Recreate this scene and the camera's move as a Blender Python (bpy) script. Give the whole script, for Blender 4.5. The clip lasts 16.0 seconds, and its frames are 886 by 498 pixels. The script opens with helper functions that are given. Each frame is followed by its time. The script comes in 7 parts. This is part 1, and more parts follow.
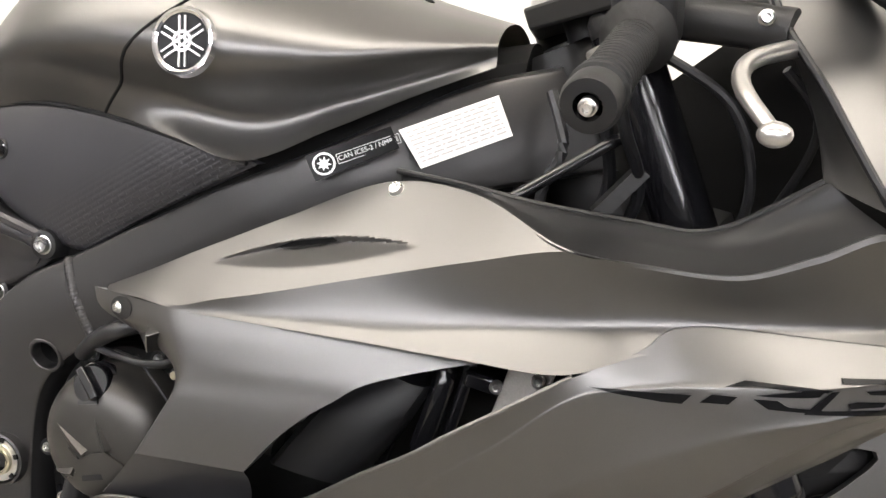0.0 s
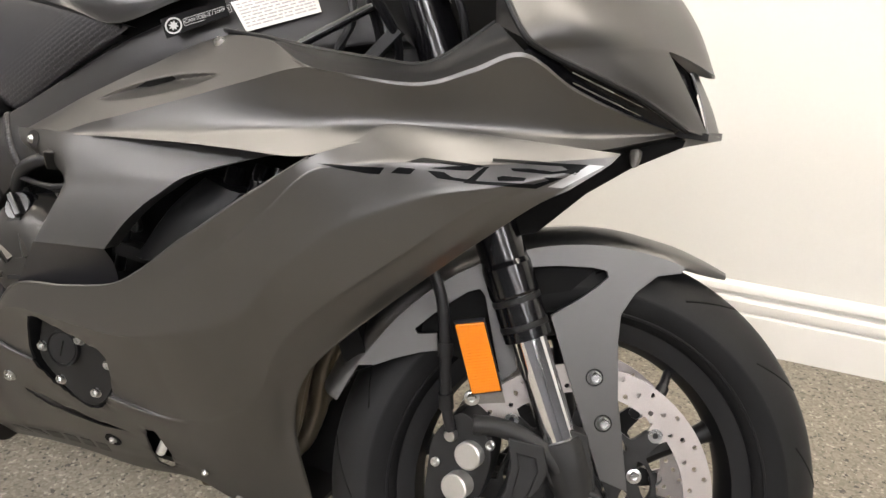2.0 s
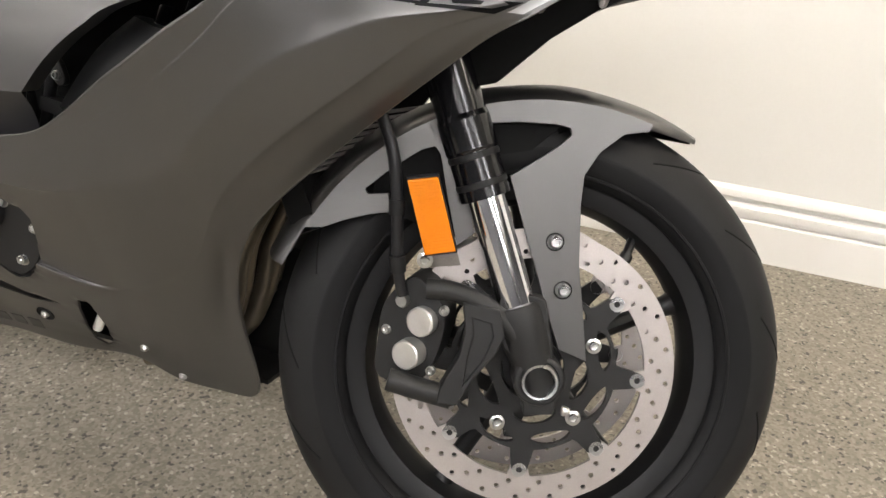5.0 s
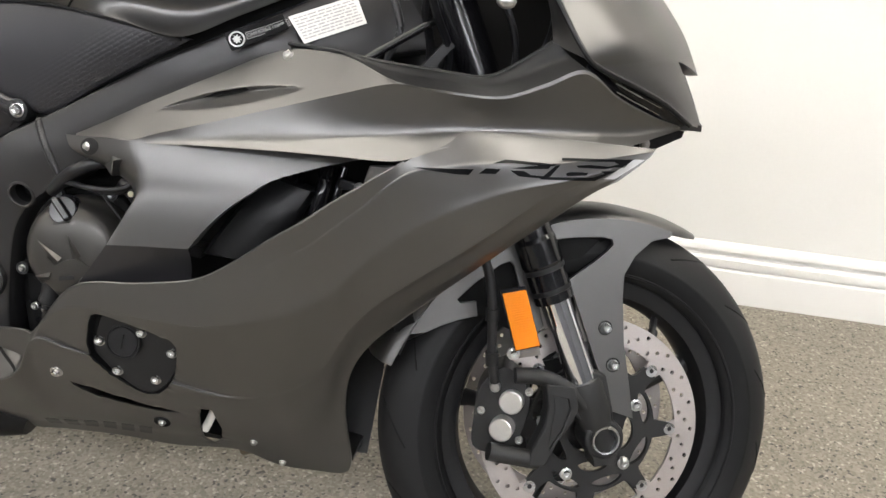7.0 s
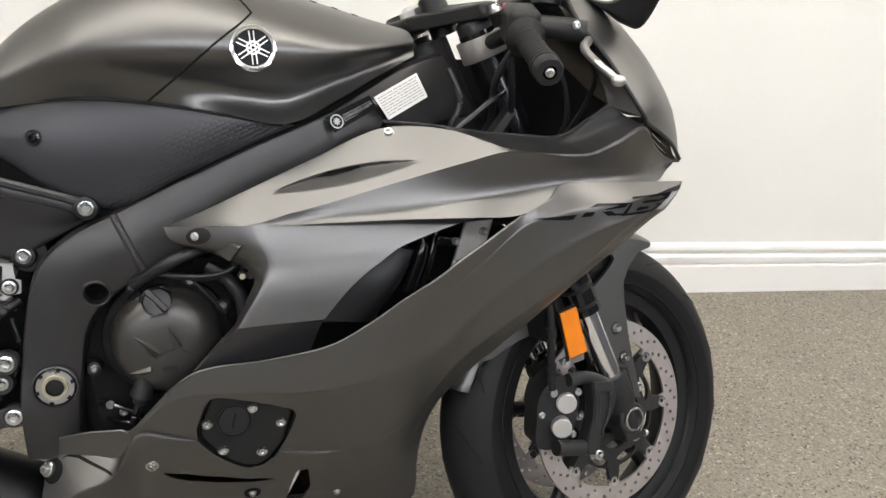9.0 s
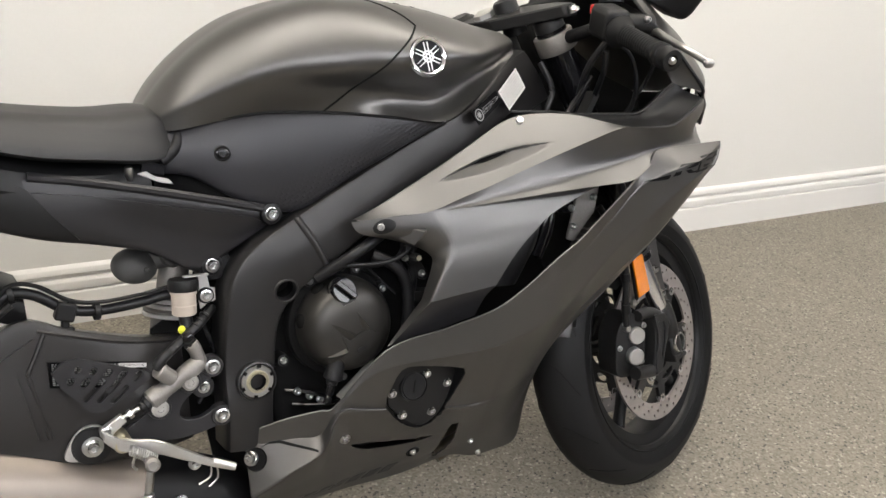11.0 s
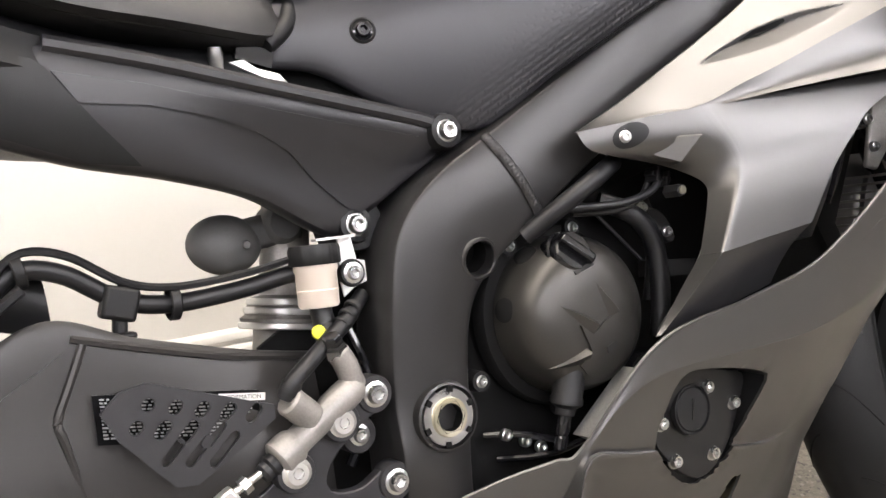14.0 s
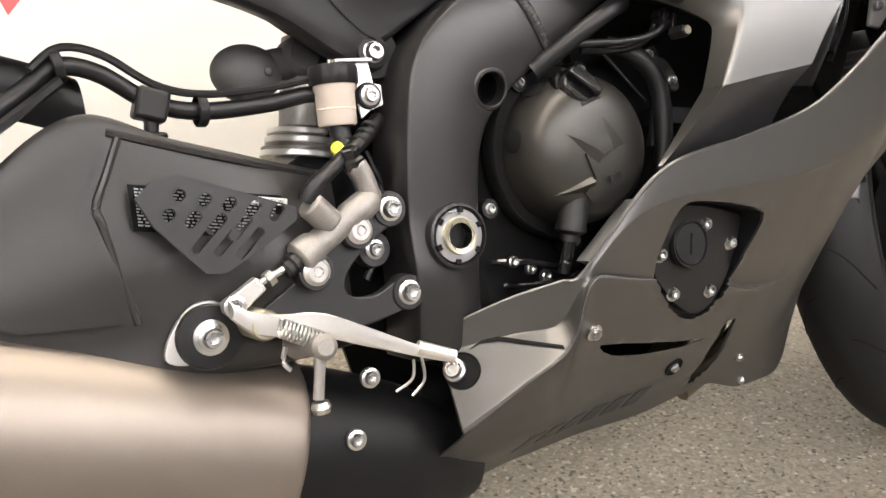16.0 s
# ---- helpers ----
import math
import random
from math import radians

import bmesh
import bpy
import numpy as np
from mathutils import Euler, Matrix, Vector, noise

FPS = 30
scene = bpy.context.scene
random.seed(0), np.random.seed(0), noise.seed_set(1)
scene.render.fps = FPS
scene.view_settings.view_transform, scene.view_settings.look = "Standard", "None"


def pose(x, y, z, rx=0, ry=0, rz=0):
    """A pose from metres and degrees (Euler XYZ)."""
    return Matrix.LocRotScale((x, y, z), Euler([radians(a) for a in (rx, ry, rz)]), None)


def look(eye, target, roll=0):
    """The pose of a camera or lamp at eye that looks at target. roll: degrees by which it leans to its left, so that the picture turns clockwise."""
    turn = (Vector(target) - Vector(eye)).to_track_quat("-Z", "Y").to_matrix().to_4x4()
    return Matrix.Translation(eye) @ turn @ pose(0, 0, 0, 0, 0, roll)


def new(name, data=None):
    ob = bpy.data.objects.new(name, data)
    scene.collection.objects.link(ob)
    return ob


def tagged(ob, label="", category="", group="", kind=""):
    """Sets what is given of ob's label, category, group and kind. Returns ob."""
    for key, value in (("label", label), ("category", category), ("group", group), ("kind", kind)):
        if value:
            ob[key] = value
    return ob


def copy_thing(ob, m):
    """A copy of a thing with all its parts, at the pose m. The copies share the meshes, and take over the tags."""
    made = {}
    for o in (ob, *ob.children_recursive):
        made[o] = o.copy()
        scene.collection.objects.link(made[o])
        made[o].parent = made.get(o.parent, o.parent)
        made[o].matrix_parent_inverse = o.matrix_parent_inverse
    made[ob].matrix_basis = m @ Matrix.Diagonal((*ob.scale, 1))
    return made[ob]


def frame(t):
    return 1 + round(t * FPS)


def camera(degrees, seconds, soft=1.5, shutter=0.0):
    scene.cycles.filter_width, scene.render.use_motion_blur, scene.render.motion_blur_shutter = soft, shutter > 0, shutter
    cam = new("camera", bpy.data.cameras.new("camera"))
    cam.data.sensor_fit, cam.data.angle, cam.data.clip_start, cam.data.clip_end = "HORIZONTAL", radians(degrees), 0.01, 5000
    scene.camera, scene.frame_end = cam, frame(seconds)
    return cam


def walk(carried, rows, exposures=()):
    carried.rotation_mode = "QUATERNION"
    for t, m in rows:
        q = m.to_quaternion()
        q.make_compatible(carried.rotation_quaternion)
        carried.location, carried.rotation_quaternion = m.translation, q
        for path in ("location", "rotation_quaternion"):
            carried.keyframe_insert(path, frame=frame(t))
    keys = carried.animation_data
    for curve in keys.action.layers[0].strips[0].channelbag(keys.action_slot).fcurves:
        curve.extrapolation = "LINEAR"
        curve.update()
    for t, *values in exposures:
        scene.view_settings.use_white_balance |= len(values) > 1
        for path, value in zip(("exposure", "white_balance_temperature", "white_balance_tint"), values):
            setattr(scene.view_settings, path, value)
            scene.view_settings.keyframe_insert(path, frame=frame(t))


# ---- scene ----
cam = camera(55.8, 16.0)
PATH = [
    (0, (-0.22, -0.67, 1.031), (-0.658, 1.108, 0.227), 1.1),
    (0.5, (-0.153, -0.775, 1.04), (-0.647, 0.988, 0.235), 1.0),
    (1, (-0.049, -0.922, 1.033), (-0.588, 0.841, 0.256), 1.2),
    (1.5, (0.04, -0.959, 1.02), (-0.5, 0.804, 0.245), 1.1),
    (2, (0.107, -0.86, 0.959), (-0.463, 0.89, 0.176), 1.4),
    (2.5, (0.109, -0.742, 0.905), (-0.515, 0.992, 0.128), 1.7),
    (3, (0.128, -0.722, 0.86), (-0.55, 0.991, 0.082), 1.5),
    (3.5, (0.148, -0.741, 0.836), (-0.527, 0.945, -0.001), 1.1),
    (4, (0.164, -0.77, 0.821), (-0.471, 0.906, -0.068), 1.4),
    (4.2, (0.168, -0.777, 0.814), (-0.447, 0.893, -0.099), 1.6),
    (6.3, (0.003, -0.992, 0.985), (-0.264, 0.776, 0.089), 4.6),
    (6.5, (-0.006, -1.015, 0.996), (-0.289, 0.765, 0.13), 4.3),
    (7, (-0.129, -1.034, 1.045), (-0.278, 0.757, 0.168), 3.6),
    (7.5, (-0.226, -1.051, 1.08), (-0.259, 0.743, 0.197), 4.5),
    (8, (-0.372, -1.103, 1.091), (-0.162, 0.7, 0.251), 3.9),
    (8.2, (-0.439, -1.126, 1.098), (-0.139, 0.673, 0.277), 3.5),
    (10.3, (-0.997, -1.088, 1.121), (-0.1, 0.527, 0.356), 6.7),
    (10.5, (-1.066, -1.091, 1.127), (-0.116, 0.493, 0.36), 5.7),
    (11, (-1.183, -1.07, 1.132), (-0.178, 0.464, 0.334), 4.1),
    (11.2, (-1.212, -1.043, 1.128), (-0.195, 0.472, 0.31), 3.9),
    (11.5, (-1.233, -0.98, 1.12), (-0.239, 0.533, 0.27), 2.6),
    (12, (-1.251, -0.824, 1.094), (-0.31, 0.71, 0.222), 0.7),
    (12.5, (-1.246, -0.712, 0.977), (-0.308, 0.865, 0.181), -0.9),
    (13, (-1.212, -0.651, 0.852), (-0.215, 0.968, 0.23), -1.3),
    (13.5, (-1.185, -0.634, 0.791), (-0.156, 0.993, 0.248), -1.5),
    (14, (-1.173, -0.623, 0.78), (-0.146, 1.012, 0.261), -2.4),
    (14.5, (-1.171, -0.637, 0.764), (-0.153, 1.005, 0.251), -2.5),
    (15, (-1.17, -0.656, 0.749), (-0.14, 0.967, 0.195), -2.4),
    (15.5, (-1.191, -0.673, 0.718), (-0.164, 0.944, 0.144), -2.7),
    (16, (-1.214, -0.674, 0.69), (-0.224, 0.942, 0.051), -1.8),
]
# stops, and the drift of the white balance
EXPOSURES = [(0, 0.32, 6560, 11), (1.5, 0.02, 6650, 11), (3.5, -0.02, 6700, 11), (4.2, -0.04, 6850, 11), (6.5, -0.06, 6400, 9), (7.5, -0.06, 6350, 9), (8.2, -0.15, 6280, 9), (11, -0.45, 6450, 10), (11.6, -0.36, 6450, 10),
             (12.5, 0.06, 6450, 11), (13.2, 0.26, 6500, 14), (14.5, 0.30, 6600, 13), (16, 0.28, 6820, 12)]
walk(cam, [(t, look(eye, target, roll)) for t, eye, target, roll in PATH], EXPOSURES)

LAMP_POWER = 20.0          # tubes above the motorcycle
FAR_POWER = 34.0           # added unseen cool tubes over the rest of the room, in place of daylight

# ---- world, light ----
world = bpy.data.worlds.new("world")
scene.world = world
world.use_nodes = True
sky = world.node_tree.nodes.new("ShaderNodeTexSky")
sky.sky_type = "NISHITA"
sky.sun_disc = False
sky.sun_elevation, sky.sun_rotation = radians(42), radians(20)
world.node_tree.links.new(sky.outputs[0], world.node_tree.nodes["Background"].inputs[0])
world.node_tree.nodes["Background"].inputs[1].default_value = 0.15      # faint daylight outside the closed room

LEAN_DEG = 14.25          # the motorcycle leans on its side stand
STEER_AXLE = Vector((-0.261, 0.958, -0.116)).normalized()   # front axle, bars turned to the left
WALL_Y, WALL_SLOPE = 0.989, -0.09


# ---- materials ----
def material(name, colour, rough=0.5, metal=0.0, coat=0.0, grain=0.0, grain_scale=400.0, mottle=0.0, mottle_scale=8.0, bump=0.0, spec=0.5, rough_var=0.0):
    m = bpy.data.materials.new(name)
    m.use_nodes = True
    nt = m.node_tree
    b = nt.nodes["Principled BSDF"]
    b.inputs["Base Color"].default_value = (*colour, 1)
    b.inputs["Roughness"].default_value = rough
    b.inputs["Metallic"].default_value = metal
    b.inputs["Coat Weight"].default_value = coat
    b.inputs["Coat Roughness"].default_value = 0.12
    b.inputs["Specular IOR Level"].default_value = spec
    tc = nt.nodes.new("ShaderNodeTexCoord")
    big = nt.nodes.new("ShaderNodeTexNoise")
    big.inputs["Scale"].default_value = mottle_scale
    big.inputs["Detail"].default_value = 5
    fine = nt.nodes.new("ShaderNodeTexNoise")
    fine.inputs["Scale"].default_value = grain_scale
    fine.inputs["Detail"].default_value = 2
    nt.links.new(tc.outputs["Object"], big.inputs["Vector"])
    nt.links.new(tc.outputs["Object"], fine.inputs["Vector"])
    if mottle or grain:
        mix = nt.nodes.new("ShaderNodeMix")
        mix.data_type = "RGBA"
        mix.blend_type = "MULTIPLY"
        mix.inputs["Factor"].default_value = 1.0
        mix.inputs["A"].default_value = (*colour, 1)
        a = nt.nodes.new("ShaderNodeMapRange")
        a.inputs["To Min"].default_value, a.inputs["To Max"].default_value = 1 - mottle, 1 + mottle
        nt.links.new(big.outputs["Fac"], a.inputs["Value"])
        c = nt.nodes.new("ShaderNodeMapRange")
        c.inputs["To Min"].default_value, c.inputs["To Max"].default_value = 1 - grain, 1 + grain
        nt.links.new(fine.outputs["Fac"], c.inputs["Value"])
        mul = nt.nodes.new("ShaderNodeMath")
        mul.operation = "MULTIPLY"
        nt.links.new(a.outputs[0], mul.inputs[0])
        nt.links.new(c.outputs[0], mul.inputs[1])
        nt.links.new(mul.outputs[0], mix.inputs["B"])
        nt.links.new(mix.outputs["Result"], b.inputs["Base Color"])
    if rough_var:
        d = nt.nodes.new("ShaderNodeMapRange")
        d.inputs["To Min"].default_value, d.inputs["To Max"].default_value = rough - rough_var, rough + rough_var
        nt.links.new(big.outputs["Fac"], d.inputs["Value"])
        nt.links.new(d.outputs[0], b.inputs["Roughness"])
    if bump:
        bp = nt.nodes.new("ShaderNodeBump")
        bp.inputs["Strength"].default_value = bump
        bp.inputs["Distance"].default_value = 0.0006
        nt.links.new(fine.outputs["Fac"], bp.inputs["Height"])
        nt.links.new(bp.outputs["Normal"], b.inputs["Normal"])
    return m


SATIN = material("satin_grey_paint", (0.119, 0.116, 0.114), 0.385, 0.92, grain=0.10, grain_scale=1800, mottle=0.03, rough_var=0.03)
TANKP = material("satin_tank_paint", (0.119, 0.116, 0.114), 0.385, 0.92, grain=0.08, grain_scale=1800, mottle=0.03, rough_var=0.03)
SPAR = material("frame_black_paint", (0.0275, 0.0265, 0.0267), 0.36, 0.45, grain=0.12, grain_scale=900, mottle=0.06, bump=0.05)
PLASTIC = material("black_plastic", (0.008, 0.008, 0.0085), 0.45, 0.0, grain=0.1, grain_scale=1500, mottle=0.08, bump=0.15, spec=0.28)
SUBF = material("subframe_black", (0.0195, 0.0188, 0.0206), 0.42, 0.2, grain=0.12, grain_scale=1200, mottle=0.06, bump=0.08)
SWING = material("swingarm_black_paint", (0.026, 0.0242, 0.0235), 0.38, 0.20, spec=0.35, grain=0.12, grain_scale=1200, mottle=0.08, bump=0.08)
GREY_RUBBER = material("grey_rubber", (0.085, 0.083, 0.080), 0.6, 0.0, grain=0.1, mottle=0.06, bump=0.1)
GLOSS = material("gloss_black", (0.006, 0.006, 0.007), 0.13, 0.0, mottle=0.1)
# near-black for some black parts and for deep shade in gaps and wells
DARK = material("black_part_and_shade", (0.004, 0.004, 0.004), 0.75, 0.0, mottle=0.2, spec=0.15)
RUBBER = material("tyre_tread_rubber", (0.0085, 0.0084, 0.0086), 0.58, 0.0, grain=0.15, grain_scale=500, mottle=0.15, mottle_scale=14, bump=0.2, spec=0.2)
SIDEWALL = material("tyre_wall_rubber", (0.0045, 0.0045, 0.0048), 0.52, 0.0, grain=0.15, grain_scale=500, mottle=0.15, mottle_scale=14, bump=0.15, spec=0.16)
FORK_BLACK = material("fork_tube_black", (0.005, 0.005, 0.006), 0.15, 0.0, mottle=0.1, spec=0.45)
HOSE = material("hose_rubber", (0.008, 0.008, 0.009), 0.42, 0.0, grain=0.1, bump=0.1, spec=0.35)
SEATM = material("seat_vinyl", (0.020, 0.0195, 0.0195), 0.52, 0.0, grain=0.15, grain_scale=1100, mottle=0.08, bump=0.35)
CHROME = material("chrome", (0.82, 0.82, 0.84), 0.08, 1.0, rough_var=0.02)
STEEL = material("zinc_steel", (0.55, 0.55, 0.54), 0.28, 1.0, grain=0.05, mottle=0.08, rough_var=0.06)
DISCM = material("brake_disc_steel", (0.43, 0.395, 0.375), 0.42, 0.85, grain=0.10, grain_scale=700, mottle=0.10, mottle_scale=20)
ALU = material("cast_aluminium", (0.235, 0.222, 0.208), 0.52, 0.6, grain=0.2, grain_scale=500, mottle=0.12, mottle_scale=60, bump=0.35)
SHIELD = material("exhaust_shield_black", (0.005, 0.005, 0.0053), 0.40, 0.0, mottle=0.1, spec=0.18)
LEVER = material("cast_lever_alloy", (0.42, 0.41, 0.40), 0.30, 0.9, grain=0.08, mottle=0.12, mottle_scale=30)
ALU_LIGHT = material("machined_aluminium", (0.60, 0.59, 0.57), 0.36, 0.85, grain=0.06, mottle=0.06)
TITAN = material("muffler_steel", (0.215, 0.186, 0.160), 0.44, 0.85, grain=0.05, grain_scale=900, mottle=0.06)
ENGINE = material("engine_black_paint", (0.044, 0.0415, 0.038), 0.36, 0.60, grain=0.15, grain_scale=800, mottle=0.07, bump=0.15)
CASTING = material("fork_casting_black", (0.014, 0.0138, 0.0138), 0.46, 0.0, grain=0.12, grain_scale=700, mottle=0.08, bump=0.15, spec=0.25)
RIMM = material("rim_satin_black", (0.006, 0.006, 0.0065), 0.38, 0.0, mottle=0.08, spec=0.3)
AMBER = material("amber_reflector", (0.62, 0.175, 0.004), 0.25, 0.0, coat=0.5, grain=0.15, grain_scale=900)
RED = material("red_plastic", (0.75, 0.03, 0.03), 0.4)
WHITE_LABEL = material("white_label", (0.62, 0.61, 0.59), 0.5, grain=0.03)
WHITE_HOSE = material("pale_hose", (0.72, 0.71, 0.66), 0.4, grain=0.03)
PRINT = material("grey_print", (0.33, 0.325, 0.32), 0.6)
SILVER_PRINT = material("silver_print", (0.34, 0.34, 0.34), 0.35, 0.4)
LENS_BLACK = material("smoked_black_lens", (0.006, 0.006, 0.007), 0.22, spec=0.25, grain=0.02)
BLACK_LABEL = material("black_print", (0.003, 0.003, 0.0035), 0.30, spec=0.10, grain=0.03)
TRANSL = material("translucent_reservoir", (0.56, 0.49, 0.42), 0.35, 0.0, mottle=0.06)
YELLOW = material("yellow_paint", (0.75, 0.75, 0.05), 0.5)
BRASS = material("pale_zinc_yellow", (0.60, 0.56, 0.42), 0.3, 0.9, mottle=0.1)
FOAM = material("grey_foam", (0.12, 0.118, 0.112), 0.95, grain=0.6, grain_scale=900, bump=0.8)
COPPER = material("copper_anodised", (0.55, 0.21, 0.06), 0.32, 0.9, mottle=0.1)
PIPE = material("header_pipe_steel", (0.19, 0.165, 0.13), 0.35, 0.9, mottle=0.15, mottle_scale=20)
WALLM = material("painted_wall", (0.64, 0.627, 0.595), 0.75, grain=0.02, grain_scale=120, mottle=0.02, mottle_scale=1.5, bump=0.12, spec=0.2)
GREYWALL = material("grey_wall_paint", (0.10, 0.10, 0.105), 0.8, mottle=0.03)
PALEWALL = material("pale_grey_wall_paint", (0.6, 0.6, 0.6), 0.8, mottle=0.03)
TRIM = material("white_trim_paint", (0.70, 0.685, 0.655), 0.4, mottle=0.02, mottle_scale=3)
CEIL = material("ceiling_paint", (0.80, 0.79, 0.77), 0.85, mottle=0.02)


def flake_floor():
    m = bpy.data.materials.new("flake_floor")
    m.use_nodes = True
    nt = m.node_tree
    b = nt.nodes["Principled BSDF"]
    tc = nt.nodes.new("ShaderNodeTexCoord")
    warp = nt.nodes.new("ShaderNodeTexNoise")
    warp.inputs["Scale"].default_value = 90
    nt.links.new(tc.outputs["Object"], warp.inputs["Vector"])
    add = nt.nodes.new("ShaderNodeMix")
    add.data_type = "VECTOR"
    add.inputs["Factor"].default_value = 0.006
    nt.links.new(tc.outputs["Object"], add.inputs["A"])
    nt.links.new(warp.outputs["Color"], add.inputs["B"])
    v = nt.nodes.new("ShaderNodeTexVoronoi")
    v.inputs["Scale"].default_value = 210
    nt.links.new(add.outputs["Result"], v.inputs["Vector"])
    sep = nt.nodes.new("ShaderNodeSeparateColor")
    nt.links.new(v.outputs["Color"], sep.inputs[0])
    ramp = nt.nodes.new("ShaderNodeValToRGB")
    ramp.color_ramp.interpolation = "CONSTANT"
    stops = [(0.0, (0.082, 0.073, 0.058)), (0.05, (0.242, 0.213, 0.165)), (0.28, (0.319, 0.284, 0.224)), (0.52, (0.276, 0.245, 0.193)), (0.72, (0.36, 0.324, 0.258)), (0.89, (0.191, 0.168, 0.13)), (0.955, (0.515, 0.47, 0.389))]
    el = ramp.color_ramp.elements
    while len(el) < len(stops):
        el.new(0.5)
    for e, (p, c) in zip(el, stops):
        e.position, e.color = p, (*c, 1)
    nt.links.new(sep.outputs[0], ramp.inputs[0])
    big = nt.nodes.new("ShaderNodeTexNoise")
    big.inputs["Scale"].default_value = 3
    big.inputs["Detail"].default_value = 6
    nt.links.new(tc.outputs["Object"], big.inputs["Vector"])
    mr = nt.nodes.new("ShaderNodeMapRange")
    mr.inputs["To Min"].default_value, mr.inputs["To Max"].default_value = 0.50, 0.70
    nt.links.new(big.outputs["Fac"], mr.inputs["Value"])
    mix = nt.nodes.new("ShaderNodeMix")
    mix.data_type = "RGBA"
    mix.blend_type = "MULTIPLY"
    mix.inputs["Factor"].default_value = 1
    nt.links.new(ramp.outputs[0], mix.inputs["A"])
    nt.links.new(mr.outputs[0], mix.inputs["B"])
    nt.links.new(mix.outputs["Result"], b.inputs["Base Color"])
    b.inputs["Roughness"].default_value = 0.5
    bp = nt.nodes.new("ShaderNodeBump")
    bp.inputs["Strength"].default_value = 0.25
    bp.inputs["Distance"].default_value = 0.0008
    nt.links.new(v.outputs["Distance"], bp.inputs["Height"])
    nt.links.new(bp.outputs["Normal"], b.inputs["Normal"])
    return m


def grip_texture():
    """Satin dark cover with rows of small raised dashes on its lower part."""
    m = material("textured_cover", (0.020, 0.0197, 0.023), 0.40, 0.2, grain=0.1, grain_scale=1200)
    nt = m.node_tree
    b = nt.nodes["Principled BSDF"]
    tc = nt.nodes.new("ShaderNodeTexCoord")
    mp = nt.nodes.new("ShaderNodeMapping")
    mp.inputs["Rotation"].default_value = (radians(90), 0, 0)
    nt.links.new(tc.outputs["Object"], mp.inputs["Vector"])
    turned = nt.nodes.new("ShaderNodeMapping")
    turned.inputs["Rotation"].default_value = (0, 0, radians(28))
    nt.links.new(mp.outputs[0], turned.inputs["Vector"])
    br = nt.nodes.new("ShaderNodeTexBrick")
    br.inputs["Scale"].default_value = 45
    br.inputs["Mortar Size"].default_value = 0.075
    br.inputs["Brick Width"].default_value = 0.5
    br.inputs["Row Height"].default_value = 0.24
    br.inputs["Mortar Smooth"].default_value = 0.6
    nt.links.new(turned.outputs[0], br.inputs["Vector"])
    # the dashes fade out up the panel
    sep = nt.nodes.new("ShaderNodeSeparateXYZ")
    nt.links.new(tc.outputs["Object"], sep.inputs[0])
    mul = nt.nodes.new("ShaderNodeMath")
    mul.operation = "MULTIPLY_ADD"
    mul.inputs[1].default_value = -0.56
    nt.links.new(sep.outputs["X"], mul.inputs[0])
    nt.links.new(sep.outputs["Z"], mul.inputs[2])
    fade = nt.nodes.new("ShaderNodeMapRange")
    fade.inputs["From Min"].default_value, fade.inputs["From Max"].default_value = 1.105, 1.175
    fade.inputs["To Min"].default_value, fade.inputs["To Max"].default_value = 0.5, 0.0
    nt.links.new(mul.outputs[0], fade.inputs["Value"])
    bp = nt.nodes.new("ShaderNodeBump")
    bp.inputs["Distance"].default_value = 0.0011
    bp.invert = True
    nt.links.new(fade.outputs[0], bp.inputs["Strength"])
    nt.links.new(br.outputs["Fac"], bp.inputs["Height"])
    nt.links.new(bp.outputs["Normal"], b.inputs["Normal"])
    return m


FLOORM = flake_floor()
TEXTURED = grip_texture()


def emitter(name, colour, strength):
    m = bpy.data.materials.new(name)
    m.use_nodes = True
    nt = m.node_tree
    nt.nodes.clear()
    e = nt.nodes.new("ShaderNodeEmission")
    e.inputs[0].default_value, e.inputs[1].default_value = (*colour, 1), strength
    o = nt.nodes.new("ShaderNodeOutputMaterial")
    nt.links.new(e.outputs[0], o.inputs[0])
    return m


LAMP = emitter("lit_tube_diffuser", (1.0, 0.935, 0.84), LAMP_POWER)
COOL_LAMP = emitter("daylight_standin_diffuser", (0.955, 0.96, 1.0), FAR_POWER)


# ---- modelling helpers ----
def finish(bm, angle=38.0):
    bmesh.ops.recalc_face_normals(bm, faces=bm.faces)
    for f in bm.faces:
        f.smooth = True
    lim = radians(angle)
    for e in bm.edges:
        if len(e.link_faces) == 2:
            e.smooth = e.calc_face_angle(0) < lim


def mesh_of(name, bm, mat, angle=38.0):
    finish(bm, angle)
    me = bpy.data.meshes.new(name)
    bm.to_mesh(me)
    bm.free()
    me.materials.append(mat)
    return me


def shallow(parent):
    """No part lies deeper than two levels under its thing."""
    while parent is not None and parent.parent is not None and parent.parent.parent is not None:
        parent = parent.parent
    return parent


def part(name, bm, mat, parent, label="", angle=38.0):
    parent = shallow(parent)
    ob = new(name, mesh_of(name, bm, mat, angle))
    ob.parent = parent
    if label:
        tagged(ob, label)
    return ob


def put(name, me, parent, m=None, label=""):
    parent = shallow(parent)
    ob = new(name, me)
    ob.parent = parent
    if m is not None:
        ob.matrix_local = m
    if label:
        tagged(ob, label)
    return ob


def bevel(ob, width, segments=2, angle=30):
    b = ob.modifiers.new("bevel", "BEVEL")
    b.width, b.segments, b.limit_method, b.angle_limit = width, segments, "ANGLE", radians(angle)
    return ob


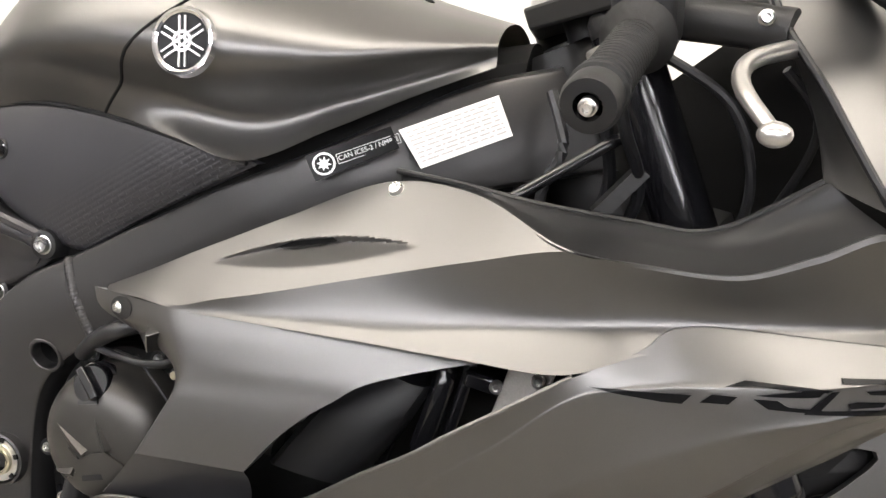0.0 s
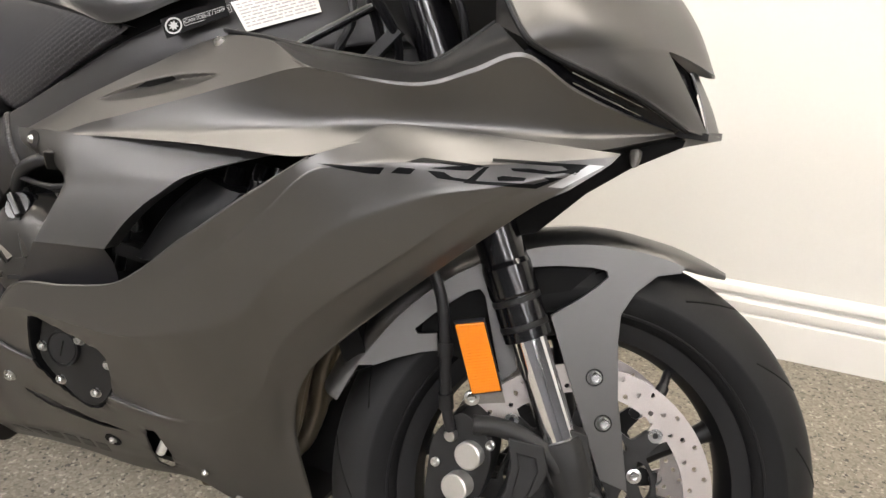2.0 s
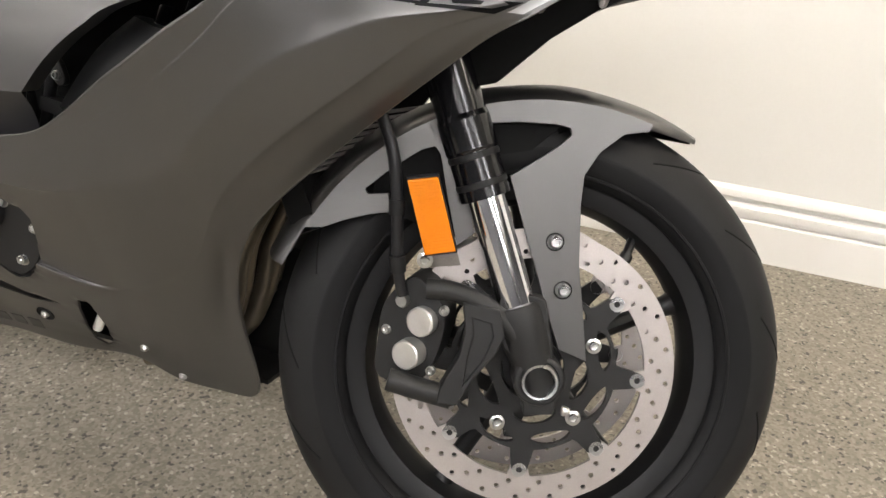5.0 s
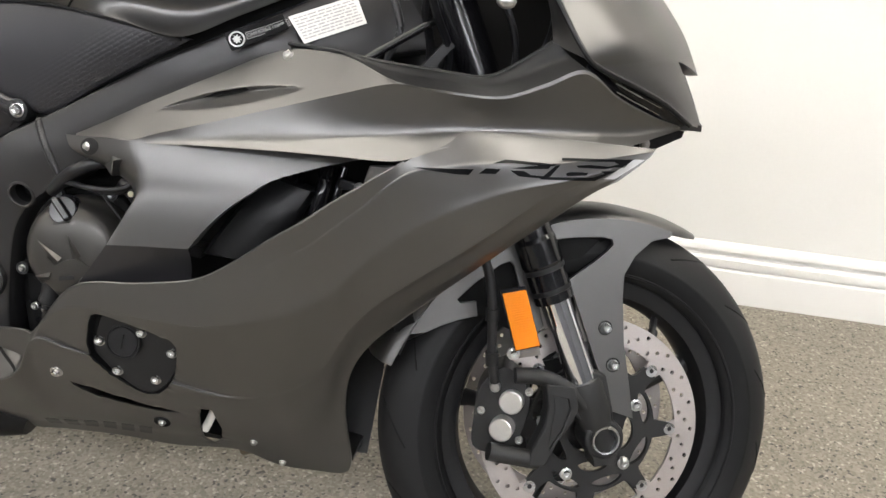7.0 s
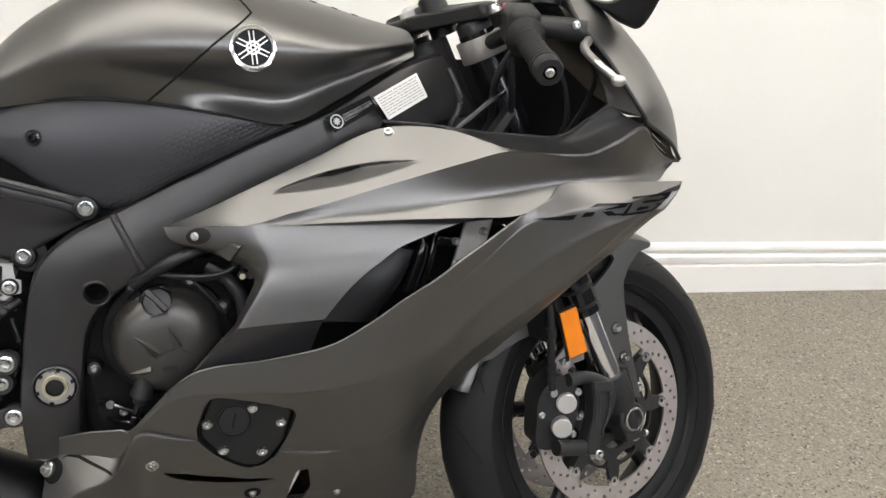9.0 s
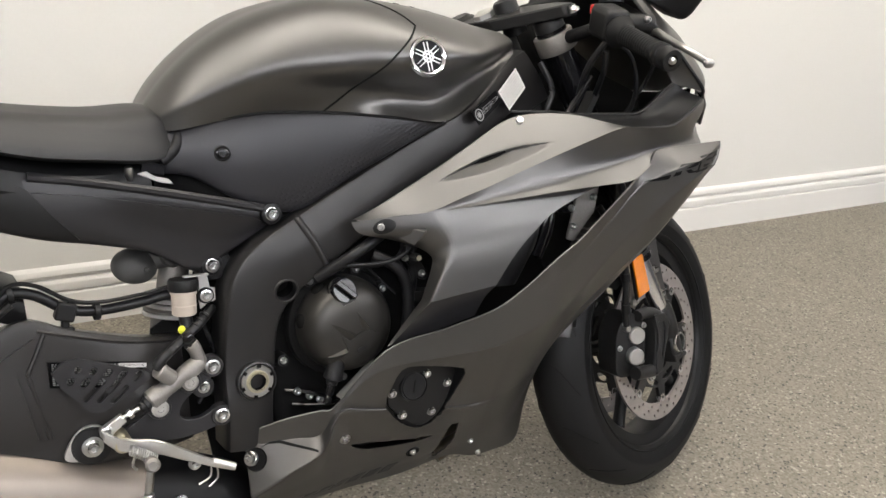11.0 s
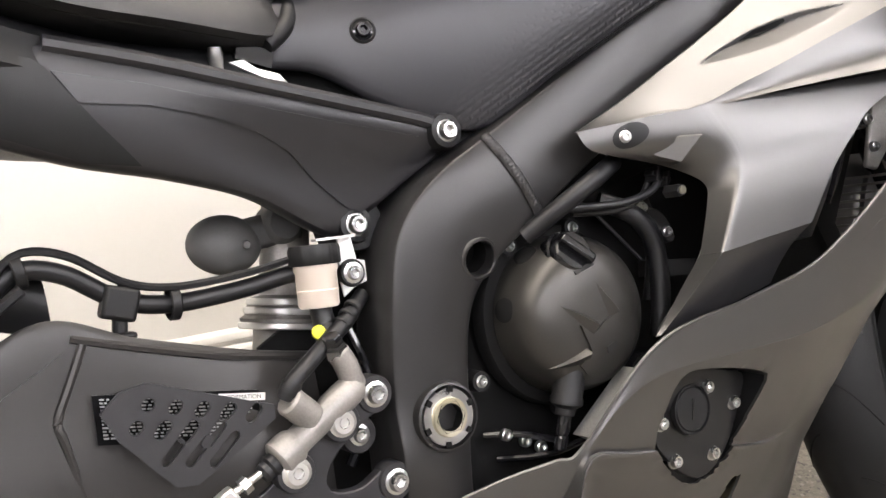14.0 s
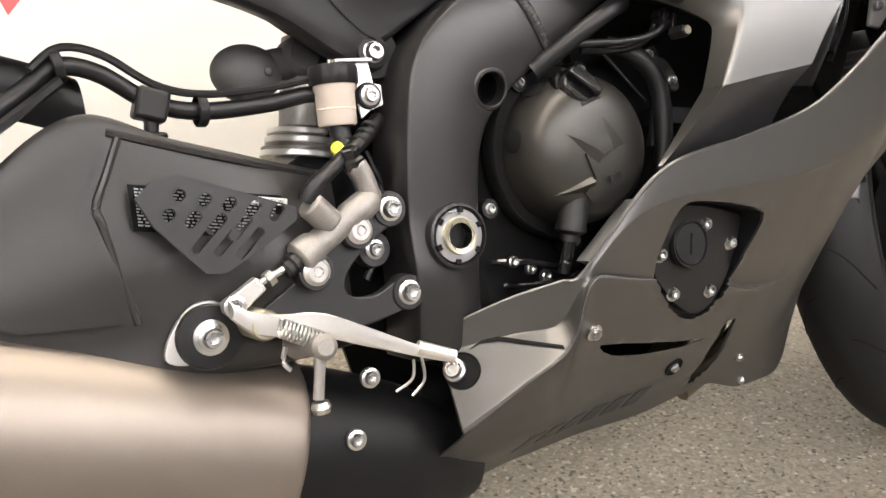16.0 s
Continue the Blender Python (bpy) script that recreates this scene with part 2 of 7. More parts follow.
def spline(pts, n, closed=False):
    """A smooth curve of n points through the given ones, even by length."""
    p = [Vector(q) for q in pts]
    fine = []
    k = len(p)
    for i in range(k if closed else k - 1):
        a, b, c, d = p[(i - 1) % k if closed else max(i - 1, 0)], p[i], p[(i + 1) % k], p[(i + 2) % k if closed else min(i + 2, k - 1)]
        for j in range(12):
            t = j / 12
            fine.append(0.5 * (2 * b + (c - a) * t + (2 * a - 5 * b + 4 * c - d) * t * t + (3 * b - a - 3 * c + d) * t ** 3))
    fine.append(p[0].copy() if closed else p[-1].copy())
    run = [0.0]
    for a, b in zip(fine, fine[1:]):
        run.append(run[-1] + (b - a).length)
    total, out, j = run[-1], [], 0
    m = n if closed else n - 1
    for i in range(n):
        s = total * i / m
        while j < len(run) - 2 and run[j + 1] < s:
            j += 1
        f = (s - run[j]) / max(run[j + 1] - run[j], 1e-9)
        out.append(fine[j].lerp(fine[j + 1], min(max(f, 0), 1)))
    return out


def curve_at(p, t):
    """The smooth curve through p at t in 0..1, one step a point."""
    k = len(p)
    s = min(max(t * (k - 1), 0), k - 1 - 1e-9)
    i = int(s)
    f = s - i
    a, b, c, d = p[max(i - 1, 0)], p[i], p[i + 1], p[min(i + 2, k - 1)]
    return 0.5 * (2 * b + (c - a) * f + (2 * a - 5 * b + 4 * c - d) * f * f + (3 * b - a - 3 * c + d) * f ** 3)


def loft(sections, along, across, close_ends=False, ring=False):
    """A skin through sections; each section is a short list of points."""
    secs = [[Vector(q) for q in s] for s in sections]
    bm = bmesh.new()
    grid = []
    for i in range(along):
        t = i / (along - 1)
        pts = [curve_at([s[k] for s in secs], t) for k in range(len(secs[0]))]
        if ring:
            row = spline(pts, across, closed=True)
        else:
            row = [curve_at(pts, j / (across - 1)) for j in range(across)]
        grid.append([bm.verts.new(q) for q in row])
    for r0, r1 in zip(grid, grid[1:]):
        for j in range(across if ring else across - 1):
            k = (j + 1) % across
            bm.faces.new((r0[j], r0[k], r1[k], r1[j]))
    if close_ends:
        bm.faces.new(grid[0])
        bm.faces.new(grid[-1][::-1])
    return bm


def smooth_along(bm, along, across, times, more=None, start=0.0):
    """Even out a loft along its length, by more rounds far across the strip and past the start."""
    bm.verts.ensure_lookup_table()
    for j in range(across):
        line = [bm.verts[i * across + j].co.copy() for i in range(along)]
        far = 0 if more is None else int((more - times) * min(1, max(0, (j / across - 0.4) * 4)))
        for k in range(times + far):
            line = [line[0]] + [(a + 2 * b + c) / 4 for a, b, c in zip(line, line[1:], line[2:])] + [line[-1]]
            if k == times - 1:
                light = line
        for i in range(along):
            w = min(1, max(0, (i / along - start) * 8)) if start else 1
            bm.verts[i * across + j].co = light[i].lerp(line[i], w)
    return bm


def tube(pts, radius, n=24, sides=10, taper=None, smooth=True):
    path = spline(pts, n) if smooth else [Vector(p) for p in pts]
    bm = bmesh.new()
    rings = []
    up = Vector((0.13, 0.31, 0.94))
    for i, p in enumerate(path):
        d = (path[min(i + 1, len(path) - 1)] - path[max(i - 1, 0)]).normalized()
        s = d.cross(up).normalized()
        u = s.cross(d).normalized()
        r = radius if taper is None else radius * (1 + (taper - 1) * i / (len(path) - 1))
        rings.append([bm.verts.new(p + r * (math.cos(a) * s + math.sin(a) * u)) for a in (2 * math.pi * k / sides for k in range(sides))])
    for r0, r1 in zip(rings, rings[1:]):
        for k in range(sides):
            bm.faces.new((r0[k], r0[(k + 1) % sides], r1[(k + 1) % sides], r1[k]))
    bm.faces.new(rings[0][::-1])
    bm.faces.new(rings[-1])
    return bm


def axes(z):
    """A turn that takes local z along the given way."""
    return Vector(z).normalized().to_track_quat("Z", "Y").to_matrix().to_4x4()


def lathe(profile, n=32, at=(0, 0, 0), way=(0, 0, 1), cap=True):
    """Revolve (radius, height) round an axis through at."""
    m = Matrix.Translation(at) @ axes(way)
    bm = bmesh.new()
    rings = []
    for r, h in profile:
        if r < 1e-6:
            rings.append([bm.verts.new(m @ Vector((0, 0, h)))])
        else:
            rings.append([bm.verts.new(m @ Vector((r * math.cos(2 * math.pi * k / n), r * math.sin(2 * math.pi * k / n), h))) for k in range(n)])
    for a, b in zip(rings, rings[1:]):
        for k in range(n):
            q = [a[k % len(a)], a[(k + 1) % n % len(a)], b[(k + 1) % n % len(b)], b[k % len(b)]]
            q = list(dict.fromkeys(q))
            if len(q) > 2:
                bm.faces.new(q)
    if cap:
        for r in (rings[0], rings[-1]):
            if len(r) > 2:
                bm.faces.new(r)
    return bm


def join(*bms):
    out = bms[0]
    for b in bms[1:]:
        me = bpy.data.meshes.new("joined")
        b.to_mesh(me)
        b.free()
        out.from_mesh(me)
        bpy.data.meshes.remove(me)
    return out


def plate(outline, thick, holes=(), way=(0, 1, 0)):
    """A plate with holes: outline and holes are loops of 3D points, the thickness goes along way."""
    bm = bmesh.new()
    edges = []
    for loop in (outline, *holes):
        vs = [bm.verts.new(p) for p in loop]
        edges += [bm.edges.new((a, b)) for a, b in zip(vs, vs[1:] + vs[:1])]
    bmesh.ops.triangle_fill(bm, edges=edges, use_beauty=True, normal=Vector(way))
    ret = bmesh.ops.extrude_face_region(bm, geom=bm.faces[:])
    bmesh.ops.translate(bm, vec=Vector(way) * thick, verts=[v for v in ret["geom"] if isinstance(v, bmesh.types.BMVert)])
    return bm


def circle(c, r, n, u=(1, 0, 0), v=(0, 0, 1), stretch=1.0, turn=0.0):
    c, u, v = Vector(c), Vector(u), Vector(v)
    cs, sn = math.cos(turn), math.sin(turn)
    u2, v2 = u * cs + v * sn, v * cs - u * sn
    return [c + r * (math.cos(2 * math.pi * k / n) * u2 + stretch * math.sin(2 * math.pi * k / n) * v2) for k in range(n)]


def box(size, m):
    bm = bmesh.new()
    bmesh.ops.create_cube(bm, size=1.0, matrix=m @ Matrix.Diagonal((*size, 1)))
    return bm


def inside(x, z, poly):
    hit = False
    for (x0, z0), (x1, z1) in zip(poly, poly[1:] + poly[:1]):
        if (z0 > z) != (z1 > z) and x < (x1 - x0) * (z - z0) / (z1 - z0) + x0:
            hit = not hit
    return hit


def nearest_on(x, z, poly):
    best = None
    for a, b in zip(poly, poly[1:] + poly[:1]):
        a2, b2, p = Vector(a), Vector(b), Vector((x, z))
        t = min(max((p - a2).dot(b2 - a2) / (b2 - a2).length_squared, 0), 1)
        q = a2 + t * (b2 - a2)
        if best is None or (q - p).length < best[0]:
            best = ((q - p).length, q)
    return best


def cut_window(bm, poly):
    """Open a window in a side skin, its rim drawn on to the outline (x, z)."""
    gone = [f for f in bm.faces if inside(f.calc_center_median().x, f.calc_center_median().z, poly)]
    rim = {v for f in gone for v in f.verts if any(g not in gone for g in v.link_faces)}
    keep = [(v, nearest_on(v.co.x, v.co.z, poly)[1]) for v in rim]
    bmesh.ops.delete(bm, geom=gone, context="FACES")
    for v, q in keep:
        if v.is_valid:
            v.co.x, v.co.z = q


def on_skin(tree, x, z, lift=0.0):
    """The place and normal of a skin seen square from the side at (x, z)."""
    p, nrm, _, _ = tree.ray_cast(Vector((x, -1.0, z)), Vector((0, 1, 0)))
    if p is None:
        p, nrm, _, _ = tree.find_nearest(Vector((x, -0.2, z)))
    if nrm.y > 0:
        nrm = -nrm
    return p + nrm * lift, nrm


def skin_tree(bm):
    from mathutils.bvhtree import BVHTree
    bm.normal_update()
    return BVHTree.FromBMesh(bm)


def decal(tree, loop, lift=0.0006, thick_by=0.0004):
    """A thin foil lying on a skin, from its outline (x, z)."""
    bm = bmesh.new()
    vs = [bm.verts.new((x, 0, z)) for x, z in loop]
    edges = [bm.edges.new((a, b)) for a, b in zip(vs, vs[1:] + vs[:1])]
    bmesh.ops.triangle_fill(bm, edges=edges, use_beauty=True, normal=Vector((0, -1, 0)))
    for _ in range(3):
        far = [e for e in bm.edges if e.calc_length() > 0.004]
        if far:
            bmesh.ops.subdivide_edges(bm, edges=far, cuts=1, use_grid_fill=True)
    total = Vector()
    for v in bm.verts:
        p, nrm = on_skin(tree, v.co.x, v.co.z, lift)
        v.co = p
        total += nrm
    bmesh.ops.triangulate(bm, faces=bm.faces[:])
    ret = bmesh.ops.extrude_face_region(bm, geom=bm.faces[:])
    bmesh.ops.translate(bm, vec=total.normalized() * thick_by, verts=[v for v in ret["geom"] if isinstance(v, bmesh.types.BMVert)])
    return bm


def bolt_mesh(name, mat, r=0.006, head=0.005, flange=1.45, socket=0.55):
    """A flanged button head with a hexagon socket, its axis along z."""
    bm = lathe([(0, -0.004), (r * flange, -0.004), (r * flange, 0.0008), (r * 1.05, 0.0016), (r, head * 0.55), (r * 0.86, head), (r * socket, head)], 20, cap=False)
    hexa = [bm.verts.new((r * socket * math.cos(k * math.pi / 3), r * socket * math.sin(k * math.pi / 3), head)) for k in range(6)]
    low = [bm.verts.new((v.co.x, v.co.y, head * 0.35)) for v in hexa]
    for k in range(6):
        bm.faces.new((hexa[k], hexa[(k + 1) % 6], low[(k + 1) % 6], low[k]))
    bm.faces.new(low)
    return mesh_of(name, bm, mat, 30)


BOLT = bolt_mesh("bolt", STEEL)
BIG_BOLT = bolt_mesh("bolt_large", STEEL, 0.0078, 0.007, 1.35)
SCREW = bolt_mesh("screw", STEEL, 0.0042, 0.004, 1.3)
COVER_SCREW = bolt_mesh("cover_screw", STEEL, 0.0062, 0.006, 1.25)
CAP_BOLT = bolt_mesh("cap_bolt", ALU_LIGHT, 0.0095, 0.004, 1.2, 0.45)
FENDER_BOLT = bolt_mesh("fender_bolt", STEEL, 0.0062, 0.006, 1.15)
BLACK_BOLT = bolt_mesh("black_bolt", GLOSS, 0.006, 0.005)


def bolt(parent, at, way=(0, -1, 0), me=None, name="bolt"):
    return put(name, me or BOLT, parent, Matrix.Translation(at) @ axes(way))


def thick(bm, vec):
    ret = bmesh.ops.extrude_face_region(bm, geom=bm.faces[:])
    bmesh.ops.translate(bm, vec=vec, verts=[v for v in ret["geom"] if isinstance(v, bmesh.types.BMVert)])
    return bm


# ---- the room ----
def slab(name, lo, hi, mat, m=None):
    size = [b - a for a, b in zip(lo, hi)]
    c = [(a + b) / 2 for a, b in zip(lo, hi)]
    bm = box(size, Matrix.Translation(c))
    ob = new(name, mesh_of(name, bm, mat))
    if m is not None:
        ob.matrix_world = m
    return ob


turn = math.degrees(math.atan(WALL_SLOPE))
wall_m = pose(0, WALL_Y + 0.017, 0, 0, 0, turn)
tagged(slab("floor", (-6.5, -9, -0.1), (6.5, 3, 0), FLOORM), "beige speckled flake-coated concrete floor", "floor", kind="structure")
tagged(slab("wall_north", (-5.5, 0, 0), (5.5, 0.12, 2.5), WALLM, wall_m), "plain off-white painted wall behind the motorcycle", "wall", kind="structure")
# the next three walls are unseen; their greys set how much light bounces
tagged(slab("wall_south", (-5.5, -7.12, 0), (5.5, -7.0, 2.5), GREYWALL, wall_m), "unseen wall, dark to keep its bounce light low", "wall", kind="structure")
tagged(slab("wall_west", (-5.62, -7.12, 0), (-5.5, 0.12, 2.5), PALEWALL, wall_m), "unseen wall, pale to bounce more light", "wall", kind="structure")
tagged(slab("wall_east", (5.5, -7.12, 0), (5.62, 0.12, 2.5), GREYWALL, wall_m), "unseen wall, dark to keep its bounce light low", "wall", kind="structure")
tagged(slab("ceiling", (-5.62, -7.12, 2.5), (5.62, 0.12, 2.6), CEIL, wall_m), "white painted ceiling", "ceiling", kind="structure")


def baseboard():
    prof = [(0.0, 0.0), (-0.017, 0.0), (-0.017, 0.090), (-0.0150, 0.0935), (-0.0090, 0.0945), (-0.0090, 0.1000), (-0.0160, 0.1020), (-0.0170, 0.106), (-0.0165, 0.122), (-0.0130, 0.128), (-0.0050, 0.130), (-0.0045, 0.139), (-0.0125, 0.1405), (-0.0145, 0.144), (-0.0145, 0.150), (-0.0115, 0.158), (-0.0050, 0.164), (0.0, 0.166)]
    bm = bmesh.new()
    ends = [[bm.verts.new((x, y, z)) for y, z in prof] for x in (-5.49, 5.49)]
    for k in range(len(prof) - 1):
        bm.faces.new((ends[0][k], ends[0][k + 1], ends[1][k + 1], ends[1][k]))
    bm.faces.new(ends[0])
    bm.faces.new(ends[1][::-1])
    ob = new("baseboard", mesh_of("baseboard", bm, TRIM, 25))
    ob.matrix_world = wall_m @ pose(0, -0.001, 0)
    tagged(ob, "white painted moulded baseboard along the wall", "baseboard", kind="structure")


baseboard()


def ceiling_light(lit, label):
    e = new("ceiling_light")
    part("spine", box((1.16, 0.08, 0.09), pose(0, 0, 0.050)), TRIM, e)
    part("diffuser", box((1.20, 0.26, 0.05), pose(0, 0, -0.020)), lit, e, "lit white diffuser")
    tagged(e, label, "ceiling light", "ceiling lights")
    return e


for lit, label, spots in ((LAMP, "long white fluorescent ceiling light with lit diffuser", [(x, -0.12) for x in (-3.9, -2.6, -1.3, 0.0, 1.3, 2.6)]),
                          (COOL_LAMP, "added unseen cool ceiling light, in place of daylight", [(x, y) for y in (-2.3, -4.4) for x in (-3.4, -1.7, 0.0, 1.7, 3.4)])):
    lamp = ceiling_light(lit, label)
    lamp.matrix_world = pose(*spots[0], 2.404)
    for x, y in spots[1:]:
        copy_thing(lamp, pose(x, y, 2.404))

# ---- the motorcycle ----
bike = new("motorcycle")
lean_m = pose(0, 0, 0, -LEAN_DEG)
bike.matrix_world = Matrix.Translation(Vector((0, 0, 0.285)) - lean_m @ Vector((0, 0, 0.3))) @ lean_m
tagged(bike, "satin grey sport motorcycle leaning on its side stand", "motorcycle")

SIDE = Vector((0, -1, 0))

# front wheel axes: u ahead, w up, STEER_AXLE across
WU = STEER_AXLE.cross(Vector((0, 0, 1))).normalized()
WV = WU.cross(STEER_AXLE).normalized()
HUB = Vector((0, 0, 0.3))


def wheel_at(u, v, across=0.0):
    return HUB + u * WU + v * WV + across * STEER_AXLE


def wheel_uv(x, y, z):
    d = Vector((x, y, z)) - HUB
    return d.dot(WU), d.dot(WV)


def polar(r, a, across=0.0):
    return wheel_at(r * math.cos(radians(a)), r * math.sin(radians(a)), across)


def tyre(at, way, crown, width, bead, wheel, label, n=120):
    """A road tyre: rounded dusty tread, darker walls with moulded rings, bead at the rim."""
    h = width / 2
    prof = []
    for k in range(-10, 11):
        a = k / 10 * radians(80)
        prof.append((crown - h * 0.98 * (1 - math.cos(a)), h * math.sin(a)))
    edge = prof[-1][0]
    wall = []
    for f, w in ((0.0, 0.985), (0.05, 0.994), (0.12, 0.990), (0.30, 0.980), (0.50, 0.955), (0.66, 0.920), (0.68, 0.936), (0.75, 0.932), (0.77, 0.902), (0.90, 0.86), (1.0, 0.78)):
        wall.append((edge + (bead - edge) * f, h * w))
    walls = join(lathe(wall, n, at, way, cap=False), lathe([(r, -w) for r, w in wall], n, at, way, cap=False))
    ob = part("tyre", walls, SIDEWALL, wheel, label, 25)
    part("tyre_tread", lathe(prof, n, at, way, cap=False), RUBBER, wheel, "dusty grey-black tread band")
    return ob


def rim_bm(at, way, bead, width):
    h = width / 2
    prof = [(bead + 0.004, -h * 0.80), (bead + 0.004, -h * 0.70), (bead - 0.010, -h * 0.68), (bead - 0.022, -h * 0.62), (bead - 0.030, -h * 0.3), (bead - 0.032, 0), (bead - 0.030, h * 0.3), (bead - 0.022, h * 0.62), (bead - 0.010, h * 0.68), (bead + 0.004, h * 0.70), (bead + 0.004, h * 0.80), (bead - 0.004, h * 0.6), (bead - 0.012, 0), (bead - 0.004, -h * 0.6), (bead + 0.004, -h * 0.80)]
    return lathe(prof, 96, at, way, cap=False)


def front_wheel():
    # rim with five slim spokes and hub
    rim = rim_bm(HUB, STEER_AXLE, 0.213, 0.112)
    spokes = []
    for k in range(5):
        a = 72 * k + 27
        rows = []
        for r, w, t in ((0.03, 0.020, 0.026), (0.07, 0.014, 0.018), (0.13, 0.011, 0.013), (0.175, 0.013, 0.014), (0.188, 0.022, 0.018)):
            c = polar(r, a)
            side = (polar(r, a + 1) - polar(r, a - 1)).normalized()
            rows.append([c + side * w * math.cos(q) + STEER_AXLE * t * math.sin(q) for q in (2 * math.pi * j / 8 for j in range(8))])
        spokes.append(loft(rows, 14, 12, True, True))
    hub = (lathe([(0.0, -0.05), (0.034, -0.05), (0.036, -0.03), (0.030, 0), (0.036, 0.03), (0.034, 0.05), (0, 0.05)], 40, HUB, STEER_AXLE, cap=False))
    wheel = part("front_wheel", rim, RIMM, bike, "satin black five-spoke cast front wheel")
    part("hub", hub, RIMM, wheel)
    for s in spokes:
        part("spoke", s, RIMM, wheel)
    tyre(HUB, STEER_AXLE, 0.297, 0.118, 0.213, wheel, "new black road tyre with curved grooves")
    # curved tread grooves on both flanks
    for k in range(15):
        a0 = 24 * k + 6
        for s in (-1, 1):
            shift = 0 if s < 0 else 12
            for e0, e1, sweep in ((14, 62, 13),):
                pts = []
                for j in range(7):
                    f = j / 6
                    e = radians(e0 + (e1 - e0) * f)
                    r = 0.297 - 0.059 * 0.98 * (1 - math.cos(e))
                    pts.append(polar(r - 0.0006, a0 + shift + sweep * f ** 1.5 + (0 if sweep > 0 else 10), s * 0.059 * math.sin(e)))
                part("tread_groove", tube(pts, 0.0013, 12, 6), DARK, wheel)
    part("valve_stem", join(tube([polar(0.190, 57, -0.015), polar(0.162, 56, -0.040)], 0.0055, 4, 8), lathe([(0, 0), (0.0075, 0), (0.0075, 0.018), (0.005, 0.022), (0, 0.022)], 12, polar(0.166, 56, -0.037), polar(0.15, 57, -0.045) - polar(0.163, 57, -0.036), cap=False)), HOSE, wheel)
    for side in (-1, 1):
        brake_disc(wheel, side * 0.057, side)
    return wheel


def brake_disc(wheel, off, side):
    outer = [polar(0.160, a, off) for a in range(0, 360, 3)]
    # round inner edge with a small ear at each button
    inner = []
    for k in range(240):
        a = 1.5 * k
        near = radians(abs((a + 22.5) % 45 - 22.5)) * 0.1195
        ear = 0.1195 - math.sqrt(max(0.0, 0.0115 ** 2 - near ** 2)) if near < 0.0115 else 0.1265
        inner.append(polar(min(0.1265, ear), a, off))
    holes = []
    for k in range(24):
        for r, da in ((0.152, 0), (0.143, 5.5), (0.134, 10.5)):
            holes.append(circle(polar(r, 15 * k + da, off), 0.0031, 8, WU, WV))
    disc = part("brake_disc", plate(outer, 0.0045 * side, holes + [inner], tuple(STEER_AXLE)), DISCM, wheel, "drilled steel brake disc", 25)
    # carrier: one plate with two long leaf openings between each pair of buttons
    def leaf(r, w, a0, a1, lean):
        pts = []
        for k in range(20):
            f = k / 10 if k < 10 else (20 - k) / 10
            e = w * math.sin(math.pi * f) ** 0.6 if 0 < f < 1 else 0.0
            pts.append(polar(r + lean * (f - 0.5) + (e if k < 10 else -e), a0 + (a1 - a0) * f, off - 0.002 * side))
        return pts
    def rim(a):
        near = abs((a + 22.5) % 45 - 22.5)
        f = min(max((near - 3.6) / 4.6, 0), 1)
        return 0.1225 - 0.0275 * f * f * (3 - 2 * f)
    ring_o = [polar(rim(a), a, off - 0.002 * side) for a in range(0, 360, 2)]
    holes = [[polar(0.036, a, off - 0.002 * side) for a in range(0, 360, 10)]]
    for k in range(8):
        holes.append(leaf(0.0835, 0.0075, 45 * k + 5, 45 * k + 38, 0.004))
    for k in range(5):
        holes.append(leaf(0.056, 0.0085, 72 * k + 38, 72 * k + 90, 0.0))
    car = plate(ring_o, 0.007 * side, holes, tuple(STEER_AXLE))
    part("disc_carrier", car, CASTING, disc, "black carrier of the brake disc", 25)
    me = mesh_of("rotor_button", lathe([(0.0, 0.004), (0.0035, 0.004), (0.0035, 0.0055), (0.0085, 0.0055), (0.0088, 0.003), (0.0088, -0.004)], 20, cap=False), STEEL)
    for k in range(8):
        put("rotor_button", me, disc, Matrix.Translation(polar(0.1195, 45 * k, off)) @ axes(STEER_AXLE * side))
    for k in range(5):
        bolt(disc, polar(0.0735, 72 * k + 28, off + 0.006 * side), STEER_AXLE * side, BOLT)


wheel = front_wheel()

# ---- fork, right and left legs ----
RAKE = Vector((-math.sin(radians(24)), 0, math.cos(radians(24))))


def leg_point(h, side=-1):
    """A point on a fork leg, h metres above the axle along it."""
    return HUB + STEER_AXLE * (0.092 * side) + RAKE * h + Vector((0.002, 0, 0))


